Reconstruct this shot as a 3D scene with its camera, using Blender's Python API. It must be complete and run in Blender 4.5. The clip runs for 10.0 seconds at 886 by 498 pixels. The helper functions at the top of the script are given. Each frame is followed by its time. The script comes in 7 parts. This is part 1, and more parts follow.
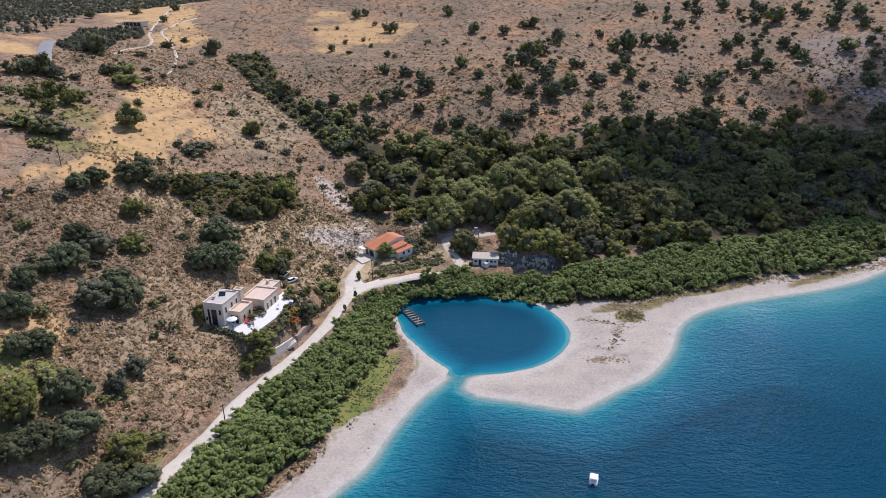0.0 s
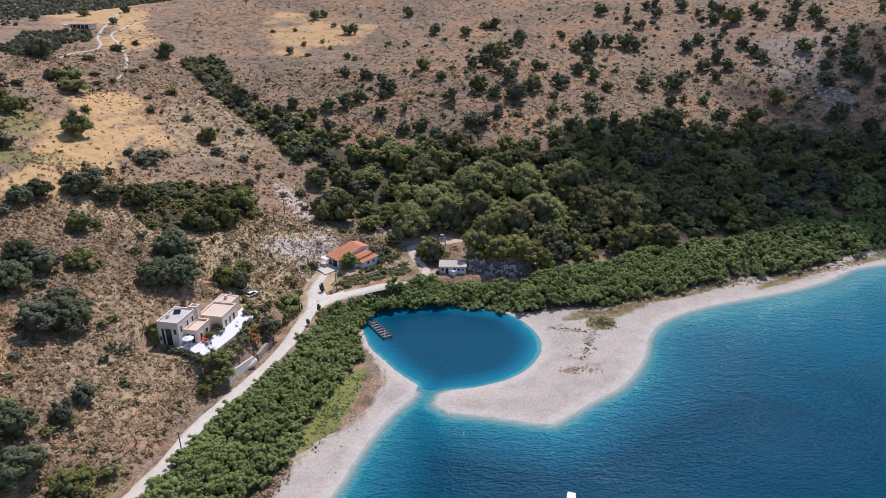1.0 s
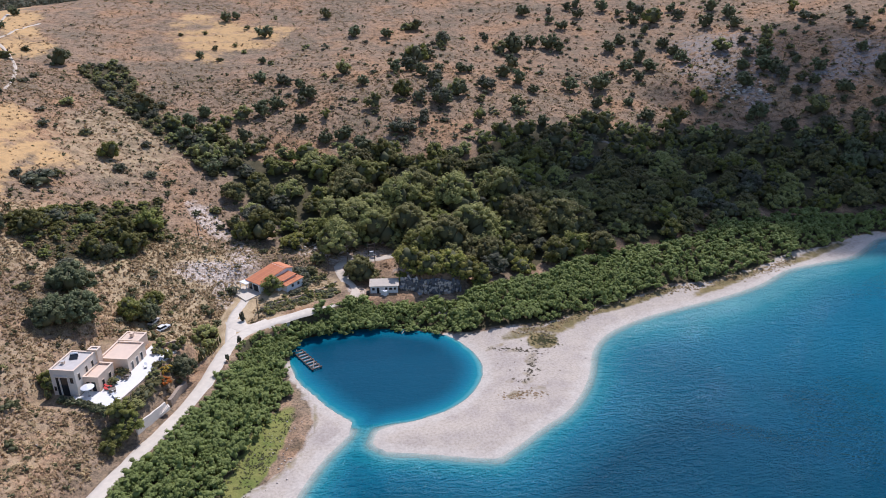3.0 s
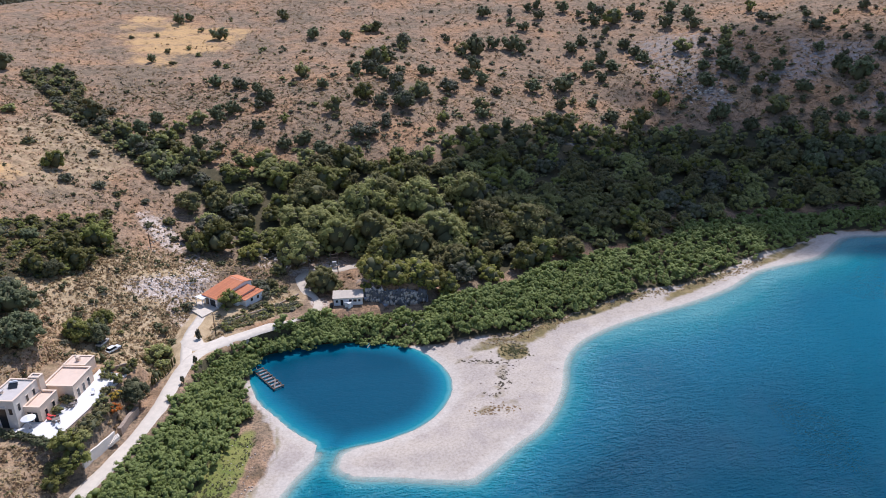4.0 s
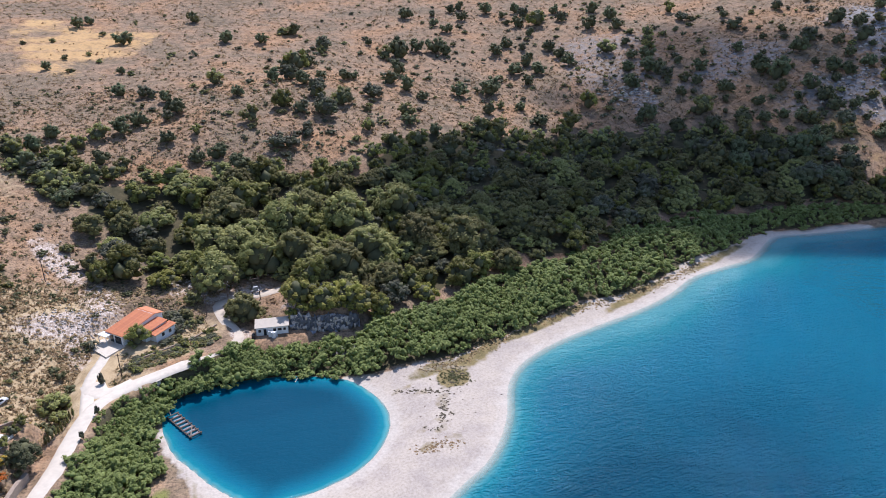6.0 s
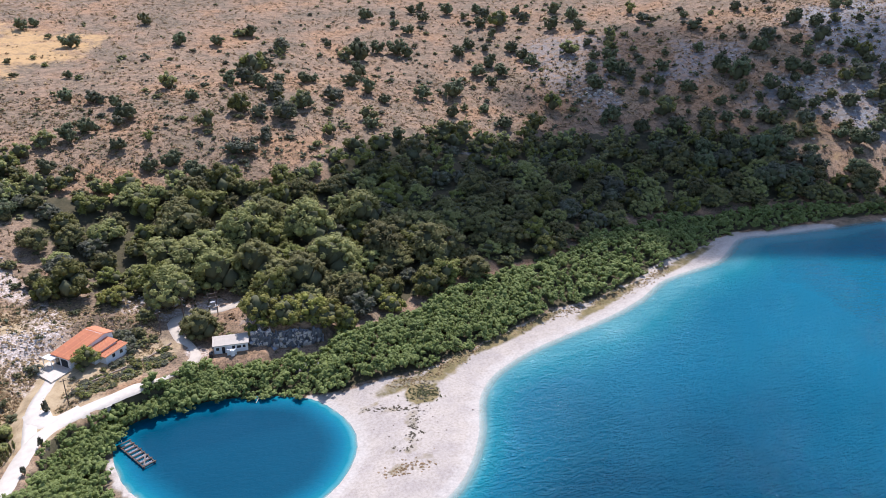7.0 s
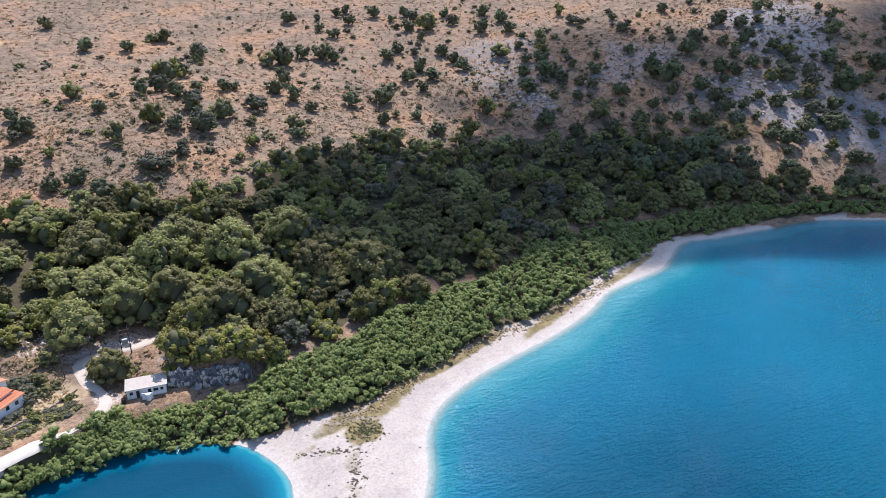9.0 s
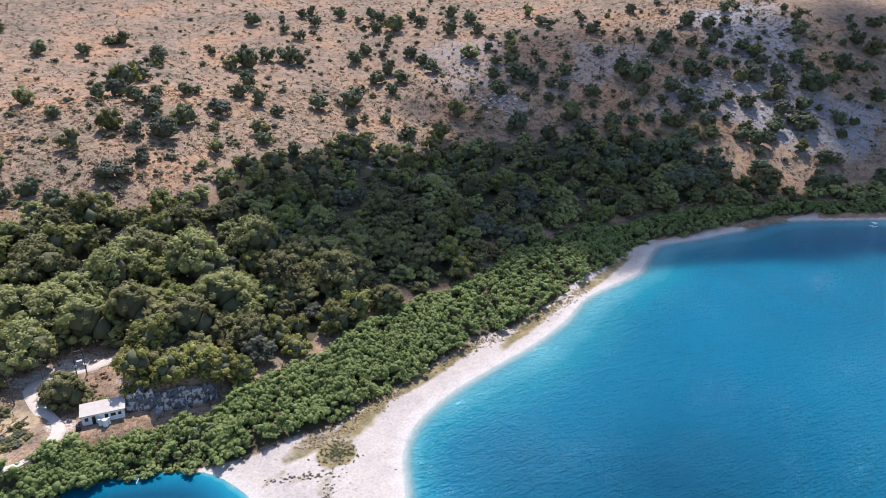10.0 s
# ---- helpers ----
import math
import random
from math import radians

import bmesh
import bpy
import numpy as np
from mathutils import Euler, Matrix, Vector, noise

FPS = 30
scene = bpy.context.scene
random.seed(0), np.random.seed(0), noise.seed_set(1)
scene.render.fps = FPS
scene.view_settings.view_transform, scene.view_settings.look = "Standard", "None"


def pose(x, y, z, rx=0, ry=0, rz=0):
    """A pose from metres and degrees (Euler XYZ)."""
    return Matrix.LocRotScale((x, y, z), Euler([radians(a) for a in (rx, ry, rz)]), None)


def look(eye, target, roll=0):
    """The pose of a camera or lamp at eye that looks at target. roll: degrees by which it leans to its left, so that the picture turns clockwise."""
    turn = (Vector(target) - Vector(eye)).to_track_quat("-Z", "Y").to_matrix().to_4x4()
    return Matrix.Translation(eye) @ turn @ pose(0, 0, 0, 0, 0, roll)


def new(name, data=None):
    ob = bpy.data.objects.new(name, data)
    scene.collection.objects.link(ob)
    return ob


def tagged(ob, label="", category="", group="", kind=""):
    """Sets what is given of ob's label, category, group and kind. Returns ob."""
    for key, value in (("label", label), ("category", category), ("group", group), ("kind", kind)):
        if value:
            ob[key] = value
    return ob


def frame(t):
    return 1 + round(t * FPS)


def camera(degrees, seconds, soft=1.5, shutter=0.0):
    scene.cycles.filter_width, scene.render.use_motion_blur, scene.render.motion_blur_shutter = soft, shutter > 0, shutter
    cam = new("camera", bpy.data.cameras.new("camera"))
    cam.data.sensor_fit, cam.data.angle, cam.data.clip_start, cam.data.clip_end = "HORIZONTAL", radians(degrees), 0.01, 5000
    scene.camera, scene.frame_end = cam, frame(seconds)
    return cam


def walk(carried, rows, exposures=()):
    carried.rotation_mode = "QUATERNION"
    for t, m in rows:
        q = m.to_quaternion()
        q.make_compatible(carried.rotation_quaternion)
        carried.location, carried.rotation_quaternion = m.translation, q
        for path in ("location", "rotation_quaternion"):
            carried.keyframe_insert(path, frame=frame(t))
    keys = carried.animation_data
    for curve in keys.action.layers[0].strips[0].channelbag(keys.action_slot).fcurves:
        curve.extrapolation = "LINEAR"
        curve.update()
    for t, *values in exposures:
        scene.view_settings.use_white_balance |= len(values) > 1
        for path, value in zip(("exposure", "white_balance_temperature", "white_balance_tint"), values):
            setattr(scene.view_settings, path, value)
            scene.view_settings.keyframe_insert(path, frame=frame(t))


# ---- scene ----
cam = camera(64.72, 10.0, soft=0.9)
PATH = [
    (0.0, pose(0.00, -0.00, 105.00, 67.668, 0.881, -0.362)),
    (0.5, pose(-0.32, 3.65, 104.89, 67.683, 0.834, -1.934)),
    (1.0, pose(-0.53, 7.36, 104.89, 67.673, 0.787, -3.508)),
    (1.5, pose(-0.65, 11.09, 104.90, 67.645, 0.734, -5.080)),
    (2.0, pose(-0.57, 14.84, 104.90, 67.626, 0.671, -6.615)),
    (2.5, pose(-0.55, 18.60, 104.89, 67.604, 0.606, -8.239)),
    (4.0, pose(0.60, 29.91, 104.33, 67.674, 0.435, -12.968)),
    (4.5, pose(1.28, 33.66, 104.29, 67.671, 0.395, -14.503)),
    (5.0, pose(1.98, 37.35, 104.17, 67.686, 0.338, -16.066)),
    (5.5, pose(2.73, 41.06, 103.97, 67.707, 0.281, -17.616)),
    (7.0, pose(5.68, 51.90, 103.56, 67.756, 0.088, -22.251)),
    (7.5, pose(6.77, 55.54, 103.36, 67.786, 0.022, -23.818)),
    (8.0, pose(7.94, 59.00, 103.32, 67.813, -0.033, -25.370)),
    (8.5, pose(9.22, 62.57, 103.10, 67.866, -0.072, -26.712)),
    (9.0, pose(10.57, 66.06, 102.84, 67.925, -0.102, -28.018)),
    (9.5, pose(12.05, 69.48, 102.62, 67.968, -0.144, -29.291)),
    (10.0, pose(13.51, 72.96, 102.31, 68.029, -0.199, -30.579)),
]
walk(cam, PATH, [(0.0, -0.24, 5960, 19), (3.0, -0.14, 5900, 19), (6.0, 0.17, 5840, 19), (10.0, 0.43, 5820, 19)])
# ---- light ----
SUN_TURN, SUN_HIGH = 28.0, 57.0  # degrees: to the right of +y, above the horizon
to_sun = Vector((math.sin(radians(SUN_TURN)) * math.cos(radians(SUN_HIGH)), math.cos(radians(SUN_TURN)) * math.cos(radians(SUN_HIGH)), math.sin(radians(SUN_HIGH))))
world = bpy.data.worlds.new("sky")
scene.world = world
world.use_nodes = True
sky = world.node_tree.nodes.new("ShaderNodeTexSky")
sky.sky_type, sky.sun_disc = "NISHITA", False
sky.sun_elevation, sky.sun_rotation = radians(SUN_HIGH), radians(SUN_TURN)
sky.air_density, sky.dust_density, sky.ozone_density = 1.0, 0.6, 1.2
world.node_tree.links.new(sky.outputs[0], world.node_tree.nodes["Background"].inputs[0])
world.node_tree.nodes["Background"].inputs[1].default_value = 0.145
sun = new("sun", bpy.data.lights.new("sun", "SUN"))
sun.data.energy, sun.data.angle, sun.data.color = 4.4, radians(0.6), (1.0, 0.95, 0.88)
sun.matrix_world = look(to_sun * 600, (0, 0, 0))

# ---- materials ----


def material(name, colour, rough=0.8, metal=0.0, vary=0.25, scale=1.0, second=None, bump=0.0, bump_scale=None, island=0.0, translucent=0.0, each=0.0, stretch=None):
    """Noise-varied surface: a colour broken at two scales, with relief; island and each vary single leaves and single things."""
    m = bpy.data.materials.new(name)
    m.use_nodes = True
    n, l = m.node_tree.nodes, m.node_tree.links
    b = n["Principled BSDF"]
    b.inputs["Roughness"].default_value, b.inputs["Metallic"].default_value = rough, metal
    b.inputs["Specular IOR Level"].default_value = 0.22 if translucent else 0.45
    tex = n.new("ShaderNodeTexCoord")
    fine, broad = n.new("ShaderNodeTexNoise"), n.new("ShaderNodeTexNoise")
    for t, s in ((fine, 1 / scale), (broad, 0.13 / scale)):
        t.inputs["Scale"].default_value, t.inputs["Detail"].default_value, t.inputs["Roughness"].default_value = s, 5, 0.62
        if stretch:
            mp = n.new("ShaderNodeMapping")
            mp.inputs["Scale"].default_value = stretch
            l.new(tex.outputs["Object"], mp.inputs["Vector"])
            l.new(mp.outputs[0], t.inputs["Vector"])
        else:
            l.new(tex.outputs["Object"], t.inputs["Vector"])
    ramp = n.new("ShaderNodeValToRGB")
    second = second or [c * (1 - vary) for c in colour]
    ramp.color_ramp.elements[0].position, ramp.color_ramp.elements[1].position = 0.34, 0.66
    ramp.color_ramp.elements[0].color, ramp.color_ramp.elements[1].color = (*second, 1), (*colour, 1)
    mixed = n.new("ShaderNodeMath")
    mixed.operation = "MULTIPLY_ADD"
    l.new(fine.outputs[0], mixed.inputs[0])
    mixed.inputs[1].default_value = 0.6
    half = n.new("ShaderNodeMath")
    half.operation = "MULTIPLY"
    half.inputs[1].default_value = 0.4
    l.new(broad.outputs[0], half.inputs[0])
    l.new(half.outputs[0], mixed.inputs[2])
    l.new(mixed.outputs[0], ramp.inputs[0])
    out = ramp.outputs[0]
    if island or each:
        hsv = n.new("ShaderNodeHueSaturation")
        l.new(out, hsv.inputs["Color"])
        total = None
        for amount, node, socket in ((island, "ShaderNodeNewGeometry", "Random Per Island"), (each, "ShaderNodeObjectInfo", "Random")):
            if not amount:
                continue
            src, rng = n.new(node), n.new("ShaderNodeMapRange")
            rng.inputs["To Min"].default_value, rng.inputs["To Max"].default_value = -amount, amount
            l.new(src.outputs[socket], rng.inputs["Value"])
            if total is None:
                add = n.new("ShaderNodeMath")
                add.inputs[1].default_value = 1.0
                l.new(rng.outputs[0], add.inputs[0])
            else:
                add = n.new("ShaderNodeMath")
                l.new(total, add.inputs[0])
                l.new(rng.outputs[0], add.inputs[1])
            total = add.outputs[0]
            if socket == "Random":
                hue = n.new("ShaderNodeMapRange")
                hue.inputs["To Min"].default_value, hue.inputs["To Max"].default_value = 0.5 - 0.05 * amount, 0.5 + 0.05 * amount
                l.new(src.outputs[socket], hue.inputs["Value"])
                l.new(hue.outputs[0], hsv.inputs["Hue"])
        l.new(total, hsv.inputs["Value"])
        out = hsv.outputs[0]
    l.new(out, b.inputs["Base Color"])
    if bump:
        relief = n.new("ShaderNodeBump")
        relief.inputs["Strength"].default_value, relief.inputs["Distance"].default_value = 1.0, bump
        l.new(fine.outputs[0], relief.inputs["Height"])
        l.new(relief.outputs[0], b.inputs["Normal"])
        if bump_scale:
            grain = n.new("ShaderNodeTexNoise")
            grain.inputs["Scale"].default_value, grain.inputs["Detail"].default_value = 1 / bump_scale, 4
            l.new(tex.outputs["Object"], grain.inputs["Vector"])
            l.new(grain.outputs[0], relief.inputs["Height"])
    if translucent:
        tr, mix = n.new("ShaderNodeBsdfTranslucent"), n.new("ShaderNodeMixShader")
        l.new(out, tr.inputs["Color"])
        mix.inputs[0].default_value = translucent
        l.new(b.outputs[0], mix.inputs[1])
        l.new(tr.outputs[0], mix.inputs[2])
        l.new(mix.outputs[0], n["Material Output"].inputs["Surface"])
    return m


LEAF_OAK = material("oak leaves", (0.35, 0.33, 0.12), 0.7, vary=0.38, scale=1.6, island=0.3, each=0.4, translucent=0.35)
LEAF_HOLM = material("dark holm-oak leaves", (0.185, 0.20, 0.095), 0.7, vary=0.4, scale=1.4, island=0.25, each=0.35, translucent=0.25)
LEAF_OLIVE = material("grey olive leaves", (0.205, 0.205, 0.13), 0.7, vary=0.4, scale=1.0, island=0.25, each=0.25, translucent=0.3)
LEAF_FRESH = material("fresh leaves", (0.29, 0.285, 0.075), 0.65, vary=0.35, scale=1.2, island=0.28, each=0.3, translucent=0.4)
LEAF_BELT = material("thicket leaves", (0.325, 0.37, 0.115), 0.6, second=(0.225, 0.275, 0.085), scale=5.0, island=0.2, translucent=0.38)
LEAF_GOLDEN = material("olive-yellow leaves", (0.37, 0.345, 0.085), 0.65, vary=0.3, scale=1.2, island=0.28, each=0.2, translucent=0.4)
# Crown interiors: the shade between the leaves is put into this dark colour.
LEAF_CORE = material("shade-toned crown core", (0.135, 0.135, 0.06), 0.9, vary=0.4, scale=1.0)
BARK = material("bark", (0.13, 0.10, 0.075), 0.9, vary=0.4, scale=0.3, bump=0.03)
BROWN_SCRUB = material("brown thorn scrub", (0.155, 0.125, 0.082), 0.85, second=(0.095, 0.085, 0.06), scale=6.0, island=0.4, translucent=0.2)
DRY_BUSH = material("dry scrub twigs", (0.41, 0.285, 0.155), 0.85, second=(0.285, 0.195, 0.105), scale=7.0, island=0.4, translucent=0.3)
STRAW = material("pale straw", (0.54, 0.41, 0.22), 0.85, second=(0.38, 0.275, 0.145), scale=7.0, island=0.35, translucent=0.3)
GREEN_BUSH = material("low green scrub", (0.16, 0.155, 0.065), 0.75, second=(0.11, 0.11, 0.048), scale=4.0, island=0.4, translucent=0.3)


def ground_material():
    """Dry hill soil, with sand, ripe grass, green sward and bare rock laid in by the ground's own zones."""
    m = bpy.data.materials.new("ground")
    m.use_nodes = True
    n, l = m.node_tree.nodes, m.node_tree.links
    b = n["Principled BSDF"]
    b.inputs["Roughness"].default_value, b.inputs["Specular IOR Level"].default_value = 0.95, 0.15
    tex = n.new("ShaderNodeTexCoord")

    def field(scale, detail=6, rough=0.65):
        t = n.new("ShaderNodeTexNoise")
        t.inputs["Scale"].default_value, t.inputs["Detail"].default_value, t.inputs["Roughness"].default_value = scale, detail, rough
        l.new(tex.outputs["Object"], t.inputs["Vector"])
        return t.outputs[0]

    def tones(src, *stops):
        r = n.new("ShaderNodeValToRGB")
        while len(r.color_ramp.elements) < len(stops):
            r.color_ramp.elements.new(0.5)
        for e, (p, c) in zip(r.color_ramp.elements, stops):
            e.position, e.color = p, (*c, 1)
        l.new(src, r.inputs[0])
        return r.outputs[0]

    def over(a, c, zone, edge, soft=0.16):
        """Lay c over a where the zone is; the noise frays its border."""
        at, add, mr = n.new("ShaderNodeAttribute"), n.new("ShaderNodeMath"), n.new("ShaderNodeMapRange")
        at.attribute_name = zone
        add.operation = "MULTIPLY_ADD"
        l.new(edge, add.inputs[0])
        add.inputs[1].default_value = 0.9
        l.new(at.outputs["Fac"], add.inputs[2])
        mr.inputs["From Min"].default_value, mr.inputs["From Max"].default_value = 0.95 - soft, 0.95 + soft
        l.new(add.outputs[0], mr.inputs["Value"])
        mix = n.new("ShaderNodeMix")
        mix.data_type = "RGBA"
        l.new(mr.outputs[0], mix.inputs["Factor"])
        l.new(a, mix.inputs["A"])
        l.new(c, mix.inputs["B"])
        return mix.outputs["Result"]

    fine, mid, broad = field(1.6), field(0.28), field(0.03)
    edge = field(0.35, 5)
    soil = tones(mid, (0.32, (0.16, 0.118, 0.078)), (0.46, (0.265, 0.185, 0.125)), (0.58, (0.36, 0.25, 0.17)), (0.72, (0.205, 0.16, 0.105)))
    warm = tones(broad, (0.38, (0.74, 0.80, 0.80)), (0.50, (0.98, 0.97, 0.95)), (0.62, (1.2, 1.04, 0.88)))
    tint = n.new("ShaderNodeMix")
    tint.data_type, tint.blend_type = "RGBA", "MULTIPLY"
    tint.inputs["Factor"].default_value = 1.0
    l.new(soil, tint.inputs["A"])
    l.new(warm, tint.inputs["B"])
    grain = tones(fine, (0.36, (0.50, 0.50, 0.50)), (0.47, (0.95, 0.95, 0.93)), (0.58, (1.2, 1.17, 1.08)), (0.70, (1.4, 1.32, 1.15)))
    speck = n.new("ShaderNodeMix")
    speck.data_type, speck.blend_type = "RGBA", "MULTIPLY"
    speck.inputs["Factor"].default_value = 1.0
    l.new(tint.outputs["Result"], speck.inputs["A"])
    l.new(grain, speck.inputs["B"])
    col = speck.outputs["Result"]
    gold = tones(mid, (0.32, (0.42, 0.275, 0.135)), (0.55, (0.60, 0.38, 0.17)), (0.7, (0.47, 0.32, 0.165)))
    green = tones(mid, (0.35, (0.15, 0.18, 0.045)), (0.6, (0.24, 0.235, 0.07)))
    rock = tones(fine, (0.38, (0.20, 0.195, 0.195)), (0.55, (0.325, 0.32, 0.315)), (0.68, (0.50, 0.485, 0.47)))
    scree = tones(fine, (0.38, (0.36, 0.27, 0.20)), (0.52, (0.56, 0.45, 0.36)), (0.64, (0.78, 0.70, 0.62)))
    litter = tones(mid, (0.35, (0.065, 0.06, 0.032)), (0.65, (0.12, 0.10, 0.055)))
    straw = tones(mid, (0.32, (0.32, 0.235, 0.13)), (0.5, (0.48, 0.355, 0.205)), (0.68, (0.55, 0.425, 0.26)))
    sand = tones(fine, (0.30, (0.37, 0.318, 0.26)), (0.50, (0.475, 0.41, 0.34)), (0.7, (0.54, 0.475, 0.40)))
    drift = tones(field(0.12, 5), (0.36, (0.88, 0.87, 0.89)), (0.50, (0.99, 0.98, 0.97)), (0.64, (1.06, 1.05, 1.02)))
    blown = n.new("ShaderNodeMix")
    blown.data_type, blown.blend_type = "RGBA", "MULTIPLY"
    blown.inputs["Factor"].default_value = 1.0
    l.new(sand, blown.inputs["A"])
    l.new(drift, blown.inputs["B"])
    sand = blown.outputs["Result"]
    wet = tones(fine, (0.35, (0.48, 0.425, 0.36)), (0.65, (0.60, 0.54, 0.46)))
    weed = tones(mid, (0.35, (0.135, 0.115, 0.05)), (0.55, (0.25, 0.195, 0.09)), (0.7, (0.36, 0.27, 0.14)))
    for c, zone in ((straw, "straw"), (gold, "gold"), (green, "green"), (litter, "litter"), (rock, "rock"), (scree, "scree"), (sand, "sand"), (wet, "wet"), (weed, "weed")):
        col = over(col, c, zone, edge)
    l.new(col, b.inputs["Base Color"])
    relief = n.new("ShaderNodeBump")
    relief.inputs["Strength"].default_value, relief.inputs["Distance"].default_value = 0.9, 0.25
    flat, smoother = n.new("ShaderNodeAttribute"), n.new("ShaderNodeMapRange")
    flat.attribute_name = "sand"
    smoother.inputs["To Min"].default_value, smoother.inputs["To Max"].default_value = 0.9, 0.12
    l.new(flat.outputs["Fac"], smoother.inputs["Value"])
    l.new(smoother.outputs[0], relief.inputs["Strength"])
    l.new(fine, relief.inputs["Height"])
    l.new(relief.outputs[0], b.inputs["Normal"])
    return m


def water_material():
    """Lake water: clear over the shallows, turquoise, then blue, with small wind waves."""
    m = bpy.data.materials.new("lake water")
    m.use_nodes = True
    n, l = m.node_tree.nodes, m.node_tree.links
    b = n["Principled BSDF"]
    b.inputs["Roughness"].default_value, b.inputs["IOR"].default_value, b.inputs["Specular IOR Level"].default_value = 0.06, 1.333, 0.29
    at, tex = n.new("ShaderNodeAttribute"), n.new("ShaderNodeTexCoord")
    at.attribute_name = "depth_and_reflection"
    patch = n.new("ShaderNodeTexNoise")
    patch.inputs["Scale"].default_value, patch.inputs["Detail"].default_value = 0.035, 4
    l.new(tex.outputs["Object"], patch.inputs["Vector"])
    add = n.new("ShaderNodeMath")
    add.operation = "MULTIPLY_ADD"
    l.new(patch.outputs[0], add.inputs[0])
    add.inputs[1].default_value = 0.13
    l.new(at.outputs["Fac"], add.inputs[2])
    ramp = n.new("ShaderNodeValToRGB")
    stops = ((0.13, (0.11, 0.36, 0.37)), (0.24, (0.010, 0.192, 0.244)), (0.40, (0.006, 0.136, 0.208)), (0.80, (0.002, 0.058, 0.101)))
    while len(ramp.color_ramp.elements) < len(stops):
        ramp.color_ramp.elements.new(0.5)
    for e, (p, c) in zip(ramp.color_ramp.elements, stops):
        e.position, e.color = p, (*c, 1)
    l.new(add.outputs[0], ramp.inputs[0])
    l.new(ramp.outputs[0], b.inputs["Base Color"])
    height_out = None
    for scale, weight in ((0.25, 1.3), (0.8, 1.1), (2.4, 0.5)):
        t, mul = n.new("ShaderNodeTexNoise"), n.new("ShaderNodeMath")
        t.inputs["Scale"].default_value, t.inputs["Detail"].default_value, t.inputs["Distortion"].default_value = scale, 1.0, 0.4
        mp = n.new("ShaderNodeMapping")
        mp.inputs["Rotation"].default_value, mp.inputs["Scale"].default_value = (0, 0, radians(20)), (1, 1.9, 1)
        l.new(tex.outputs["Object"], mp.inputs["Vector"])
        l.new(mp.outputs[0], t.inputs["Vector"])
        mul.operation = "MULTIPLY_ADD"
        mul.inputs[1].default_value = weight
        mul.inputs[2].default_value = 0.0
        l.new(t.outputs[0], mul.inputs[0])
        if height_out is not None:
            l.new(height_out, mul.inputs[2])
        height_out = mul.outputs[0]
    relief = n.new("ShaderNodeBump")
    relief.inputs["Strength"].default_value, relief.inputs["Distance"].default_value = 1.0, 0.55
    chop = n.new("ShaderNodeAttribute")
    chop.attribute_name = "chop"
    l.new(chop.outputs["Fac"], relief.inputs["Strength"])
    l.new(height_out, relief.inputs["Height"])
    l.new(relief.outputs[0], b.inputs["Normal"])
    clear, mix, fade = n.new("ShaderNodeBsdfTransparent"), n.new("ShaderNodeMixShader"), n.new("ShaderNodeMapRange")
    clear.inputs[0].default_value = (0.92, 0.98, 0.98, 1)
    fade.inputs["From Min"].default_value, fade.inputs["From Max"].default_value = 0.0, 0.125
    fade.inputs["To Min"].default_value, fade.inputs["To Max"].default_value = 0.0, 1.0
    l.new(at.outputs["Fac"], fade.inputs["Value"])
    l.new(fade.outputs[0], mix.inputs[0])
    l.new(clear.outputs[0], mix.inputs[1])
    l.new(b.outputs[0], mix.inputs[2])
    l.new(mix.outputs[0], n["Material Output"].inputs["Surface"])
    return m


GROUND, WATER = ground_material(), water_material()
CHALK = material("pale crushed-limestone track", (0.69, 0.61, 0.495), 0.95, vary=0.2, scale=1.5, bump=0.02)
TARMAC = material("pale worn asphalt", (0.30, 0.29, 0.28), 0.9, vary=0.2, scale=2.0)
LIMESTONE = material("weathered limestone", (0.64, 0.56, 0.47), 0.9, second=(0.40, 0.34, 0.28), scale=1.6, bump=0.15)
WHITE_ROCK = material("bleached white limestone", (0.68, 0.61, 0.53), 0.9, second=(0.55, 0.49, 0.42), scale=1.2, bump=0.1)
FACE_STONE = material("streaked blue-grey rock", (0.62, 0.62, 0.64), 0.9, second=(0.07, 0.075, 0.085), scale=1.5, bump=0.5, stretch=(1, 1, 0.25))
TRODDEN = material("trodden dry earth", (0.64, 0.54, 0.42), 0.95, vary=0.2, scale=1.5)
CREAM = material("cream render", (0.80, 0.63, 0.48), 0.85, vary=0.12, scale=1.5)
CREAM_PALE = material("pale stone-coloured render", (0.80, 0.72, 0.62), 0.85, vary=0.12, scale=1.5)
WHITEWASH = material("white-painted render", (0.80, 0.80, 0.78), 0.8, vary=0.07, scale=1.2)
PAVING = material("white terrace paving", (0.78, 0.76, 0.72), 0.7, vary=0.06, scale=1.0)
TERRACOTTA = material("pink screed roof", (0.74, 0.57, 0.44), 0.9, vary=0.14, scale=1.4)
GREY_ROOF = material("grey screed roof", (0.60, 0.55, 0.50), 0.9, vary=0.15, scale=1.4)
TILE = material("orange clay tiles", (0.68, 0.26, 0.12), 0.8, vary=0.2, scale=0.7, bump=0.02, each=0.07)
TIN = material("pale weathered sheet roof", (0.56, 0.49, 0.40), 0.75, vary=0.15, scale=1.0)
DARK = material("dark glazing", (0.03, 0.035, 0.04), 0.15, vary=0.2)
WOOD = material("grey weathered timber", (0.26, 0.21, 0.17), 0.85, vary=0.3, scale=0.4)
POLE = material("brown creosoted pole", (0.14, 0.10, 0.075), 0.85, vary=0.3, scale=0.5)
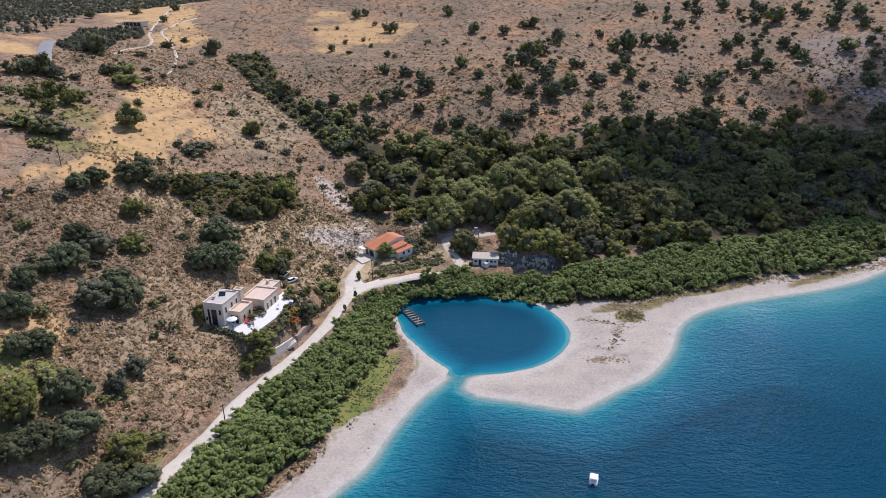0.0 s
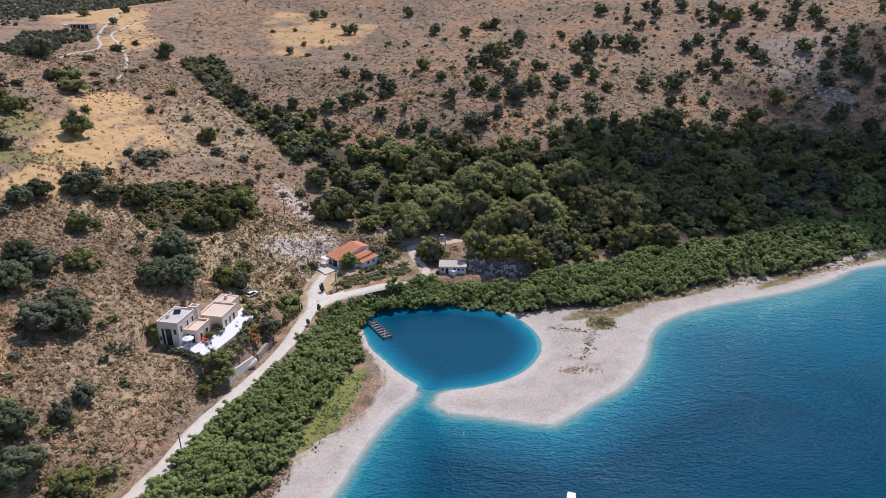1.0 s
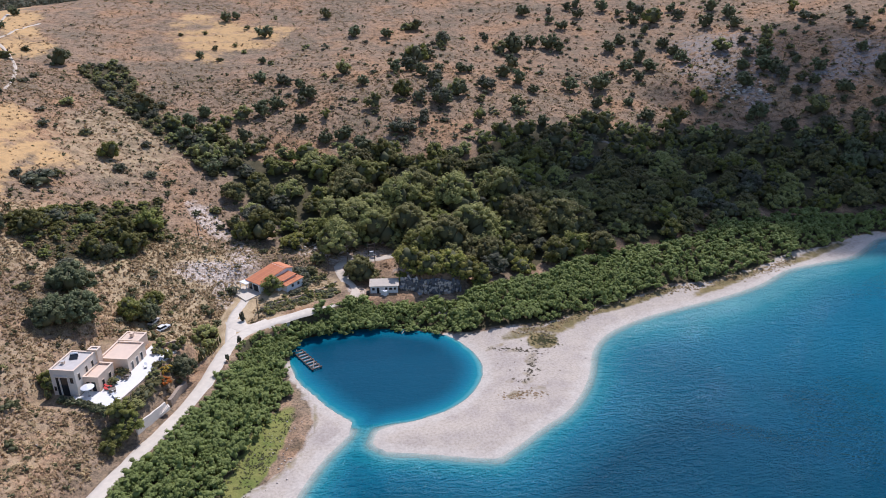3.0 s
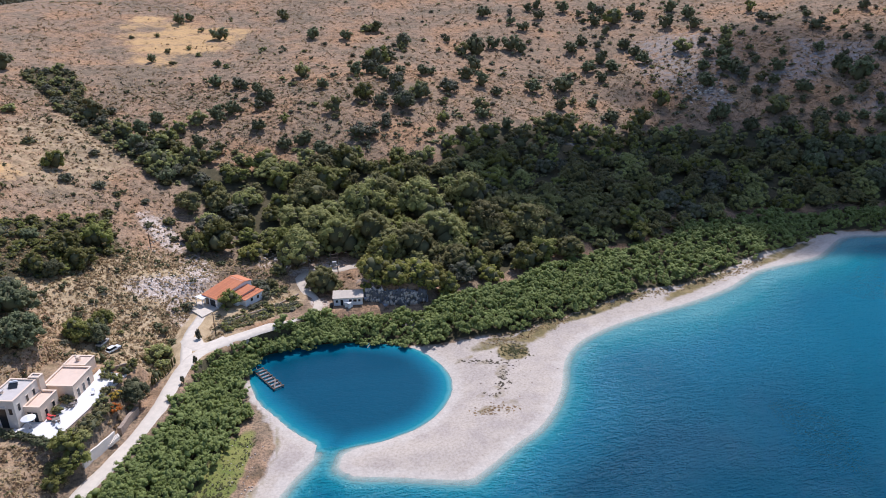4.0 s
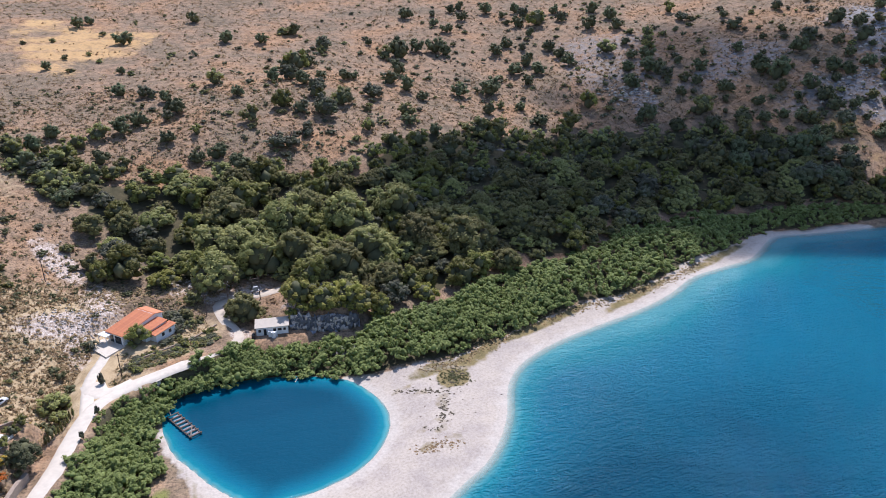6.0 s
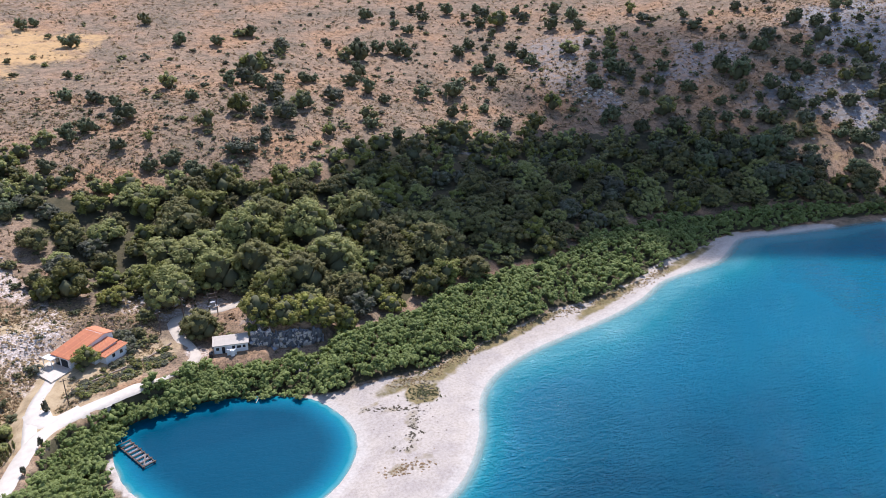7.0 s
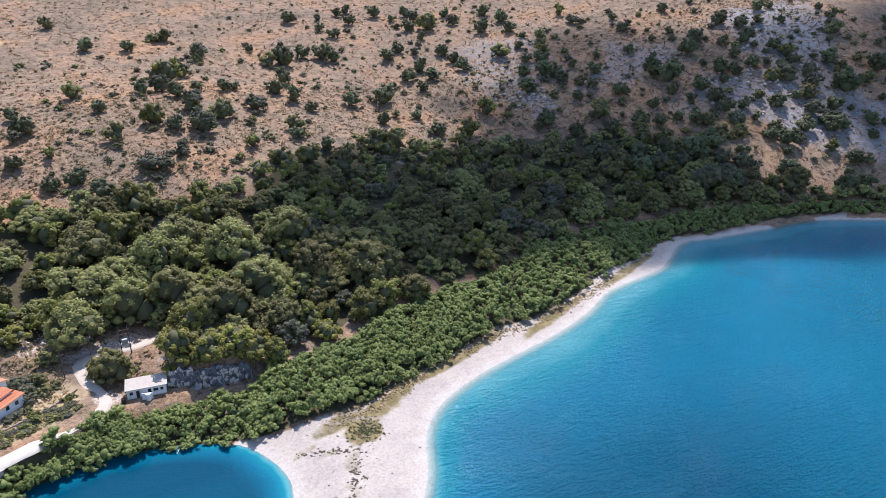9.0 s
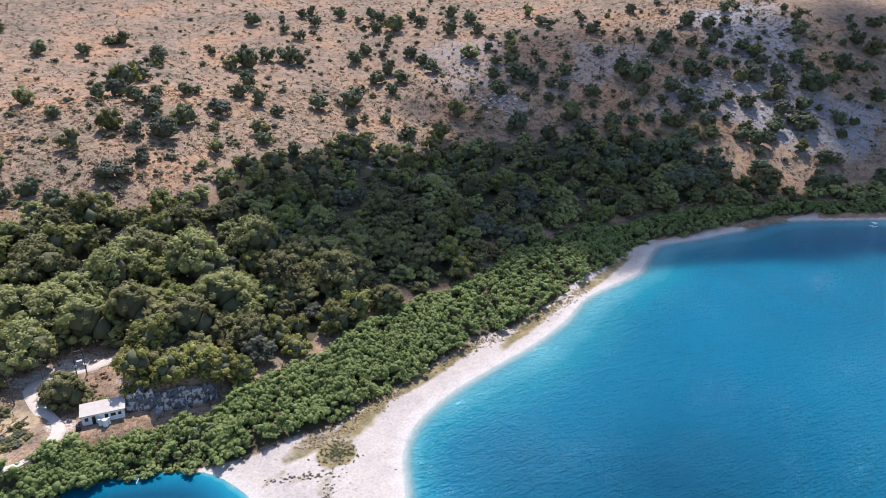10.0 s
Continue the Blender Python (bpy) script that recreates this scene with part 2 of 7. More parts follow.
CONCRETE = material("grey concrete", (0.45, 0.43, 0.40), 0.9, vary=0.2, scale=0.9)
STEEL = material("galvanised steel", (0.45, 0.46, 0.47), 0.5, 0.6, vary=0.15)
WHITE = material("white plastic", (0.82, 0.82, 0.81), 0.45, vary=0.04)
RED = material("red canvas", (0.65, 0.06, 0.05), 0.75, vary=0.15)
BLUE = material("blue canvas", (0.08, 0.16, 0.38), 0.7, vary=0.15)
STONE_WALL = material("tan dry-stone", (0.42, 0.33, 0.25), 0.92, second=(0.24, 0.19, 0.15), scale=0.5, bump=0.08)
ORANGE_LEAF = material("orange flowers", (0.62, 0.18, 0.03), 0.7, vary=0.35, scale=0.5, island=0.35, translucent=0.25)
YELLOW_LEAF = material("yellow broom flowers", (0.55, 0.36, 0.05), 0.7, vary=0.35, scale=0.5, island=0.3, translucent=0.25)
# Dark counterpart of LIMESTONE: the rock face's shaded ribs, with shade in the colour.
DARK_ROCK = material("limestone darkened for shade", (0.20, 0.20, 0.20), 0.95, second=(0.07, 0.07, 0.075), scale=0.8, bump=0.2)
CLOUD = bpy.data.materials.new("cloud")

# ---- landform ----
LAND = np.array([
    [64, 43, 22, -5, -14, -14, -13, -12, -13, -22, -38],
    [70, 52, 30, 1, -4, -7, -11, -10, -10, -13, -23],
    [75, 63, 40, 4, 4, 2, -2, -5, -4, 0, 1],
    [80, 71, 44, 8, 11, 13, 6, 6, 20, 35, 45],
    [80, 69, 45, 31, 37, 28, 13, 28, 52, 68, 80],
    [77, 66, 46, 45, 51, 42, 35, 52, 68, 84, 98],
    [76, 72, 57, 54, 56, 53, 54, 66, 78, 92, 105],
    [73, 79, 74, 66, 68, 68, 69, 76, 87, 98, 110],
    [66, 80, 79, 80, 84, 86, 86, 88, 94, 103, 113]], float)


def spline_weights(u, n):
    """Cubic spline weights of n evenly spaced controls."""
    u = np.clip(u, 0, n - 1 - 1e-6)
    i = np.floor(u).astype(int)
    t = u - i
    w = np.stack([(1 - t) ** 3, 3 * t ** 3 - 6 * t * t + 4, -3 * t ** 3 + 3 * t * t + 3 * t + 1, t ** 3], -1) / 6
    return np.clip(np.stack([i - 1, i, i + 1, i + 2], -1), 0, n - 1), w


def bulk(x, y):
    """The broad shape of the hills, in metres above the lake."""
    jx, wx = spline_weights((x + 260) / 75, 11)
    jy, wy = spline_weights((y - 90) / 65, 9)
    z = (LAND[jy[..., :, None], jx[..., None, :]] * wy[..., :, None] * wx[..., None, :]).sum((-1, -2))
    return z + 0.10 * np.clip(y - 600, 0, 900) * np.clip((x + 150) / 150, 0, 1) + 0.10 * np.clip(x - 480, 0, 900)


def curve(points, step=1.5):
    """A smooth line through control points."""
    p = np.array(points, float)
    q = np.vstack([2 * p[0] - p[1], p, 2 * p[-1] - p[-2]])
    out = []
    for a, b, c, d in zip(q, q[1:], q[2:], q[3:]):
        n = max(2, int(np.linalg.norm(c - b) / step))
        t = np.linspace(0, 1, n, endpoint=False)[:, None]
        out.append(0.5 * (2 * b + (c - a) * t + (2 * a - 5 * b + 4 * c - d) * t ** 2 + (3 * b - a - 3 * c + d) * t ** 3))
    return np.vstack([*out, p[-1:]])


def distance(x, y, line):
    """Distance to a polyline, and how far along it (0 to 1) the nearest place lies."""
    best, where = np.full(x.shape, 1e9), np.zeros(x.shape)
    n = len(line) - 1
    for k in range(n):
        (ax, ay), (bx, by) = line[k][:2], line[k + 1][:2]
        dx, dy = bx - ax, by - ay
        t = np.clip(((x - ax) * dx + (y - ay) * dy) / (dx * dx + dy * dy + 1e-9), 0, 1)
        d = (x - ax - t * dx) ** 2 + (y - ay - t * dy) ** 2
        near = d < best
        best = np.where(near, d, best)
        where = np.where(near, (k + t) / n, where)
    return np.sqrt(best), where


def inside(x, y, line):
    """Whether points lie within a closed polygon."""
    odd = np.zeros(x.shape, bool)
    for (ax, ay), (bx, by) in zip(line, np.roll(line, -1, axis=0)):
        if ay != by:
            odd ^= ((ay > y) != (by > y)) & (x < (bx - ax) * (y - ay) / (by - ay) + ax)
    return odd


def smooth(a, b, v):
    t = np.clip((v - a) / (b - a), 0, 1)
    return t * t * (3 - 2 * t)


# The lake's edge: west bank, round lagoon, sand spit, east bank, then round behind.
SHORE = curve([(-62, -60), (-58, 40), (-42, 94), (-26, 118), (-19, 127), (-13.5, 141), (-7, 154), (-0.5, 162.5), (0.5, 167), (-4.5, 173),
    (-9, 181), (-13, 188), (-15.5, 200), (-14, 210), (-5, 213.5), (6, 214.5), (18, 212.5), (28, 208), (33, 204.5), (37, 197), (39, 189),
    (38, 182), (34, 174.5), (27, 168), (17.5, 164.5), (9.5, 163.2), (6, 160), (7.5, 155.4), (16.5, 152.8), (25, 150), (33, 147.8)]
    , 2.0)
SHORE_EAST = curve([(33, 147.8), (40, 152.5), (46, 157), (54, 162), (61, 170), (66, 178), (70, 187), (76, 195), (84, 200.6), (96, 205.8),
    (111, 210), (127, 214.2), (145, 221), (161, 230), (179, 234), (193, 237), (207, 246), (219, 252), (235, 249.6), (252, 248),
    (266, 246.5), (280, 246), (296, 242), (330, 224), (420, 180), (560, 70), (640, -120)], 2.0)
LAKE = np.vstack([SHORE, SHORE_EAST[1:], [(560, -330), (250, -420), (0, -330)]])


def shore_distance(x, y):
    """Metres from the water's edge, negative over the lake."""
    d = np.minimum(distance(x, y, SHORE[::2])[0], distance(x, y, SHORE_EAST[::2])[0])
    far = distance(x, y, LAKE[-4:])[0]
    d = np.minimum(d, far)
    return np.where(inside(x, y, LAKE), -d, d)


# Roads: x, y, z of the middle line, and half the width.
ROAD = curve([(-70, 70, 8), (-64, 95, 7.6), (-60.7, 111, 7.2), (-57.5, 120, 7), (-53.5, 130.4, 7), (-50.3, 142, 7), (-45.9, 152.8, 7), (-39.6, 165.7, 7),
    (-34.8, 180, 7), (-31.7, 194.3, 7), (-28, 204.4, 6.8), (-19.8, 211.7, 6.4), (-8.6, 218, 6), (1.5, 223.5, 5.6), (5.4, 229, 5.5),
    (3.8, 235, 5.8), (1.6, 242.7, 6.2), (1.0, 248.2, 6.6), (3.9, 251.2, 6.9), (8.1, 250.8, 7.2), (12.9, 250.4, 7.5), (17.6, 250.9, 7.8), (24, 252.4, 8.2)], 2.0)
DRIVE = curve([(-30.5, 200, 6.9), (-31.5, 215, 6.4), (-29.5, 226, 6.4), (-27, 234, 6.6)], 2.0)
PADS = ((-54.8, 180.5, 12.6, 10.5, 15, -16), (-19, 238.5, 6.8, 9, 7.5, 42), (15.2, 231, 4.4, 8, 4.5, -8))  # x, y, z, half sizes, turn


def height(x, y):
    """The ground's height above the lake."""
    x, y = np.asarray(x, float), np.asarray(y, float)
    s = shore_distance(x, y)
    land = np.maximum(bulk(x, y), 0.9)
    rise = 0.06 + 0.05 * s + 0.006 * s * s
    k = 0.6
    m = np.clip(0.5 + 0.5 * (rise - land) / k, 0, 1)
    z = rise * (1 - m) + land * m - k * m * (1 - m)
    z = np.where(s < 0, np.maximum(0.06 + 0.10 * s - 0.004 * s * s, -9), z)
    for line, half in ((ROAD, 2.1), (DRIVE, 1.8)):
        d, t = distance(x, y, line[::2])
        zr = np.interp(t, np.linspace(0, 1, len(line[::2])), line[::2, 2])
        z = z + (zr - z) * (1 - smooth(half, half + 5, d)) * smooth(0.0, 3.5, s)
    for px, py, pz, hx, hy, turn in PADS:
        c, n = math.cos(radians(turn)), math.sin(radians(turn))
        u, v = (x - px) * c + (y - py) * n, -(x - px) * n + (y - py) * c
        d = np.maximum(np.abs(u) - hx, np.abs(v) - hy)
        z = z + (pz - z) * (1 - smooth(0, 5, d))
    u, v = (x + 11) * 0.883 + (y - 225.5) * 0.469, -(x + 11) * 0.469 + (y - 225.5) * 0.883
    fill = (1 - smooth(0.75, 1.25, np.sqrt((u / 18) ** 2 + (v / 8.5) ** 2))) * smooth(3, 8, s)
    z = z + (np.maximum(z, 6.1) - z) * fill
    u, v = (x - 20) * 0.98 - (y - 231.5) * 0.2, (x - 20) * 0.2 + (y - 231.5) * 0.98
    scarp = smooth(0, 1.6, v) * (1 - smooth(14, 34, v)) * smooth(-1, 4, u) * (1 - smooth(19, 25, u))
    return z + 5.0 * scarp

# ---- roughness of the land ----
def lattice_noise(x, y, cell, seed):
    """Smooth value noise of about -1 to 1."""
    table = np.random.RandomState(seed).uniform(-1, 1, (256, 256))
    u, v = x / cell, y / cell
    i, j = np.floor(u).astype(int), np.floor(v).astype(int)
    a, b = u - i, v - j
    a, b = a * a * (3 - 2 * a), b * b * (3 - 2 * b)
    t = lambda p, q: table[p % 256, q % 256]
    return (t(i, j) * (1 - a) + t(i + 1, j) * a) * (1 - b) + (t(i, j + 1) * (1 - a) + t(i + 1, j + 1) * a) * b


def fractal(x, y, cell, seed, octaves=4):
    x, y = np.asarray(x, float), np.asarray(y, float)
    return sum(lattice_noise(x, y, cell / 2 ** k, seed + k) / 2 ** k for k in range(octaves)) / 1.6


def blob(x, y, cx, cy, rx, ry, turn=0.0, soft=0.5):
    """1 within an ellipse, falling to 0 outside."""
    c, s = math.cos(radians(turn)), math.sin(radians(turn))
    u, v = ((x - cx) * c + (y - cy) * s) / rx, (-(x - cx) * s + (y - cy) * c) / ry
    return 1 - smooth(1 - soft, 1 + soft, np.sqrt(u * u + v * v))


ROAD_FLAT, DRIVE_FLAT = ROAD[::2], DRIVE[::2]


def clear_of_works(x, y):
    """0 on roads and building plots, 1 well away."""
    d = np.minimum(distance(x, y, ROAD_FLAT)[0], distance(x, y, DRIVE_FLAT)[0])
    free = smooth(3, 9, d)
    for px, py, pz, hx, hy, turn in PADS:
        c, n = math.cos(radians(turn)), math.sin(radians(turn))
        u, v = (x - px) * c + (y - py) * n, -(x - px) * n + (y - py) * c
        free = free * smooth(0, 6, np.maximum(np.abs(u) - hx, np.abs(v) - hy))
    return free


def ground_z(x, y):
    """The ground's height with its small unevenness."""
    x, y = np.asarray(x, float), np.asarray(y, float)
    s = shore_distance(x, y)
    rough = clear_of_works(x, y) * smooth(12, 40, s)
    z = height(x, y) + rough * (1.5 * fractal(x, y, 34, 3) + 0.35 * fractal(x, y, 6, 9, 2))
    z = z + 0.10 * smooth(1, 6, s) * (1 - rough) * clear_of_works(x, y) * fractal(x, y, 5, 21, 2)
    steps = blob(x, y, -118, 285, 22, 62, -14) + blob(x, y, -60, 520, 55, 75, 0)
    return z + rough * 0.5 * steps * np.abs(np.sin(z * 1.1)) ** 3


# Zones of the land, as closed outlines.
WEST_FIELD = curve([(-130, 196), (-134, 222), (-134, 244), (-139, 279), (-137, 320), (-125, 346), (-104, 312), (-99, 293), (-108, 271), (-113, 238), (-111, 225), (-120, 214), (-130, 196)], 6.0)
NORTH_FIELD = curve([(-103, 478), (-92, 552), (-34, 540), (-8, 517), (-34, 463), (-62, 439), (-103, 478)], 8.0)
WOOD_EDGE = curve([(-73, 349), (-58, 352), (-33, 332), (-6, 326), (13, 332), (32, 325), (55, 321), (74, 348), (119, 360), (141, 361), (176, 365),
    (204, 358), (248, 347), (279, 320), (287, 300), (284, 284), (312, 262), (352, 242), (345, 236), (312, 250), (257, 268), (197, 274),
    (160, 264), (130, 253), (95, 245), (66, 234), (46, 238), (27, 245), (12, 261), (-6, 263), (-22, 262), (-34, 286), (-50, 318), (-73, 349)], 4.0)
GULLY_EDGE = np.array([(-124, 430), (-106, 438), (-85, 381), (-61, 344), (-44, 341), (-37, 321), (-46, 308), (-58, 324), (-77, 341), (-98, 374), (-119, 412)], float)
THICKET_EDGE = np.array([(-97, 238), (-84, 262), (-62, 280), (-54, 256), (-68, 233), (-84, 224)], float)
# The shore belts of dense bushes: west bank by the road, round the lagoon, and the long east bank.
BELT_WEST = curve([(-68, 92), (-58.4, 111), (-54.6, 121), (-48.8, 138), (-43.6, 150), (-36.8, 164), (-31.8, 178), (-29, 192), (-25.4, 203), (-17, 208.5),
    (-13.5, 209.5), (-15.5, 205), (-16.5, 196), (-15.5, 188), (-15, 181), (-20, 168), (-24.5, 156), (-27, 145), (-31.5, 131), (-38, 121), (-45, 108), (-54, 88), (-66, 92)], 3.0)
BELT_NORTH = curve([(-15.5, 210), (-16, 213), (-8, 216.5), (-2, 219.5), (3, 221.5), (7, 224), (13, 223), (26, 222.2), (36, 222.6), (46, 226), (58, 229), (74, 234), (94, 243),
    (128, 250), (160, 262), (196, 270), (256, 266), (300, 254), (345, 234), (340, 226), (300, 246), (268, 252.5), (240, 253), (220, 256.5), (204, 252), (186, 244),
    (170, 241), (151, 232), (130, 224.5), (111, 222.5), (97, 217), (82, 211.5), (70, 207.5), (60, 204.5), (50, 205.5), (42, 205.5), (33, 206.5), (24, 209.4), (8, 212.8), (-6, 211.6), (-15.5, 208)], 3.0)
SAND_INNER = curve([(-46, 100), (-38.5, 117), (-32.4, 123.5), (-29, 134), (-23.6, 144), (-15.7, 151), (-11, 160), (-8.4, 171), (-11.2, 181)], 3.0)


def axis(*spans):
    return np.concatenate([np.arange(a, b, step) for a, b, step in spans])


def raw_mesh(name, verts, faces, smooth_shade=False):
    """A mesh from arrays: verts (n, 3), faces a list of integer arrays, each (m, 3) or (m, 4)."""
    me = bpy.data.meshes.new(name)
    faces = [f for f in faces if len(f)]
    loops = np.concatenate([f.ravel() for f in faces]).astype(np.int32)
    sizes = np.concatenate([np.full(len(f), f.shape[1]) for f in faces])
    starts = np.concatenate([[0], np.cumsum(sizes)[:-1]]).astype(np.int32)
    me.vertices.add(len(verts))
    me.vertices.foreach_set("co", np.ascontiguousarray(verts, np.float32).ravel())
    me.loops.add(len(loops))
    me.loops.foreach_set("vertex_index", loops)
    me.polygons.add(len(sizes))
    me.polygons.foreach_set("loop_start", starts)
    if smooth_shade:
        me.polygons.foreach_set("use_smooth", np.ones(len(sizes), bool))
    me.update(calc_edges=True)
    me.validate()
    return me


def grid_faces(nx, ny):
    k = np.arange(nx * ny).reshape(ny, nx)
    return np.stack([k[:-1, :-1], k[:-1, 1:], k[1:, 1:], k[1:, :-1]], -1).reshape(-1, 4)


def give(me, name, values):
    me.attributes.new(name, "FLOAT", "POINT").data.foreach_set("value", np.ascontiguousarray(values, np.float32).ravel())


# ---- ground ----
gx = axis((-1500, -330, 45), (-330, -140, 5), (-140, 62, 1.5), (62, 240, 2), (240, 440, 4), (440, 1500, 45))
gy = axis((-900, 60, 45), (60, 110, 4), (110, 272, 1.5), (272, 380, 2), (380, 640, 4), (640, 2400, 60))
X, Y = np.meshgrid(gx, gy)
X, Y = X.ravel(), Y.ravel()
S = shore_distance(X, Y)
Z = ground_z(X, Y)
ground_mesh = raw_mesh("ground", np.stack([X, Y, Z], 1), [grid_faces(len(gx), len(gy))], True)
ground_mesh.materials.append(GROUND)
Z_GRID = Z.reshape(len(gy), len(gx))


def surface(x, y):
    """The height of the ground as it was meshed."""
    x, y = np.asarray(x, float), np.asarray(y, float)
    i = np.clip(np.searchsorted(gx, x) - 1, 0, len(gx) - 2)
    j = np.clip(np.searchsorted(gy, y) - 1, 0, len(gy) - 2)
    u, v = np.clip((x - gx[i]) / (gx[i + 1] - gx[i]), 0, 1), np.clip((y - gy[j]) / (gy[j + 1] - gy[j]), 0, 1)
    return (Z_GRID[j, i] * (1 - u) + Z_GRID[j, i + 1] * u) * (1 - v) + (Z_GRID[j + 1, i] * (1 - u) + Z_GRID[j + 1, i + 1] * u) * v


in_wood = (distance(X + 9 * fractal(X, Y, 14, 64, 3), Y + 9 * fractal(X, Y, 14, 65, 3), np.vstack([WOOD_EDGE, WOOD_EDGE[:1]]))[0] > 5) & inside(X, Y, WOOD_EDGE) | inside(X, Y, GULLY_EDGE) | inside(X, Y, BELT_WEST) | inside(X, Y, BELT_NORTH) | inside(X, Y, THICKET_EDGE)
X0, Y0, WOB = X, Y, fractal(X, Y, 42, 61, 5)
X, Y = X + 24 * WOB, Y + 30 * fractal(X, Y, 44, 67, 5)
gold = np.maximum.reduce([blob(X, Y, -215, 560, 32, 110, 12), 0.8 * blob(X, Y, -165, 455, 16, 50, 10), 0.9 * blob(X, Y, -198, 345, 9, 22, -10),
    blob(X, Y, -230, 350, 40, 32), blob(X, Y, 318, 297, 10, 24, -35),
    0.8 * blob(X, Y, 28, 229, 8, 2.5, -10), 0.3 * blob(X, Y, 40, 450, 70, 70), 0.55 * blob(X, Y, -95, 140, 20, 14)])
green = np.maximum.reduce([0.62 * blob(X, Y, -152, 278, 14, 22, -10), 0.6 * blob(X, Y, -145, 247, 16, 10), 0.85 * blob(X, Y, -85, 122, 16, 9), 0.6 * blob(X, Y, -13, 221, 9, 3, 32)])
rock = np.maximum.reduce([0.5 * blob(X, Y, 232, 387, 16, 14), 0.53 * blob(X, Y, 350, 325, 50, 40), 0.56 * blob(X, Y, 375, 285, 40, 30), 0.5 * blob(X, Y, 300, 385, 50, 30), 0.5 * blob(X, Y, 135, 352, 12, 10),
    0.6 * blob(X, Y, 400, 365, 50, 40), 0.44 * blob(X, Y, 240, 430, 40, 40), 0.9 * blob(X, Y, 30, 231, 11, 2.2, -11)])
X, Y = X0, Y0


def soft_inside(x, y, line, edge=1.6):
    d = distance(x, y, np.vstack([line, line[:1]]))[0]
    return smooth(-edge, edge, np.where(inside(x, y, line), d, -d) + 1.2 * fractal(x, y, 4, 97, 3))


terrace_bands = 0.84 + 0.22 * np.sin(Z * 1.7 + 4 * WOB) + 0.25 * fractal(X, Y, 9, 93, 3)
gold = np.maximum.reduce([gold, 1.0 * terrace_bands * soft_inside(X + 14 * WOB, Y, WEST_FIELD, 8), 0.88 * terrace_bands * soft_inside(X + 30 * WOB, Y - 30 * WOB, NORTH_FIELD, 20)])
straw = np.maximum.reduce([0.85 * blob(X, Y, -44, 226, 26, 34, 20), 0.72 * blob(X, Y, -14, 229, 20, 9, 28), 0.6 * blob(X, Y, -80, 235, 40, 26), 0.5 * blob(X, Y, -85, 330, 30, 50), 0.44 * blob(X, Y, -70, 172, 24, 46)])
scree = np.maximum.reduce([0.86 * blob(X, Y, -39, 240.5, 13, 5, 22, 0.9), 0.72 * blob(X, Y, -31, 251, 6, 12, 12, 0.9), 0.62 * blob(X, Y, -36, 232, 4, 9, 10), 0.66 * blob(X, Y, -45, 275, 5, 17, 32), 0.6 * blob(X, Y, 6, 254, 13, 4, 5), 0.62 * blob(X, Y, -8, 258, 9, 3.5, -10), 0.55 * blob(X, Y, 6.5, 231, 4, 5)])
green = np.maximum.reduce([green, 0.62 * blob(X, Y, -10, 225, 15, 3.0, 28), 0.6 * blob(X, Y, -66, 116, 5, 16, -18), 0.62 * blob(X, Y, -86, 120, 10, 9), 0.5 * blob(X, Y, -75, 240, 22, 16, 30)])
green = np.maximum(green, 1.15 * blob(X, Y, -20.5, 157, 4.2, 19, -19, 0.3))
spit = soft_inside(X, Y, np.array([(2, 150), (33, 140), (60, 160), (75, 186), (92, 200), (150, 215), (215, 240), (270, 240), (300, 236), (310, 243), (260, 251), (237, 252.5), (218, 256), (206, 252.5), (186, 244),
    (170, 242), (151, 232), (130, 224), (111, 222), (97, 217), (82, 211.5), (70, 207), (61, 203.5), (50, 204), (40, 204.5), (32, 206), (30, 190), (20, 172), (2, 168)], float))
west_sand = soft_inside(X, Y, np.vstack([SAND_INNER, [(-9, 186), (10, 170), (8, 150), (-10, 110), (-20, 90)]]))
sand = np.maximum.reduce([spit, west_sand, ((S < 0) & ~((Y > 196) & (X < 31) & (Y < 225))) * 1.0]) * smooth(-30, -10, S)
sand = np.maximum(sand, np.where((Y > 199) & (X < 32), 0.0, 0.75) * (1 - smooth(0.5, 2.2, np.abs(S))))
sand = sand * (1 - 0.9 * soft_inside(X, Y, np.array([(264, 240), (290, 238), (291, 262), (264, 262)], float), 3))
weed = np.where(sand > 0.5, np.maximum.reduce([1.0 * blob(X, Y, 58.4, 195.5, 4.6, 4.6, 10, 0.3), 0.42 * blob(X, Y, 52.5, 187, 2.2, 8, -20), 0.42 * blob(X, Y, 49, 177.5, 3.5, 5, -30), 0.42 * blob(X, Y, 49.8, 171, 5.5, 3.2, 30), 0.42 * blob(X, Y, 44, 176.6, 3.2, 1.6),
    0.42 * blob(X, Y, 49, 192, 5, 1.6, 10), 0.42 * blob(X, Y, 43.8, 194.8, 4, 1.4, 15), 0.6 * blob(X, Y, 54, 201, 9, 3.0, 20), 0.72 * blob(X, Y, 66, 202.5, 9, 3.2, 28), 0.85 * blob(X, Y, 73, 207.6, 9, 3.2, 30), 0.78 * blob(X, Y, 96, 215, 24, 2.2, 20),
    0.74 * blob(X, Y, 135, 223.5, 22, 2.4, 24), 0.66 * blob(X, Y, 180, 240, 24, 2.4, 22), 0.52 * blob(X, Y, 43, 170, 3, 2)]), 0)
weed = np.maximum(weed, np.where(west_sand > 0.5, 0.55 * (1 - smooth(0, 4, distance(X, Y, SAND_INNER)[0])), 0))
wet = np.where(sand > 0.5, 0.56 * (1 - smooth(0.5, 5.5, S)), 0)
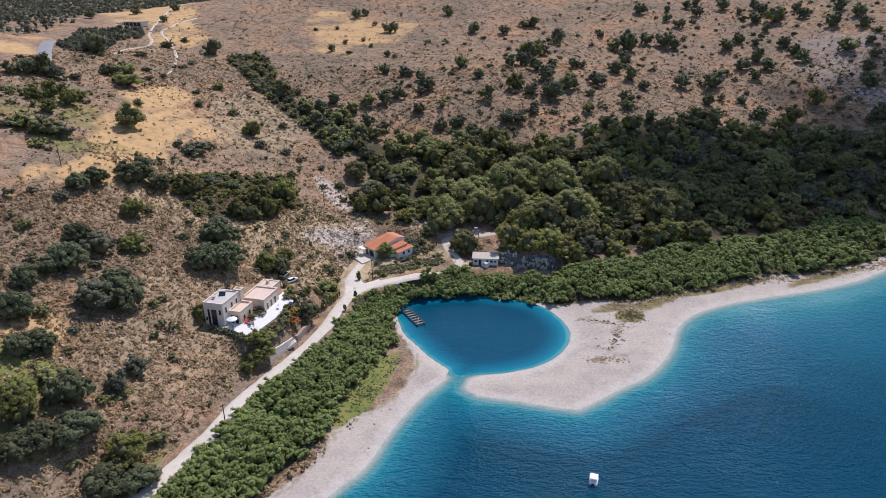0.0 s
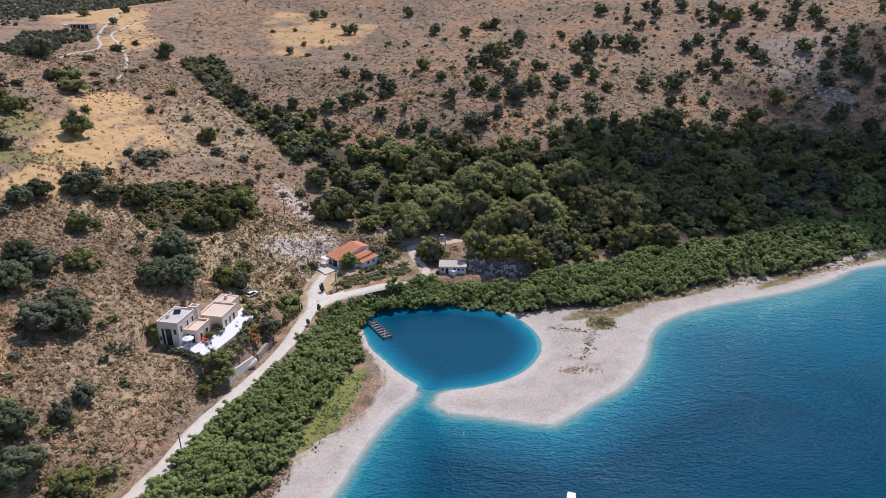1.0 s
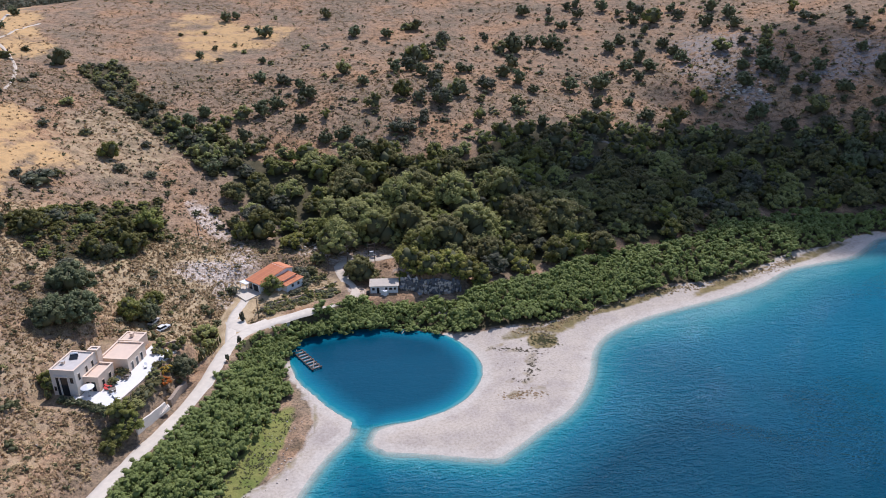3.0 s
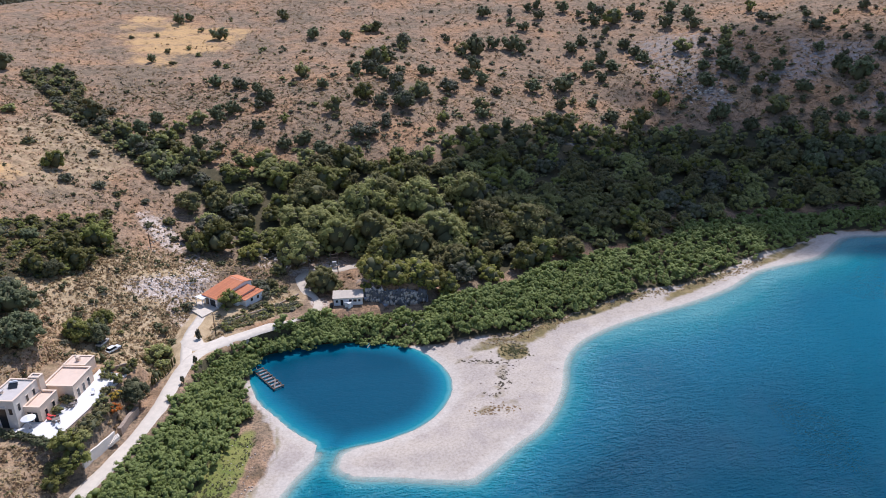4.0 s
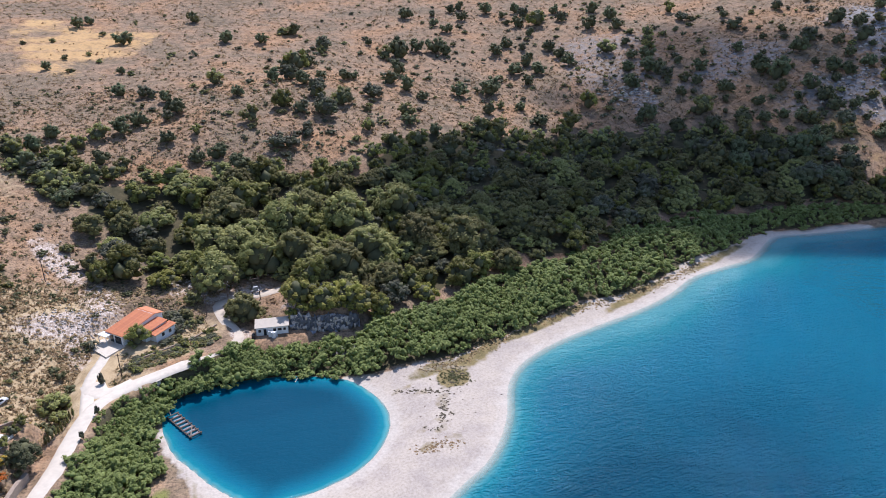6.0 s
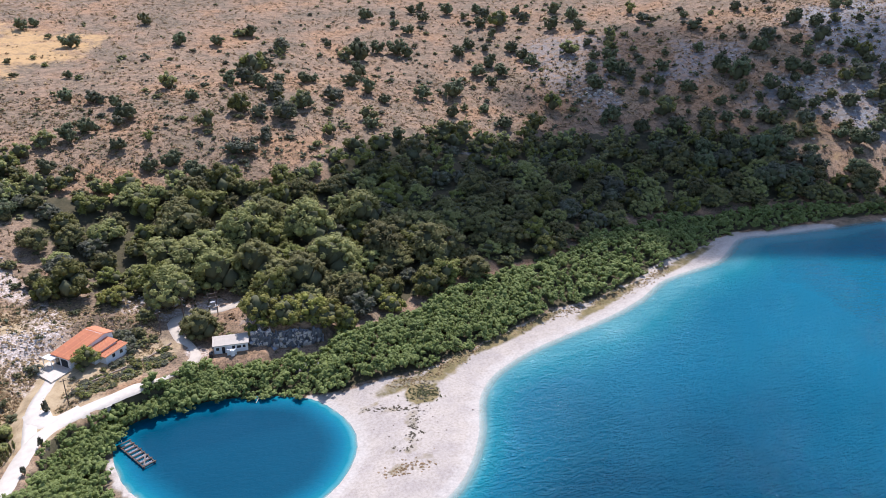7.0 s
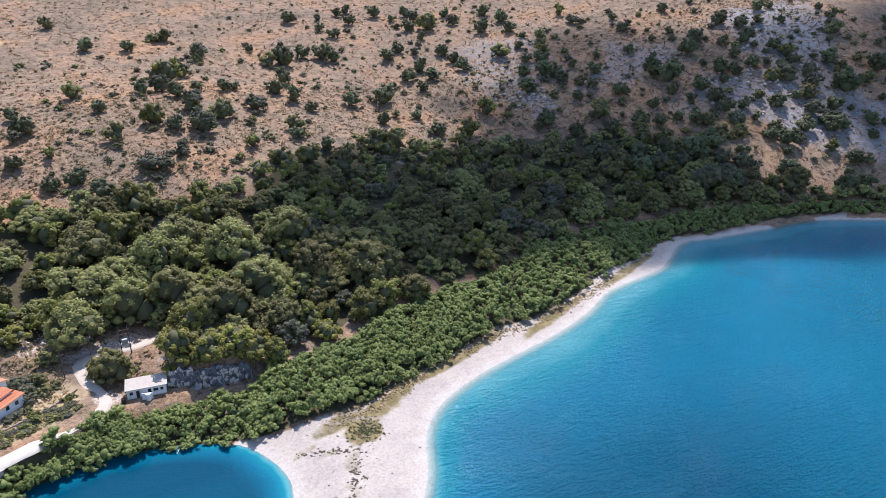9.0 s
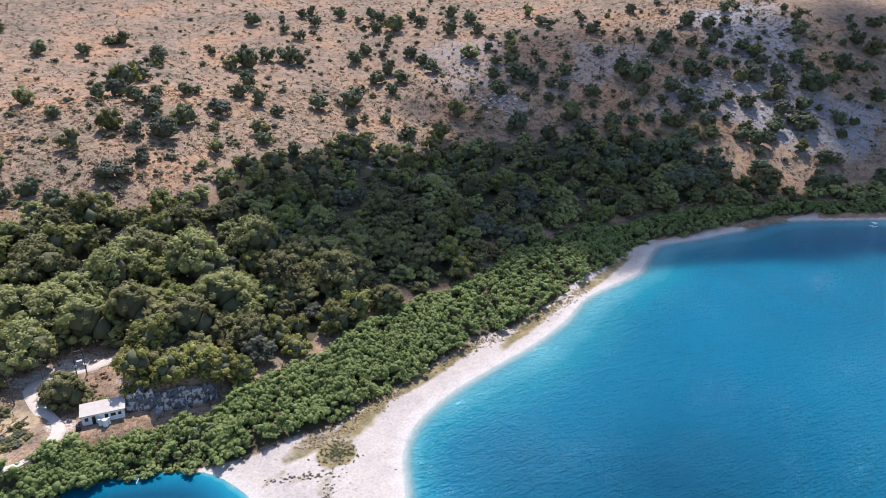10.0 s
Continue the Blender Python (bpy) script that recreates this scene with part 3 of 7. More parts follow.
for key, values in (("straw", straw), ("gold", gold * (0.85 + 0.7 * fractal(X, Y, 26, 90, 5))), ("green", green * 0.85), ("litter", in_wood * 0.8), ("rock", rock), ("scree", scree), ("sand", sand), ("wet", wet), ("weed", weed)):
    give(ground_mesh, key, values)
ground = tagged(new("ground", ground_mesh), "dry sunburnt hillside, woodland floor, grass and pale sand beach", "ground", kind="structure")

# ---- water ----
wx = axis((-900, -60, 60), (-60, 110, 2), (110, 340, 4), (340, 1200, 60))
wy = axis((-700, 90, 40), (90, 262, 2), (262, 700, 60))
WX, WY = np.meshgrid(wx, wy)
WX, WY = WX.ravel(), WY.ravel()
WS = -shore_distance(WX, WY)
WE = WS * (2.6 - 1.6 * smooth(55, 110, WX))
lagoon = inside(WX, WY, np.array([(2, 166), (20, 163), (45, 165), (45, 205), (30, 215), (-18, 218), (-20, 190), (-5, 170)], float))
keep = WS.reshape(len(wy), len(wx)) > -6
q = grid_faces(len(wx), len(wy))
q = q[keep.ravel()[q].any(1)]
water_mesh = raw_mesh("lake", np.stack([WX, WY, 0 * WX], 1), [q], True)
# Besides depth: lagoon's north darkened for mirrored trees, east lake lightened for mirrored sky.
depth_and_reflection = np.where(lagoon, 0.12 * smooth(192, 206, WY) * (1 - smooth(24, 36, WX)) + 0.14 * smooth(0, 1.8, WS) + 0.56 * smooth(0.6, 9, WS), 0.12 * smooth(0, 4.4, WS) + 0.20 * smooth(4, 26, WE) + 0.55 * smooth(12, 70, WE) * (1 - 0.9 * smooth(80, 190, WX)))
give(water_mesh, "chop", np.where(lagoon, 0.15, 1.0))
give(water_mesh, "depth_and_reflection", np.where(WS < 0, 0, depth_and_reflection))
water_mesh.materials.append(WATER)
tagged(new("lake", water_mesh), "clear blue lake water, turquoise over the shallows", "lake", kind="structure")


def ribbon(name, line, half, mat, lift=0.05, ragged=0.35, label="", category="road"):
    """A track laid on the ground along a line, with a crown and ragged edges."""
    p = np.array(line)
    d = np.gradient(p[:, :2], axis=0)
    d /= np.linalg.norm(d, axis=1)[:, None] + 1e-9
    side = np.stack([-d[:, 1], d[:, 0]], 1)
    rows = []
    for f, z in ((-1.25, -0.5), (-1, 0.0), (-0.45, 0.03), (0, 0.06), (0.45, 0.03), (1, 0.0), (1.25, -0.5)):
        w = half * f + np.sign(f) * ragged * fractal(p[:, 0] + 40 * f, p[:, 1], 5, 31, 3) * (abs(f) >= 1)
        xy = p[:, :2] + side * w[:, None] if not np.isscalar(w) else p[:, :2]
        zz = p[:, 2] if p.shape[1] > 2 else surface(xy[:, 0], xy[:, 1])
        rows.append(np.column_stack([xy, zz + lift + z]))
    v = np.concatenate(rows)
    me = raw_mesh(name, v, [grid_faces(len(p), 7)], True)
    me.materials.append(mat)
    return tagged(new(name, me), label, category, kind="structure")


bend = int(np.argmin(np.hypot(ROAD[:, 0] + 1.5, ROAD[:, 1] - 221.8)))
ribbon("road", ROAD[:bend + 1], 1.75, CHALK, 0.08, 0.5, "pale unpaved limestone track along the lake shore")
ribbon("track", ROAD[bend:], 1.65, TRODDEN, 0.07, 0.6, "tan earth track winding up behind the hut")
ribbon("junction", [(x, y, 6.62) for x, y in curve([(-31.0, 214.5), (-29.2, 209.8), (-25.6, 208.6), (-20.5, 211.6)], 1.2)], 2.4, CHALK, 0.03, 0.4, "pale trodden corner where the drive leaves the track")
ribbon("driveway", DRIVE, 1.35, CHALK, 0.05, 0.4, "pale gravel drive up to the tiled house")


def cloud(name, blobs, seed, dense=1.0):
    """A fair-weather cloud above the valley, dense in the middle and thin at its rim, placed by the shade that it throws."""
    high = 520.0
    shift = Vector(to_sun) * ((high - 20) / to_sun.z)
    u = np.arange(-40, 520, 7.0)
    v = np.arange(140, 560, 7.0)
    U, V = np.meshgrid(u, v)
    U, V = U.ravel(), V.ravel()
    wob = 15 * fractal(U, V, 45, seed, 4)
    thick = soft_inside(U + wob, V - wob, np.array(blobs, float), 15) if len(blobs[0]) == 2 else np.maximum.reduce([blob(U + wob, V - wob, *b) for b in blobs])
    thick = np.clip(thick * (1 + 0.25 * fractal(U, V, 30, seed + 7)), 0, 1) * dense * (0.86 + 0.14 * smooth(130, 220, U))
    f = grid_faces(len(u), len(v))
    f = f[(thick[f] > 0.01).any(1)]
    n = len(U)
    top = np.stack([U, V, 25 * thick + 3 * fractal(U, V, 25, seed + 3) * thick], 1) + np.array(shift) + (0, 0, 20)
    base = np.stack([U, V, -6 * thick], 1) + np.array(shift) + (0, 0, 20)
    me = raw_mesh(name, np.vstack([top, base]), [np.vstack([f, f[:, ::-1] + n])], True)
    give(me, "body", np.concatenate([thick, thick]))
    me.materials.append(CLOUD)
    return tagged(new(name, me), "white fair-weather cloud drifting above the hillside", "cloud", kind="structure")


CLOUD.use_nodes = True
cn, cl = CLOUD.node_tree.nodes, CLOUD.node_tree.links
c_at, c_clear, c_mix, c_diff, c_pow = (cn.new(k) for k in ("ShaderNodeAttribute", "ShaderNodeBsdfTransparent", "ShaderNodeMixShader", "ShaderNodeBsdfDiffuse", "ShaderNodeMapRange"))
c_at.attribute_name = "body"
c_diff.inputs[0].default_value = (0.9, 0.9, 0.9, 1)
c_pow.inputs["From Min"].default_value, c_pow.inputs["From Max"].default_value, c_pow.inputs["To Max"].default_value = 0.02, 0.85, 0.87
cl.new(c_at.outputs["Fac"], c_pow.inputs["Value"])
cl.new(c_pow.outputs[0], c_mix.inputs[0])
cl.new(c_clear.outputs[0], c_mix.inputs[1])
cl.new(c_diff.outputs[0], c_mix.inputs[2])
cl.new(c_mix.outputs[0], cn["Material Output"].inputs["Surface"])
cloud("cloud", ((72, 317), (74, 331), (89, 340), (116, 340), (156, 338), (176, 353), (205, 363), (222, 362), (236, 351), (247, 338), (266, 326), (280, 310), (285, 294), (280, 282), (247, 280), (220, 285), (181, 276), (153, 269), (133, 266), (107, 259),
    (93, 264), (85, 277), (74, 290), (69, 303)), 51)
cloud("cloud", ((405, 300), (475, 325), (510, 300), (420, 220), (341, 232), (327, 258), (346, 273), (372, 290)), 77, 1.0)
cloud("thin_cloud", ((185, 387), (214, 401), (243, 415), (279, 423), (306, 411), (337, 367), (388, 345), (498, 314), (420, 290), (364, 295), (357, 313), (329, 314), (301, 307), (277, 298), (251, 328), (212, 345), (195, 371)), 83, 0.58)
cloud("cloud", ((181, 273), (192, 252), (227, 247), (262, 232), (305, 218), (345, 250), (281, 286), (251, 286), (225, 293), (189, 286)), 91, 0.9)

# ---- plants ----
RNG = np.random.RandomState(7)


def ico(level):
    bm = bmesh.new()
    bmesh.ops.create_icosphere(bm, subdivisions=level, radius=1)
    v = np.array([x.co[:] for x in bm.verts])
    f = np.array([[x.index for x in p.verts] for p in bm.faces])
    bm.free()
    return v, f


ICO1 = ico(1)


def leaf_quads(rng, at, normal, size, lean=0.8, up=0.5):
    """Small leaf sprays: one blade at each place, facing roughly outwards."""
    n = len(at)
    nn = normal + (0, 0, up) + lean * rng.normal(0, 1, (n, 3)) * 0.5
    nn /= np.linalg.norm(nn, axis=1)[:, None] + 1e-9
    a = np.cross(nn, rng.normal(0, 1, (n, 3)))
    a /= np.linalg.norm(a, axis=1)[:, None] + 1e-9
    b = np.cross(nn, a)
    s = (size * rng.uniform(0.6, 1.35, n))[:, None]
    v = np.stack([at - a * s - b * s * 0.45, at + a * s - b * s * 0.35, at + b * s * 0.95 + nn * s * 0.3], 1)
    return v.reshape(-1, 3), np.arange(3 * n).reshape(-1, 3)


def sphere_points(rng, n, floor=-0.35):
    p = rng.normal(0, 1, (n * 6 + 20, 3))
    p /= np.linalg.norm(p, axis=1)[:, None]
    return p[p[:, 2] > floor][:n]


def lump_cloud(rng, boughs, r, lumps, small, large):
    """Leafy lumps over the outside of a heap of boughs: their centres, outward directions and radii."""
    n = max(4, int(2.2 * lumps / len(boughs)))
    at, out = [], []
    for k, (c, rr) in enumerate(zip(boughs, r)):
        d = sphere_points(rng, n, -0.45)
        p = c + d * rr
        gap = np.linalg.norm(p[:, None] - boughs[None], axis=2) / r[None]
        gap[:, k] = 9
        free = (gap.min(1) > 0.93) & (p[:, 2] > 0.02)
        at.append(p[free])
        out.append(d[free])
    at, out = np.concatenate(at), np.concatenate(out)
    pick_ = rng.permutation(len(at))[:lumps]
    return at[pick_], out[pick_], rng.uniform(small, large, len(pick_))


def leafy(rng, boughs, r, lumps, quads, size, small=0.11, large=0.22, loose=1.25):
    """Verts, inner faces and leaf faces of a crown: boughs inside, which LEAF_CORE tones dark as shade, rounded leafy
    lumps and fine sprays outside.
    """
    iv, jf = ICO1
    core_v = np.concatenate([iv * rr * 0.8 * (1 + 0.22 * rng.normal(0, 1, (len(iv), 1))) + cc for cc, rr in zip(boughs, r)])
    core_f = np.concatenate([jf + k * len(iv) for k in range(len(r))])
    at, out, lr = lump_cloud(rng, boughs, r, lumps, small, large)
    lump_v = np.concatenate([iv * rr * (1 + 0.2 * rng.normal(0, 1, (len(iv), 1))) * (1, 1, 0.82) + c for c, rr in zip(at, lr)])
    lump_f = np.concatenate([jf + k * len(iv) for k in range(len(at))])
    per = max(2, quads // len(at))
    d = out[:, None] * 0.7 + np.stack([sphere_points(rng, per, -0.6) for _ in at])
    d = (d / (np.linalg.norm(d, axis=2)[..., None] + 1e-9))
    spray = (at[:, None] + d * (lr[:, None] * rng.uniform(0.85, loose, (len(at), per)))[..., None]).reshape(-1, 3)
    lv, lf = leaf_quads(rng, spray, d.reshape(-1, 3), size, 0.7, 0.9)
    a, b = len(core_v), len(core_v) + len(lump_v)
    return np.vstack([core_v, lump_v, lv]), core_f, np.vstack([lump_f + a, lf + b])


def crown_mesh(name, seed, leaf, quads=720, wide=1.0, tall=0.8, lobes=9, size=0.06, core=0.66, lumps=38, large=0.22):
    """A rounded crown about 2 x wide across round the origin's axis, base at z 0."""
    rng = np.random.RandomState(seed)
    c = sphere_points(rng, lobes, 0.0) * rng.uniform(0.36, 0.62, (lobes, 1))
    c = np.vstack([c, (0, 0, 0.08)])
    r = np.r_[rng.uniform(0.30, 0.44, lobes), 0.58] * (core / 0.66)
    c[:, 2] = c[:, 2] * 1.15 + 0.42
    v, core_f, leaf_f = leafy(rng, c, r, lumps, quads, size, 0.6 * large, large, 1.42)
    v = v * (wide, wide, tall * 1.05)
    me = raw_mesh(name, v, [core_f, leaf_f])
    # Inner boughs get the dark core tone, which paints the crown's inner shade.
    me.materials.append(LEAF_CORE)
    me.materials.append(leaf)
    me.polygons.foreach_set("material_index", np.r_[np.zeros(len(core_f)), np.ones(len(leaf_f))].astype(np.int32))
    me.polygons.foreach_set("use_smooth", np.r_[np.ones(len(core_f)), np.arange(len(leaf_f)) < len(leaf_f) - 1].astype(bool))
    me.update()
    return me


def tube(points, radii, sides=7):
    """Rings along a bent line."""
    p = np.array(points, float)
    ang = np.linspace(0, 2 * math.pi, sides, endpoint=False)
    rings = []
    for k in range(len(p)):
        d = p[min(k + 1, len(p) - 1)] - p[max(k - 1, 0)]
        d = d / (np.linalg.norm(d) + 1e-9)
        a = np.cross(d, (0.31, 0.95, 0.1))
        a /= np.linalg.norm(a) + 1e-9
        b = np.cross(d, a)
        rings.append(p[k] + radii[k] * (np.cos(ang)[:, None] * a + np.sin(ang)[:, None] * b))
    f = []
    for k in range(len(p) - 1):
        for s in range(sides):
            f.append((k * sides + s, k * sides + (s + 1) % sides, (k + 1) * sides + (s + 1) % sides, (k + 1) * sides + s))
    return np.concatenate(rings), np.array(f)


def trunk_mesh(name, seed):
    """A short leaning trunk that forks into limbs, for a crown 1 m in half-width."""
    rng = np.random.RandomState(seed)
    vs, fs, k = [], [], 0
    lean = rng.uniform(-0.08, 0.08, 2)
    fork = np.array([lean[0], lean[1], 0.42])
    lines = [([(0, 0, -0.25), (lean[0] * 0.4, lean[1] * 0.4, 0.15), fork], (0.085, 0.062, 0.05))]
    for a in range(4):
        t = a * 1.57 + rng.uniform(-0.4, 0.4)
        tip = fork + np.array([0.42 * math.cos(t), 0.42 * math.sin(t), rng.uniform(0.35, 0.6)])
        lines.append(([fork, (fork + tip) / 2 + (0, 0, 0.06), tip], (0.045, 0.03, 0.012)))
    for pts, rad in lines:
        v, f = tube(pts, rad, 6)
        vs.append(v)
        fs.append(f + k)
        k += len(v)
    me = raw_mesh(name, np.concatenate(vs), [np.concatenate(fs)], True)
    me.materials.append(BARK)
    return me


def kinds(label, leaf, seeds, **shape):
    light = dict(shape, quads=260, lobes=6, size=0.08, lumps=22, large=0.22)
    return [(crown_mesh("crown", s, leaf, **shape), trunk_mesh("trunk", s), label, crown_mesh("crown", s, leaf, **light)) for s in seeds]


OAKS = kinds("dark evergreen oak with a dense rounded crown", LEAF_OAK, (1, 2, 3, 4, 5))
HOLMS = kinds("dark blue-green holm oak with a dense rounded crown", LEAF_HOLM, (41, 42, 43, 44))
GRAND_HOLM = kinds("broad dark blue-green holm oak with a heaped crown", LEAF_HOLM, (45, 46), lumps=125, quads=1700, lobes=14, size=0.046, large=0.17)
GRAND = kinds("broad dark evergreen oak with a heaped crown", LEAF_OAK, (6, 7, 8), lumps=130, quads=1800, lobes=14, size=0.042, large=0.17)
GRAND_FRESH = kinds("broad light green tree with a heaped crown", LEAF_FRESH, (16, 17), lumps=90, quads=1500, lobes=13, size=0.045, large=0.17)
OLIVES = kinds("grey-green wild olive tree with a loose crown", LEAF_OLIVE, (11, 12, 13), tall=0.75)
FRESH = kinds("light green broad-leaved tree on the dry slope", LEAF_FRESH, (21, 22, 23), tall=0.85)
GOLDEN = kinds("olive-yellow broad-leaved tree at the edge of the wood", LEAF_GOLDEN, (25, 26, 27), tall=0.85)
LOW = kinds("low spreading dark green bush on dry ground", LEAF_OAK, (31, 32, 33), tall=0.55, quads=300, lobes=8, lumps=30)
LOW_GREY = kinds("low grey-green bush on dry ground", LEAF_OLIVE, (35, 36), tall=0.55, quads=300, lobes=8, lumps=30)


def tree(kind, x, y, wide, name="tree", group="", category="tree", tall=1.0, label="", sink=0.0, rng=RNG):
    """One tree standing on the ground: its crown is wide metres across."""
    crown, trunk, text = kind[:3]
    if (y > 320 or wide < 4.5) and len(kind) > 3:
        crown = kind[3]
    z = float(surface(np.array([x]), np.array([y]))[0])
    root = new(name)
    root.matrix_basis = Matrix.LocRotScale((x, y, z - 0.05), Euler((0, 0, rng.uniform(0, 6.28))), (wide / 2, wide / 2 * rng.uniform(0.9, 1.1), wide / 2 * tall))
    root.empty_display_size = 0.3
    tagged(root, label or text, category, group)
    for part_name, data in (("trunk", trunk), ("crown", crown)):
        ob = new(part_name, data)
        ob.parent = root
        if part_name == "crown":
            ob.location.z = -0.05 - sink
    return root


def pick(rng, *choices):
    return choices[rng.randint(len(choices))]


WEST_HILL = [(-172.8, 300.8, 7.3, "o"), (-169, 305.9, 9.6, "o"), (-164.2, 303.5, 7.9, "o"), (-177.3, 295.6, 6.2, "o"), (-158.9, 311.4, 5.1, "l"), (-153.8, 331.7, 7.7, "o"), (-142.4, 325.1, 12.1, "o"), (-152, 340.5, 7.9, "o"), (-147.3, 359.2, 5.1, "l"), (-141.2, 345.8, 4.3, "l"), (-138.6, 357.2, 4.4, "l"), (-137.4, 383.3, 4.6, "l"), (-137.3, 396.8, 4.1, "l"), (-111.6, 359.2, 7.4, "l"), (-118.4, 343.4, 4.2, "l"), (-112, 324.8, 5.6, "l"),
    (-129.4, 302.4, 4.8, "o"), (-122.2, 274.9, 10.4, "o"), (-96.3, 327.3, 5.6, "l"), (-84, 310.3, 8, "f"), (-78.9, 299.6, 5.7, "l"), (-68.1, 299.5, 5.1, "l"), (-74, 324.9, 5, "l"), (-133.6, 428.1, 10.2, "o"), (-155.2, 444.8, 5.3, "l"), (-158.7, 425.7, 9.6, "l"), (-182.2, 487.1, 5.9, "o"), (-190.5, 531.3, 7.3, "o"), (-211.6, 515.8, 8, "o"), (-231.3, 489.6, 7, "o"), (-160.2, 388.2, 6.1, "l"), (-175, 370.3, 13.2, "o")]
WEST_BROW = [(-82.7, 364.6, 11, "o"), (-76.2, 375.6, 6.9, "d"), (-104.5, 232.4, 11, "o"), (-106.4, 244.1, 6.6, "l"), (-97.2, 232.5, 7.2, "o"), (-89.4, 235.6, 9.3, "f"), (-84.5, 245.8, 6.5, "o"), (-78.1, 250.9, 5.3, "o"), (-97.3, 271.9, 10.5, "l"), (-94.6, 280.3, 4.9, "l"), (-117, 216.1, 7, "l"), (-114.4, 222.2, 8.3, "l"), (-117.9, 208.3, 5.6, "l"), (-99.1, 212.7, 7.1, "f"), (-96.7, 217.7, 4.8, "l"), (-119.7, 188.1, 4.9, "o"),
    (-141.2, 247.2, 11.7, "l"), (-135.5, 248.7, 9.3, "l"), (-148.7, 249, 9.5, "l"), (-138.5, 236.9, 6.8, "l"), (-152.3, 248.1, 5.7, "l"), (-157.5, 274.5, 6.2, "f"), (-154.7, 281.8, 6.8, "f"), (-146.8, 278.2, 6.7, "f"), (-148.1, 265.2, 6, "f"), (-146.8, 287.4, 5.3, "f"), (-154.8, 290.8, 4.3, "f"), (-51.8, 294.1, 3.5, "l"), (-61.7, 296.3, 3.5, "l"), (-43.1, 281.9, 4.8, "o"), (-35, 271.2, 6, "o"), (-32, 263.5, 6.8, "f")]
WEST_SLOPE = [(-105.9, 190.3, 7.4, "o"), (-99.3, 188, 9.1, "g"), (-103.3, 177.3, 9.2, "o"), (-106.1, 172.6, 5.9, "o"), (-107.9, 165, 7.1, "o"), (-92.7, 194.6, 7, "f"), (-89.8, 194.9, 3.7, "l"), (-92, 164.5, 9.9, "g"), (-89.3, 173.6, 8.5, "o"), (-85.9, 168.4, 10, "o"), (-84.8, 174.5, 4.4, "o"), (-104.3, 152.4, 8.7, "o"), (-100.5, 155.8, 4.5, "o"), (-95.5, 143, 6.7, "o"), (-97, 138.9, 6, "o"), (-92.8, 143.4, 5.2, "o"),
    (-91.4, 152.6, 3.8, "l"), (-72.7, 212.9, 10.8, "o"), (-73.2, 197.3, 9.1, "o"), (-67.2, 199.8, 9.9, "o"), (-75.4, 195.6, 5.5, "o"), (-82.2, 208.8, 3.8, "o"), (-57.2, 210.4, 7.6, "f"), (-53.4, 218.2, 5.9, "f"), (-54, 211.7, 6.9, "o"), (-77.6, 174.8, 3.4, "l"), (-77.3, 224.1, 5.3, "l"), (-68.4, 233.6, 6.2, "o"), (-72.2, 233.4, 6.2, "f"), (-62.4, 242, 8.5, "f"), (-67.5, 247.3, 8.7, "f"), (-61.5, 258.3, 9, "f")]
WEST_FOOT = [(-74.6, 145.4, 5.7, "o"), (-75.9, 138, 5, "g"), (-74.3, 136.5, 3.5, "l"), (-82.7, 130.4, 8.6, "o"), (-89.6, 134.1, 5.3, "l"), (-91.2, 126.9, 7.1, "f"), (-88.9, 122.2, 8.4, "f"), (-76.8, 121.4, 8.7, "o"), (-80.6, 124.9, 4.2, "l"), (-67.5, 121.3, 8.1, "f"), (-63.1, 126.8, 4.7, "o"), (-67.3, 117.7, 8, "f"), (-61.8, 113.7, 6.5, "l"), (-69, 112.1, 7.9, "l"), (-83.1, 116.8, 8.1, "l"), (-85.8, 113.3, 6.7, "l")]
NORTH_RISE = [(-34, 508.1, 9.9, "o"), (6.3, 550.8, 8, "o"), (23, 499.4, 8.9, "o"), (-68.4, 460.6, 5.3, "o"), (-57.1, 455.4, 4.5, "o"), (-62, 480, 4.7, "o"), (-51.5, 488.3, 4, "o"), (-44.5, 475.6, 3.9, "o"), (-70.7, 509.2, 4.2, "o"), (-85.7, 504.3, 4.1, "o"), (-45.6, 525.4, 4.3, "o"), (-32.7, 448.1, 5.1, "o"), (-27.3, 444.6, 4.3, "o"), (-60.2, 539.9, 7.9, "o"), (-54.4, 548.5, 6.2, "o"), (12.1, 419.5, 8.9, "o"),
    (21.2, 397.7, 6.5, "o"), (-6.5, 384.3, 9.4, "o"), (-10.7, 398.7, 5.9, "o"), (-10.4, 378, 6.2, "g"), (-10.9, 356.4, 7, "o"), (-22.8, 373.1, 7.4, "o"), (-29.3, 367, 8.5, "o"), (-37.8, 363.5, 8.4, "o"), (-20.5, 407.3, 8, "g"), (-31.4, 411.4, 7.4, "o"), (-17.3, 405, 5.3, "g"), (24.3, 367.8, 7.9, "o"), (24.8, 361.2, 4.2, "o"), (0.7, 361.1, 5.9, "f"), (-28.2, 338.2, 6.2, "o"), (-20.8, 338.2, 3.9, "o")]
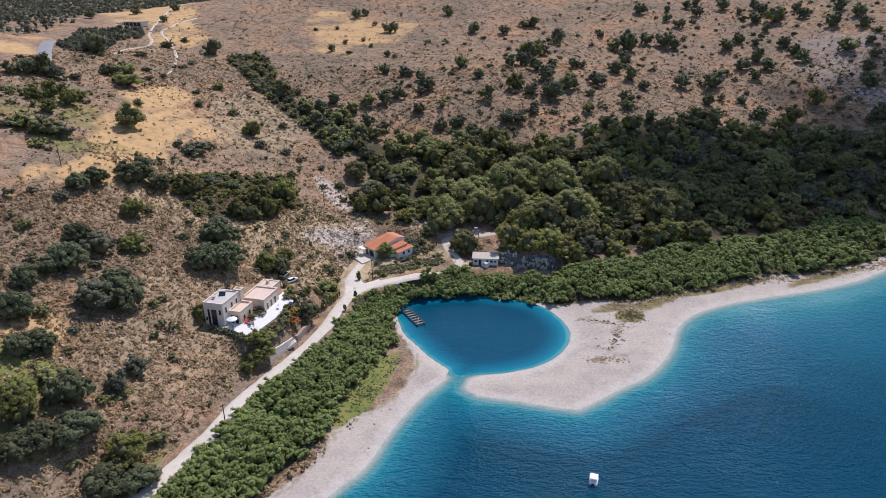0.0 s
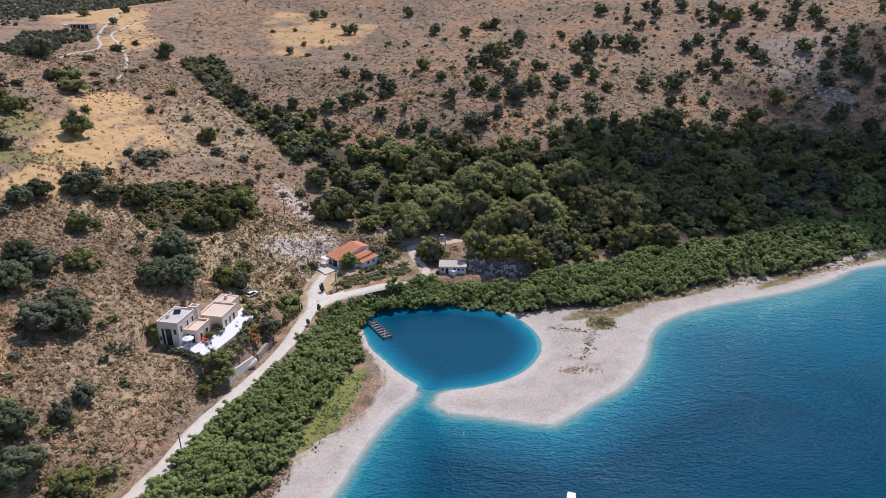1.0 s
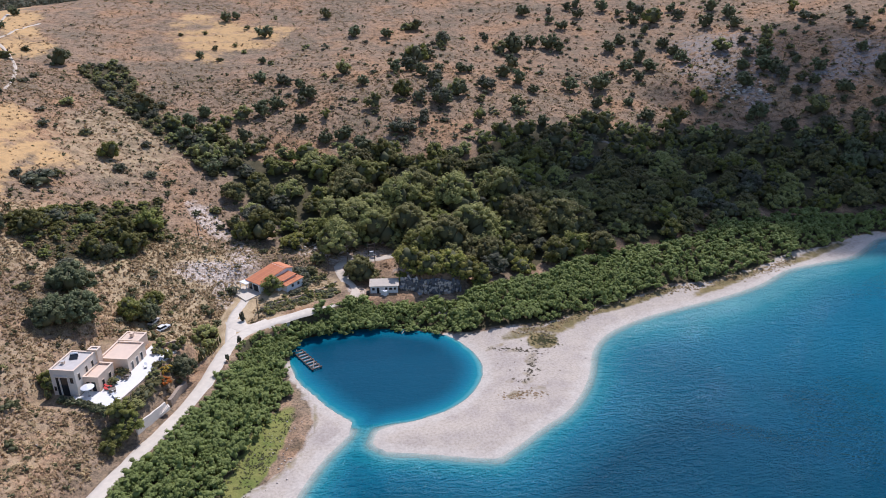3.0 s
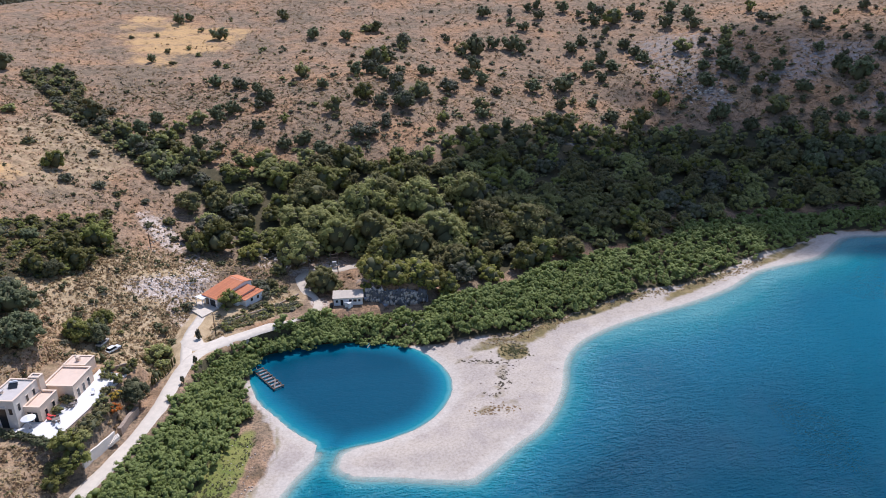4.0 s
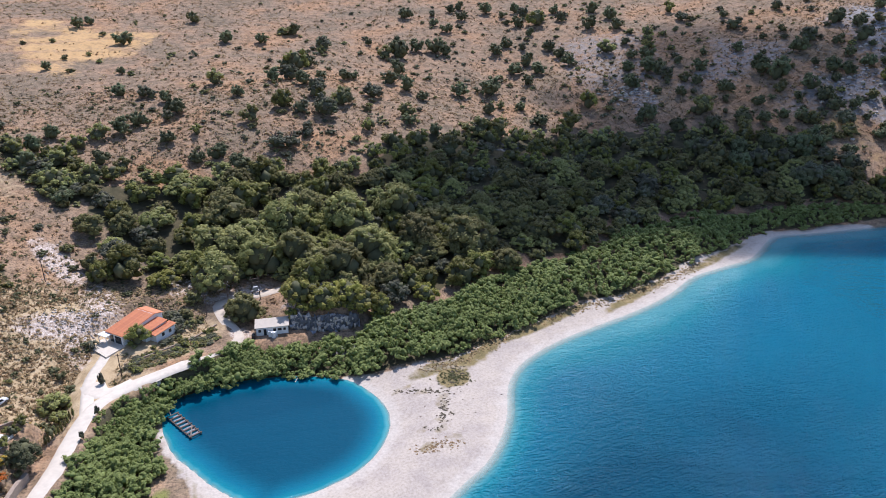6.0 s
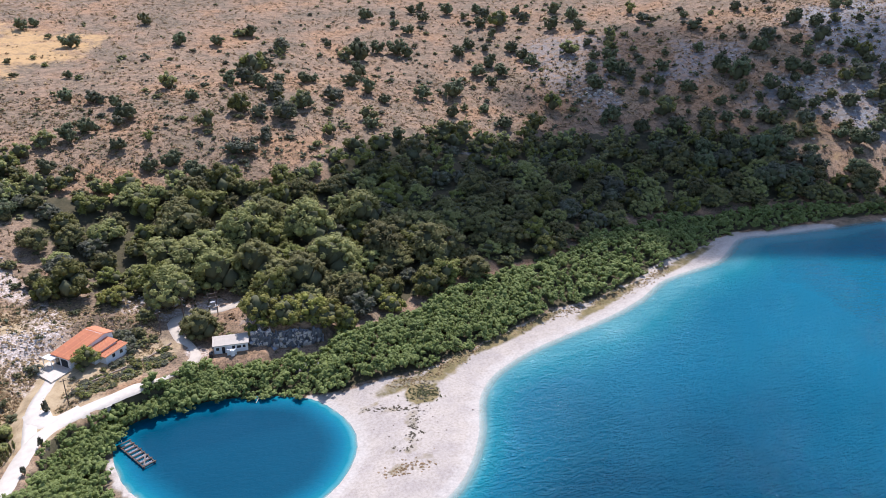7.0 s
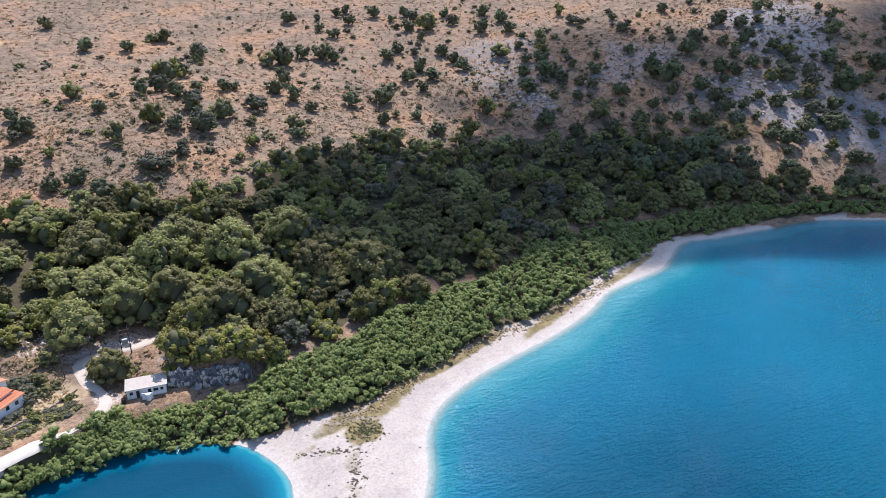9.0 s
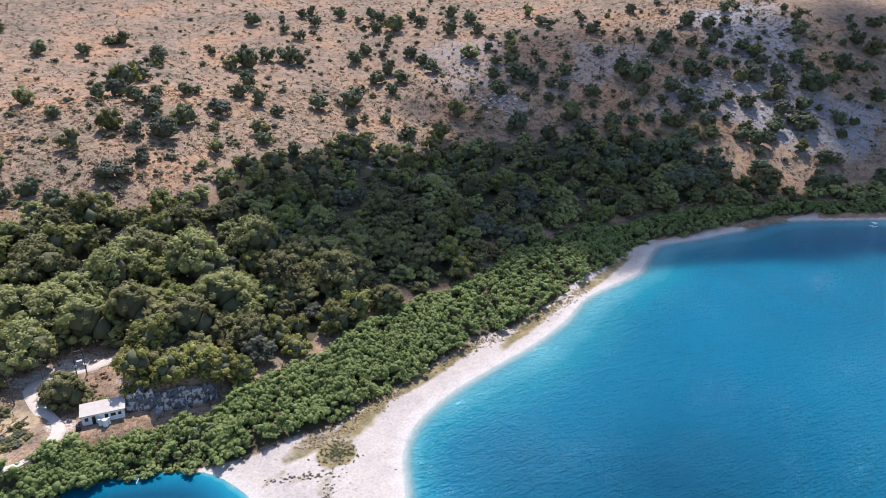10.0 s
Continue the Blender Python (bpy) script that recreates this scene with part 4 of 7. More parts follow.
NORTH_GROVE = [(44, 496.5, 8.1, "o"), (60.8, 516.2, 10.1, "l"), (66.7, 515.6, 8.4, "o"), (77.4, 473.4, 10.9, "o"), (55.6, 433.4, 14.2, "f"), (50.3, 436.9, 8.6, "o"), (63.2, 443.7, 8.7, "o"), (40.9, 417, 8.2, "o"), (50, 419.7, 9.6, "g"), (55.5, 410, 8.1, "o"), (58.9, 392.9, 11.7, "o"), (40.2, 379.5, 10, "f"), (69, 383.4, 10.2, "o"), (58.8, 369.9, 10.4, "o"), (47.8, 372.1, 7.4, "g"), (47.2, 353.9, 6.5, "g"),
    (32.1, 344.7, 11.4, "l"), (37.6, 343.9, 9.7, "l"), (-0.1, 340.4, 7.3, "o"), (7.7, 342.2, 8.5, "o"), (15.5, 329.9, 9.9, "o"), (-59.3, 350.9, 7.6, "o"), (-55.4, 364.3, 7.3, "o"), (-44.4, 355.9, 7.7, "f"), (-47.4, 344.6, 7.5, "f"), (-36.1, 341.7, 7.4, "o"), (-59.8, 335.3, 7.9, "o"), (-53.4, 326.9, 8.2, "o"), (-45.1, 323.2, 8.1, "o"), (-54.1, 342.6, 6.3, "f"), (-37.9, 329.7, 7.1, "o"), (-46.5, 312.1, 7.9, "o")]
NORTH_SLOPE = [(146.4, 538, 10.1, "o"), (167.2, 539.9, 6, "o"), (161.3, 518, 6.6, "o"), (183, 545.7, 7, "o"), (192.3, 550.9, 7.1, "o"), (184.7, 526.5, 7.6, "o"), (177.1, 511.4, 5.7, "l"), (165.5, 504, 8, "o"), (206.6, 536.4, 9.6, "o"), (213.5, 523.1, 6, "o"), (226.8, 528.8, 7.9, "o"), (227.6, 516.9, 8.6, "o"), (216.6, 501.8, 9.1, "o"), (227.8, 497.9, 12.5, "f"), (212.3, 510, 5, "o"), (183.4, 460.5, 9.7, "o"),
    (193.8, 468.7, 7.7, "o"), (201.9, 462.8, 6.1, "o"), (211.2, 474.8, 4.7, "o"), (217.1, 455.3, 8.4, "o"), (218.3, 444, 7.5, "o"), (218.5, 431.5, 8.1, "o"), (196.1, 441.4, 8.8, "o"), (195.6, 428.2, 9.2, "o"), (181.8, 430.2, 9.2, "o"), (184.1, 414.9, 6.9, "o"), (78.7, 483, 9.5, "o"), (75.1, 469.4, 6.4, "o"), (108, 487, 5.3, "o"), (121.5, 464.7, 13, "o"), (134.9, 473, 8.9, "o"), (146, 469.3, 11.8, "o")]
NORTH_BELOW = [(112.3, 463.7, 8.6, "o"), (151.3, 466.1, 7.4, "o"), (162.4, 481.2, 4.6, "o"), (110.9, 433.2, 10, "o"), (102.9, 415.8, 8.3, "o"), (108.2, 406.2, 9.4, "o"), (87.1, 393.3, 10.2, "g"), (69.7, 382.1, 9.2, "o"), (58.4, 370.2, 11.1, "g"), (59.3, 390.2, 7, "f"), (40.1, 379.6, 7.9, "f"), (66, 419.2, 6.3, "o"), (77.9, 420.1, 7, "o"), (83.8, 422.6, 5.1, "o"), (114.2, 394.9, 6.8, "o"), (137.6, 403.8, 9, "o"),
    (155.9, 406.2, 13.1, "o"), (155.3, 388, 5, "o"), (145.1, 380.6, 6.7, "o"), (166, 385.8, 6.3, "o"), (97.9, 370.8, 8, "o"), (97.2, 363.3, 6.7, "o"), (79.1, 376, 4.6, "o"), (46.9, 351.3, 5.2, "g"), (67.5, 344.2, 4.7, "o"), (75.3, 354.6, 6.5, "f"), (54.2, 323.8, 5.8, "o"), (54.1, 317.6, 4.8, "g"), (49.2, 329.1, 7.4, "l"), (106.7, 352.6, 7.1, "o"), (114.6, 348.2, 6, "o"), (139.1, 356.8, 10.3, "f")]
EAST_MIDDLE = [(232.8, 505.3, 10.2, "o"), (217, 482.5, 5.9, "o"), (249.6, 514.6, 7.3, "o"), (247.3, 497, 8.6, "o"), (273.3, 500.3, 8.9, "o"), (276.8, 483, 9.5, "o"), (268.9, 461.8, 9.8, "o"), (254.9, 473.4, 9.8, "o"), (245.6, 433.7, 10.5, "o"), (259.9, 436.5, 5.7, "o"), (277.5, 439.7, 7.3, "o"), (269.4, 425.2, 9.2, "o"), (262, 414.6, 8.9, "o"), (254.2, 401.8, 11.3, "o"), (254.9, 419.9, 7.6, "o"), (243.9, 407.1, 7.9, "o"),
    (236.5, 391.6, 10.8, "o"), (258.6, 395.9, 9.9, "o"), (259.4, 389, 8.5, "o"), (266.1, 382.2, 6.5, "o"), (274.5, 400, 5.5, "o"), (279.3, 386.5, 8, "o"), (269.1, 375.1, 7.8, "o"), (256.1, 371.6, 6.3, "o"), (277.4, 362.1, 9.6, "o"), (308.5, 391.7, 6.4, "o"), (325.6, 417.1, 9.8, "g"), (315.4, 470.8, 8.9, "f"), (311.1, 450.9, 8.6, "g"), (206.2, 383.6, 10.8, "f"), (184.8, 364.5, 11.2, "f"), (169.4, 367.8, 8.3, "o")]
EAST_SLOPE = [(255.8, 352, 12.2, "o"), (253.9, 338.1, 8.9, "o"), (268.8, 336.1, 9.1, "o"), (264.2, 328.7, 7.7, "o"), (228.9, 359.7, 10.1, "o"), (235.4, 344.5, 8.7, "o"), (234.1, 310.6, 11.9, "o"), (229.4, 323.5, 9.9, "o"), (250.9, 315.7, 8.5, "o"), (182.3, 349.6, 4.9, "o"), (189.6, 346.1, 5.4, "o"), (345.7, 398.4, 6, "o"), (365.9, 427.8, 7.3, "o"), (350.1, 380.3, 11.1, "o"), (337.2, 373, 10.7, "o"), (377, 389.6, 10.1, "o"),
    (383.9, 377.8, 10.1, "o"), (371.7, 363.5, 10.5, "o"), (356.3, 356.1, 7.2, "o"), (359.3, 369.9, 5.9, "o"), (411.4, 389.8, 8.2, "o"), (396.7, 375.8, 7.1, "o"), (381.3, 341.1, 10.3, "f"), (381.8, 349.7, 9, "o"), (379.4, 335.1, 7.3, "o"), (369.1, 334.3, 7.2, "o"), (442.9, 359.1, 7.5, "o"), (427.3, 344.1, 10.4, "o"), (399.2, 325.9, 11.2, "o"), (378.4, 322.5, 9.4, "o"), (372.8, 314, 9.9, "o"), (305.6, 366.9, 12.1, "o")]
EAST_CRAG = [(308, 358.2, 13.4, "o"), (322.4, 361.8, 4.8, "o"), (302.2, 347.2, 7.8, "o"), (337.9, 349.3, 10.4, "o"), (342.7, 343.2, 8.3, "o"), (357.4, 342.5, 8.5, "o"), (356.5, 328.5, 8.4, "f"), (364.5, 324.7, 12, "o"), (316.9, 341.3, 9.9, "o"), (316.4, 330.2, 11.1, "o"), (315.8, 321.6, 9.6, "o"), (326.6, 319.7, 6.5, "o"), (339, 321.2, 7.4, "o"), (344.3, 312.5, 8.7, "o"), (362.6, 309.3, 9, "o"), (355.9, 300, 10.1, "o"),
    (368.2, 297.2, 8.2, "o"), (305.3, 337.5, 5.2, "o"), (295.6, 323.3, 8.1, "o"), (299, 318.7, 8.1, "o"), (311.5, 311.7, 10.7, "o"), (307.4, 303.7, 7.4, "o"), (289.8, 329.4, 6.8, "o"), (279.6, 331.1, 7.3, "o"), (327.7, 299.6, 6.4, "o"), (320.2, 295.8, 7.5, "o"), (325.3, 288.9, 9.4, "o"), (342.3, 292.3, 8.4, "o"), (356.1, 286.1, 13.3, "o"), (378.9, 282.1, 8.3, "o"), (288.3, 304.4, 10.7, "o"), (341.2, 275.8, 6.4, "f")]
EAST_HILL = [(297.7, 292.9, 7.2, "o"), (289.4, 285.3, 10.4, "o"), (295.3, 282.6, 7.6, "o"), (309.6, 275.3, 9, "o"), (345.5, 265.8, 8.3, "o"), (336.1, 261.6, 5, "o"), (336.9, 253, 8.6, "o"), (324.3, 253.3, 10.2, "o"), (359.8, 243.2, 9.6, "o"), (263.8, 280.8, 13.6, "o"), (273.2, 277.4, 12.2, "o"), (255.3, 279.5, 10.7, "o"), (275.7, 303.3, 12.7, "o"), (264.5, 310.8, 9.8, "o"), (252.2, 301.6, 11, "o"), (264.6, 299.4, 9.6, "o"),
    (419.5, 310.6, 11.5, "o"), (432.3, 304.5, 7.8, "o"), (405.1, 305.2, 8.2, "o"), (386.4, 304.7, 14.3, "o"), (473.5, 342.7, 6, "o"), (465.2, 334.9, 5.9, "o"), (453.7, 323.5, 9.9, "o"), (452.7, 312.3, 12.2, "o"), (484.9, 332.9, 10.5, "o"), (441, 333.8, 4.9, "o"), (416.9, 284.8, 8.9, "o"), (298.6, 308.6, 7.3, "o"), (285.7, 344.3, 6.9, "o"), (397.6, 316.7, 8.9, "o"), (241.9, 301.8, 10.8, "o"), (252, 325.1, 7.5, "o")]
WOOD_CROWNS = [(48.8, 281.7, 16.5, "o"), (52.4, 260.5, 17, "o"), (39.4, 250.3, 14.4, "o"), (27.8, 263.8, 13.6, "o"), (29.9, 245.7, 10, "f"), (4.7, 274.9, 17.7, "o"), (16.1, 279.5, 12.6, "o"), (15.8, 263.7, 15.2, "o"), (6.3, 295.6, 15.3, "o"), (16.2, 303.3, 15.7, "f"), (35.7, 295.1, 13.4, "o"), (27.7, 285.9, 14.8, "o"), (70.7, 265.5, 14.2, "o"), (88.4, 272.7, 13, "o"), (87.5, 256.9, 15.8, "o"), (83.2, 279.5, 11.4, "o"),
    (68.5, 286, 15.2, "o"), (53.6, 243.8, 11.2, "o"), (57.6, 321.8, 7.7, "o"), (53.1, 311.7, 8.2, "o"), (22.9, 318, 12.4, "f"), (0.7, 256.5, 13.2, "o"), (-1.5, 266.8, 10.4, "f"), (7.9, 240, 9.9, "o"), (24.4, 237.3, 10.6, "y"), (31.2, 232.1, 8.9, "y"), (38, 232.6, 8.9, "y"), (42.8, 231.3, 9, "y"), (47.6, 229.2, 7.5, "f"), (14.2, 314.8, 12.3, "o"), (100.3, 272.6, 11.4, "o"), (111, 268.7, 11.4, "o")]

taken = []
STYLES = {"o": HOLMS + HOLMS + OAKS[:2] + OLIVES[:1], "g": OLIVES, "f": FRESH, "l": LOW + LOW_GREY, "d": LOW_GREY, "y": GOLDEN}
for spots, group in ((WEST_HILL, "trees on the west hill"), (WEST_BROW, "trees on the brow of the west hill"), (WEST_SLOPE, "trees on the west slope"), (WEST_FOOT, "bushes below the west slope"), (NORTH_RISE, "trees on the north rise"),
                     (NORTH_GROVE, "trees of the north grove"), (NORTH_SLOPE, "trees on the north slope"), (NORTH_BELOW, "trees above the wood"), (EAST_MIDDLE, "trees on the middle slope"), (EAST_SLOPE, "trees on the east slope"),
                     (EAST_CRAG, "trees among the crags"), (EAST_HILL, "trees on the east hill"), (WOOD_CROWNS, "broad trees of the lakeside wood")):
    for x, y, wide, style in spots:
        kind = pick(RNG, *STYLES[style])
        if style == "o" and wide < 5:
            kind = pick(RNG, *LOW)
        if style == "o" and spots is WOOD_CROWNS:
            kind = pick(RNG, *GRAND)
        if y < 225 and wide > 6 and style != "g":
            kind = pick(RNG, *(GRAND_FRESH if style == "f" else GRAND_HOLM))
        wide *= 1.16
        tree(kind, x, y, wide, "tree" if wide >= 5.5 else "bush", group, "tree" if wide >= 5.5 else "bush", tall=RNG.uniform(1.1, 1.4) if style != "l" else RNG.uniform(0.9, 1.2))
        taken.append((x, y, wide))
        if spots in (WEST_SLOPE, WEST_FOOT, WEST_BROW, NORTH_GROVE, EAST_CRAG) and RNG.rand() < 0.6:
            a, w = RNG.uniform(0, 6.28), wide * RNG.uniform(0.3, 0.5)
            tree(pick(RNG, *LOW, *LOW_GREY), x + 0.6 * wide * math.cos(a), y + 0.6 * wide * math.sin(a), max(w, 1.6), "bush", group, "bush", label="low grey-green bush crowding round a hillside tree")
taken_xy = np.array(taken)


def spread(edge, gap, seed, avoid=1.0, tries=9000, limit=400):
    """Random places within an outline, at least a gap apart and clear of the placed trees."""
    rng = np.random.RandomState(seed)
    lo, hi = edge.min(0), edge.max(0)
    p = rng.uniform(lo, hi, (tries, 2))
    p = p[inside(p[:, 0], p[:, 1], edge)]
    p = p[clear_of_works(p[:, 0], p[:, 1]) > 0.5]
    got = []
    arr = np.empty((0, 2))
    for q in p:
        g = gap(q[0], q[1]) if callable(gap) else gap
        if len(arr) and ((arr - q) ** 2).sum(1).min() < g * g:
            continue
        if (((taken_xy[:, :2] - q) ** 2).sum(1) < (taken_xy[:, 2] * 0.5 * avoid) ** 2).any():
            continue
        got.append(q)
        arr = np.array(got)
        if len(got) >= limit:
            break
    return arr


wood_spots = spread(WOOD_EDGE, 7.4, 5, 0.78, limit=480)
wood_ring = np.vstack([WOOD_EDGE, WOOD_EDGE[:1]])
wood_in = distance(wood_spots[:, 0], wood_spots[:, 1], wood_ring)[0]
wood_spots = wood_spots[(wood_in + 16 * fractal(wood_spots[:, 0], wood_spots[:, 1], 34, 71, 3) > 1.5) | (wood_spots[:, 1] < 285)]
rank = np.argsort(np.hypot(wood_spots[:, 0] - 40, wood_spots[:, 1] - 230))
for k in rank[:300]:
    x, y = wood_spots[k]
    kind = OAKS[RNG.randint(5)] if RNG.rand() < (0.55 if x < 95 else 0.72) else (FRESH[RNG.randint(3)] if RNG.rand() < 0.7 else OLIVES[RNG.randint(3)])
    wide = RNG.uniform(6.5, 11.5) + 4.5 * RNG.rand() ** 3
    if wide > 10 and kind in OAKS and y < 320:
        kind = GRAND[RNG.randint(3)]
    if x < 75 and y < 262 and RNG.rand() < 0.35:
        kind = GOLDEN[RNG.randint(3)]
    tree(kind, x, y, wide, "woodland_tree", "trees of the lakeside wood", tall=RNG.uniform(0.95, 1.2), label="broad dark green tree of the dense lakeside wood")


def joined(name, kinds_used, spots, sizes, rng, label, category, leaf_first=1):
    """Many far plants as one mesh."""
    vs, ft, mt, k = [], [], [], 0
    for (x, y), wide in zip(spots, sizes):
        me = kinds_used[rng.randint(len(kinds_used))][0]
        v = np.empty(len(me.vertices) * 3, np.float32)
        me.vertices.foreach_get("co", v)
        t = rng.uniform(0, 6.28)
        c, s = math.cos(t), math.sin(t)
        v = v.reshape(-1, 3) * (wide / 2)
        v = np.stack([v[:, 0] * c - v[:, 1] * s, v[:, 0] * s + v[:, 1] * c, v[:, 2]], 1)
        z = float(surface(np.array([x]), np.array([y]))[0])
        vs.append(v + (x, y, z - 0.1 * wide * 0.2))
        loops = np.empty(len(me.loops), np.int32)
        me.loops.foreach_get("vertex_index", loops)
        which = np.empty(len(me.polygons), np.int32)
        me.polygons.foreach_get("material_index", which)
        ft.append(loops.reshape(-1, 3) + k)
        mt.append(which)
        k += len(v)
    ft, mt = np.concatenate(ft), np.concatenate(mt)
    out = raw_mesh(name, np.concatenate(vs), [ft])
    for m in kinds_used[0][0].materials:
        out.materials.append(m)
    out.polygons.foreach_set("material_index", mt)
    out.update()
    return tagged(new(name, out), label, category, kind="stuff")


rest = wood_spots[rank[300:]]
if len(rest):
    joined("woodland", OAKS, rest, RNG.uniform(7, 11, len(rest)), RNG, "far part of the dense dark green lakeside wood", "woodland")
EAST_WOOD = np.array([(205, 362), (212, 395), (245, 440), (300, 462), (400, 440), (470, 380), (440, 300), (380, 262), (350, 258), (335, 270), (300, 296), (286, 312), (250, 350)], float)
for x, y in spread(EAST_WOOD, 8.0, 15, 0.9, limit=110):
    tree(pick(RNG, *HOLMS, *LOW, *LOW_GREY), x, y, RNG.uniform(3.5, 7.5), "hill_tree", "trees scattered on the east hill", tall=1.2, label="small evergreen oak scattered on the rocky east slope")
NORTH_OPEN = np.array([(-30, 360), (-30, 470), (120, 560), (300, 560), (300, 470), (210, 400), (140, 368), (60, 350)], float)
for x, y in spread(NORTH_OPEN, 9.5, 16, 1.2, tries=2600, limit=110):
    tree(pick(RNG, *LOW, *LOW_GREY), x, y, RNG.uniform(2.2, 5.6), "hill_bush", "bushes scattered on the north slope", "bush", label="small dark evergreen bush scattered on the dry north slope", tall=0.95)
gully_spots = spread(GULLY_EDGE, 5.2, 8, 0.6, limit=75)
for x, y in gully_spots:
    tree(pick(RNG, *OAKS, *OLIVES), x, y, RNG.uniform(4.5, 8), "gully_tree", "trees of the gully", label="dark green tree crowding the dry gully")
for x, y in spread(THICKET_EDGE, 3.4, 9, 0.6, limit=110):
    tree(pick(RNG, *FRESH), x, y, RNG.uniform(3, 5.5), "thicket_bush", "bushes of the hillside thicket", "bush", 0.8, "leafy green bush of the hillside thicket")


def stamped(name, templates, at, turn, size, mats, label, category, tilt=None, rng=RNG):
    """Many small plants as one mesh: each template is (verts, tris, quads); tris take the first material, quads the second."""
    vs, ft, fq, k = [], [], [], 0
    which = rng.randint(len(templates), size=len(at))
    for n, (v, t, q) in enumerate(templates):
        sel = np.where(which == n)[0]
        if not len(sel):
            continue
        c, s = np.cos(turn[sel])[:, None], np.sin(turn[sel])[:, None]
        sc = size[sel]
        x, y, z = v[:, 0][None] * sc[:, :1], v[:, 1][None] * sc[:, :1], v[:, 2][None] * sc[:, 1:]
        p = np.stack([x * c - y * s, x * s + y * c, z], -1) + at[sel][:, None]
        vs.append(p.reshape(-1, 3))
        off = (np.arange(len(sel)) * len(v))[:, None, None] + k
        if len(t):
            ft.append((t[None] + off).reshape(-1, 3))
        fq.append((q[None] + off).reshape(-1, q.shape[1]))
        k += len(sel) * len(v)
    ft = np.concatenate(ft) if ft else np.zeros((0, 3), int)
    fq = np.concatenate(fq)
    me = raw_mesh(name, np.concatenate(vs), [ft, fq])
    for m in mats:
        me.materials.append(m)
    me.polygons.foreach_set("material_index", np.r_[np.zeros(len(ft)), np.full(len(fq), len(mats) - 1)].astype(np.int32))
    me.update()
    return tagged(new(name, me), label, category, kind="stuff")


def bush_template(seed, lobes, quads, size, tall=0.8, core=True, spreadout=0.62, up=0.5, lumps=14, loose=1.18):
    """A bush about 2 across: leafy lumps and sprays over boughs, for stamping."""
    rng = np.random.RandomState(seed)
    c = sphere_points(rng, lobes, -0.1) * (spreadout, spreadout, spreadout * tall)
    r = rng.uniform(0.34, 0.5, lobes)
    c[:, 2] += 0.25
    v, cf, lf = leafy(rng, c, r, lumps, quads, size, 0.15, 0.27, loose)
    return (v, cf, lf) if core else (v, np.zeros((0, 3), int), lf)


def tuft_template(seed, quads=9):
    """A dry tussock: upright blades fanned from one root."""
    rng = np.random.RandomState(seed)
    a = rng.uniform(0, 6.28, quads)
    out = np.stack([np.cos(a), np.sin(a), np.zeros(quads)], 1)
    side = np.stack([-np.sin(a), np.cos(a), np.zeros(quads)], 1) * rng.uniform(0.16, 0.34, (quads, 1))
    foot = out * rng.uniform(0.05, 0.45, (quads, 1)) - (0, 0, 0.12)
    tip = foot + out * rng.uniform(0.2, 0.5, (quads, 1)) + (0, 0, 1) * rng.uniform(0.5, 1.0, (quads, 1))
    v = np.stack([foot - side, foot + side, tip + side * 0.7, tip - side * 0.7], 1).reshape(-1, 3)
    return v, np.zeros((0, 3), int), np.stack([np.arange(quads) * 4, np.arange(quads) * 4 + 1, np.arange(quads) * 4 + 2], 1)


def places(edge, gap, seed):
    """A jittered grid of places inside an outline."""
    rng = np.random.RandomState(seed)
    lo, hi = edge.min(0), edge.max(0)
    u, v = np.meshgrid(np.arange(lo[0], hi[0], gap), np.arange(lo[1], hi[1], gap))
    p = np.stack([u.ravel(), v.ravel()], 1) + rng.uniform(-0.45, 0.45, (u.size, 2)) * gap
    return p[inside(p[:, 0], p[:, 1], edge)], rng


# ---- shore belts of dense bushes ----
BELT_BUSHES = [bush_template(s, 6, 330, 0.085, 0.7, spreadout=0.8, lumps=13, loose=1.45) for s in (101, 102, 103, 104)]
FAR_BUSHES = [bush_template(s, 4, 150, 0.12, 0.7, spreadout=0.8, lumps=8, loose=1.45) for s in (105, 106, 107)]


def belt(name, edge, gap, seed, label, road_gap=2.9, lift=0.0, over=0.9):
    p, rng = places(edge, gap, seed)
    p = p[np.minimum(distance(p[:, 0], p[:, 1], ROAD_FLAT)[0], 99) > road_gap]
    p = p[shore_distance(p[:, 0], p[:, 1]) > -over]
    d = distance(p[:, 0], p[:, 1], np.vstack([edge, edge[:1]]))[0]
    p = p + rng.uniform(-0.5, 0.5, p.shape) * gap * 0.6
    r = 0.9 + 1.7 * rng.uniform(0, 1, len(p)) ** 1.6 + 0.1 * lift
    tall = (1.15 + lift + 1.1 * smooth(0, 5, d) + 1.5 * fractal(p[:, 0], p[:, 1], 10, seed, 3)) * rng.uniform(0.85, 1.15, len(p)) * (0.6 + 0.4 * smooth(2.5, 8, distance(p[:, 0], p[:, 1], ROAD_FLAT)[0]))
    at = np.column_stack([p, np.maximum(surface(p[:, 0], p[:, 1]), 0.1) + 0.9 * (tall - 0.7)])
    turn, size = rng.uniform(0, 6.28, len(p)), np.column_stack([r, r * 0.5 + 0.55 * np.clip(tall, 0.6, 2)])
    for shapes, part_of in ((BELT_BUSHES, p[:, 0] < 110), (FAR_BUSHES, p[:, 0] >= 110)):
        if part_of.any():
            stamped(name, shapes, at[part_of], turn[part_of], size[part_of], (LEAF_BELT, LEAF_BELT), label, "bushes", rng=rng)


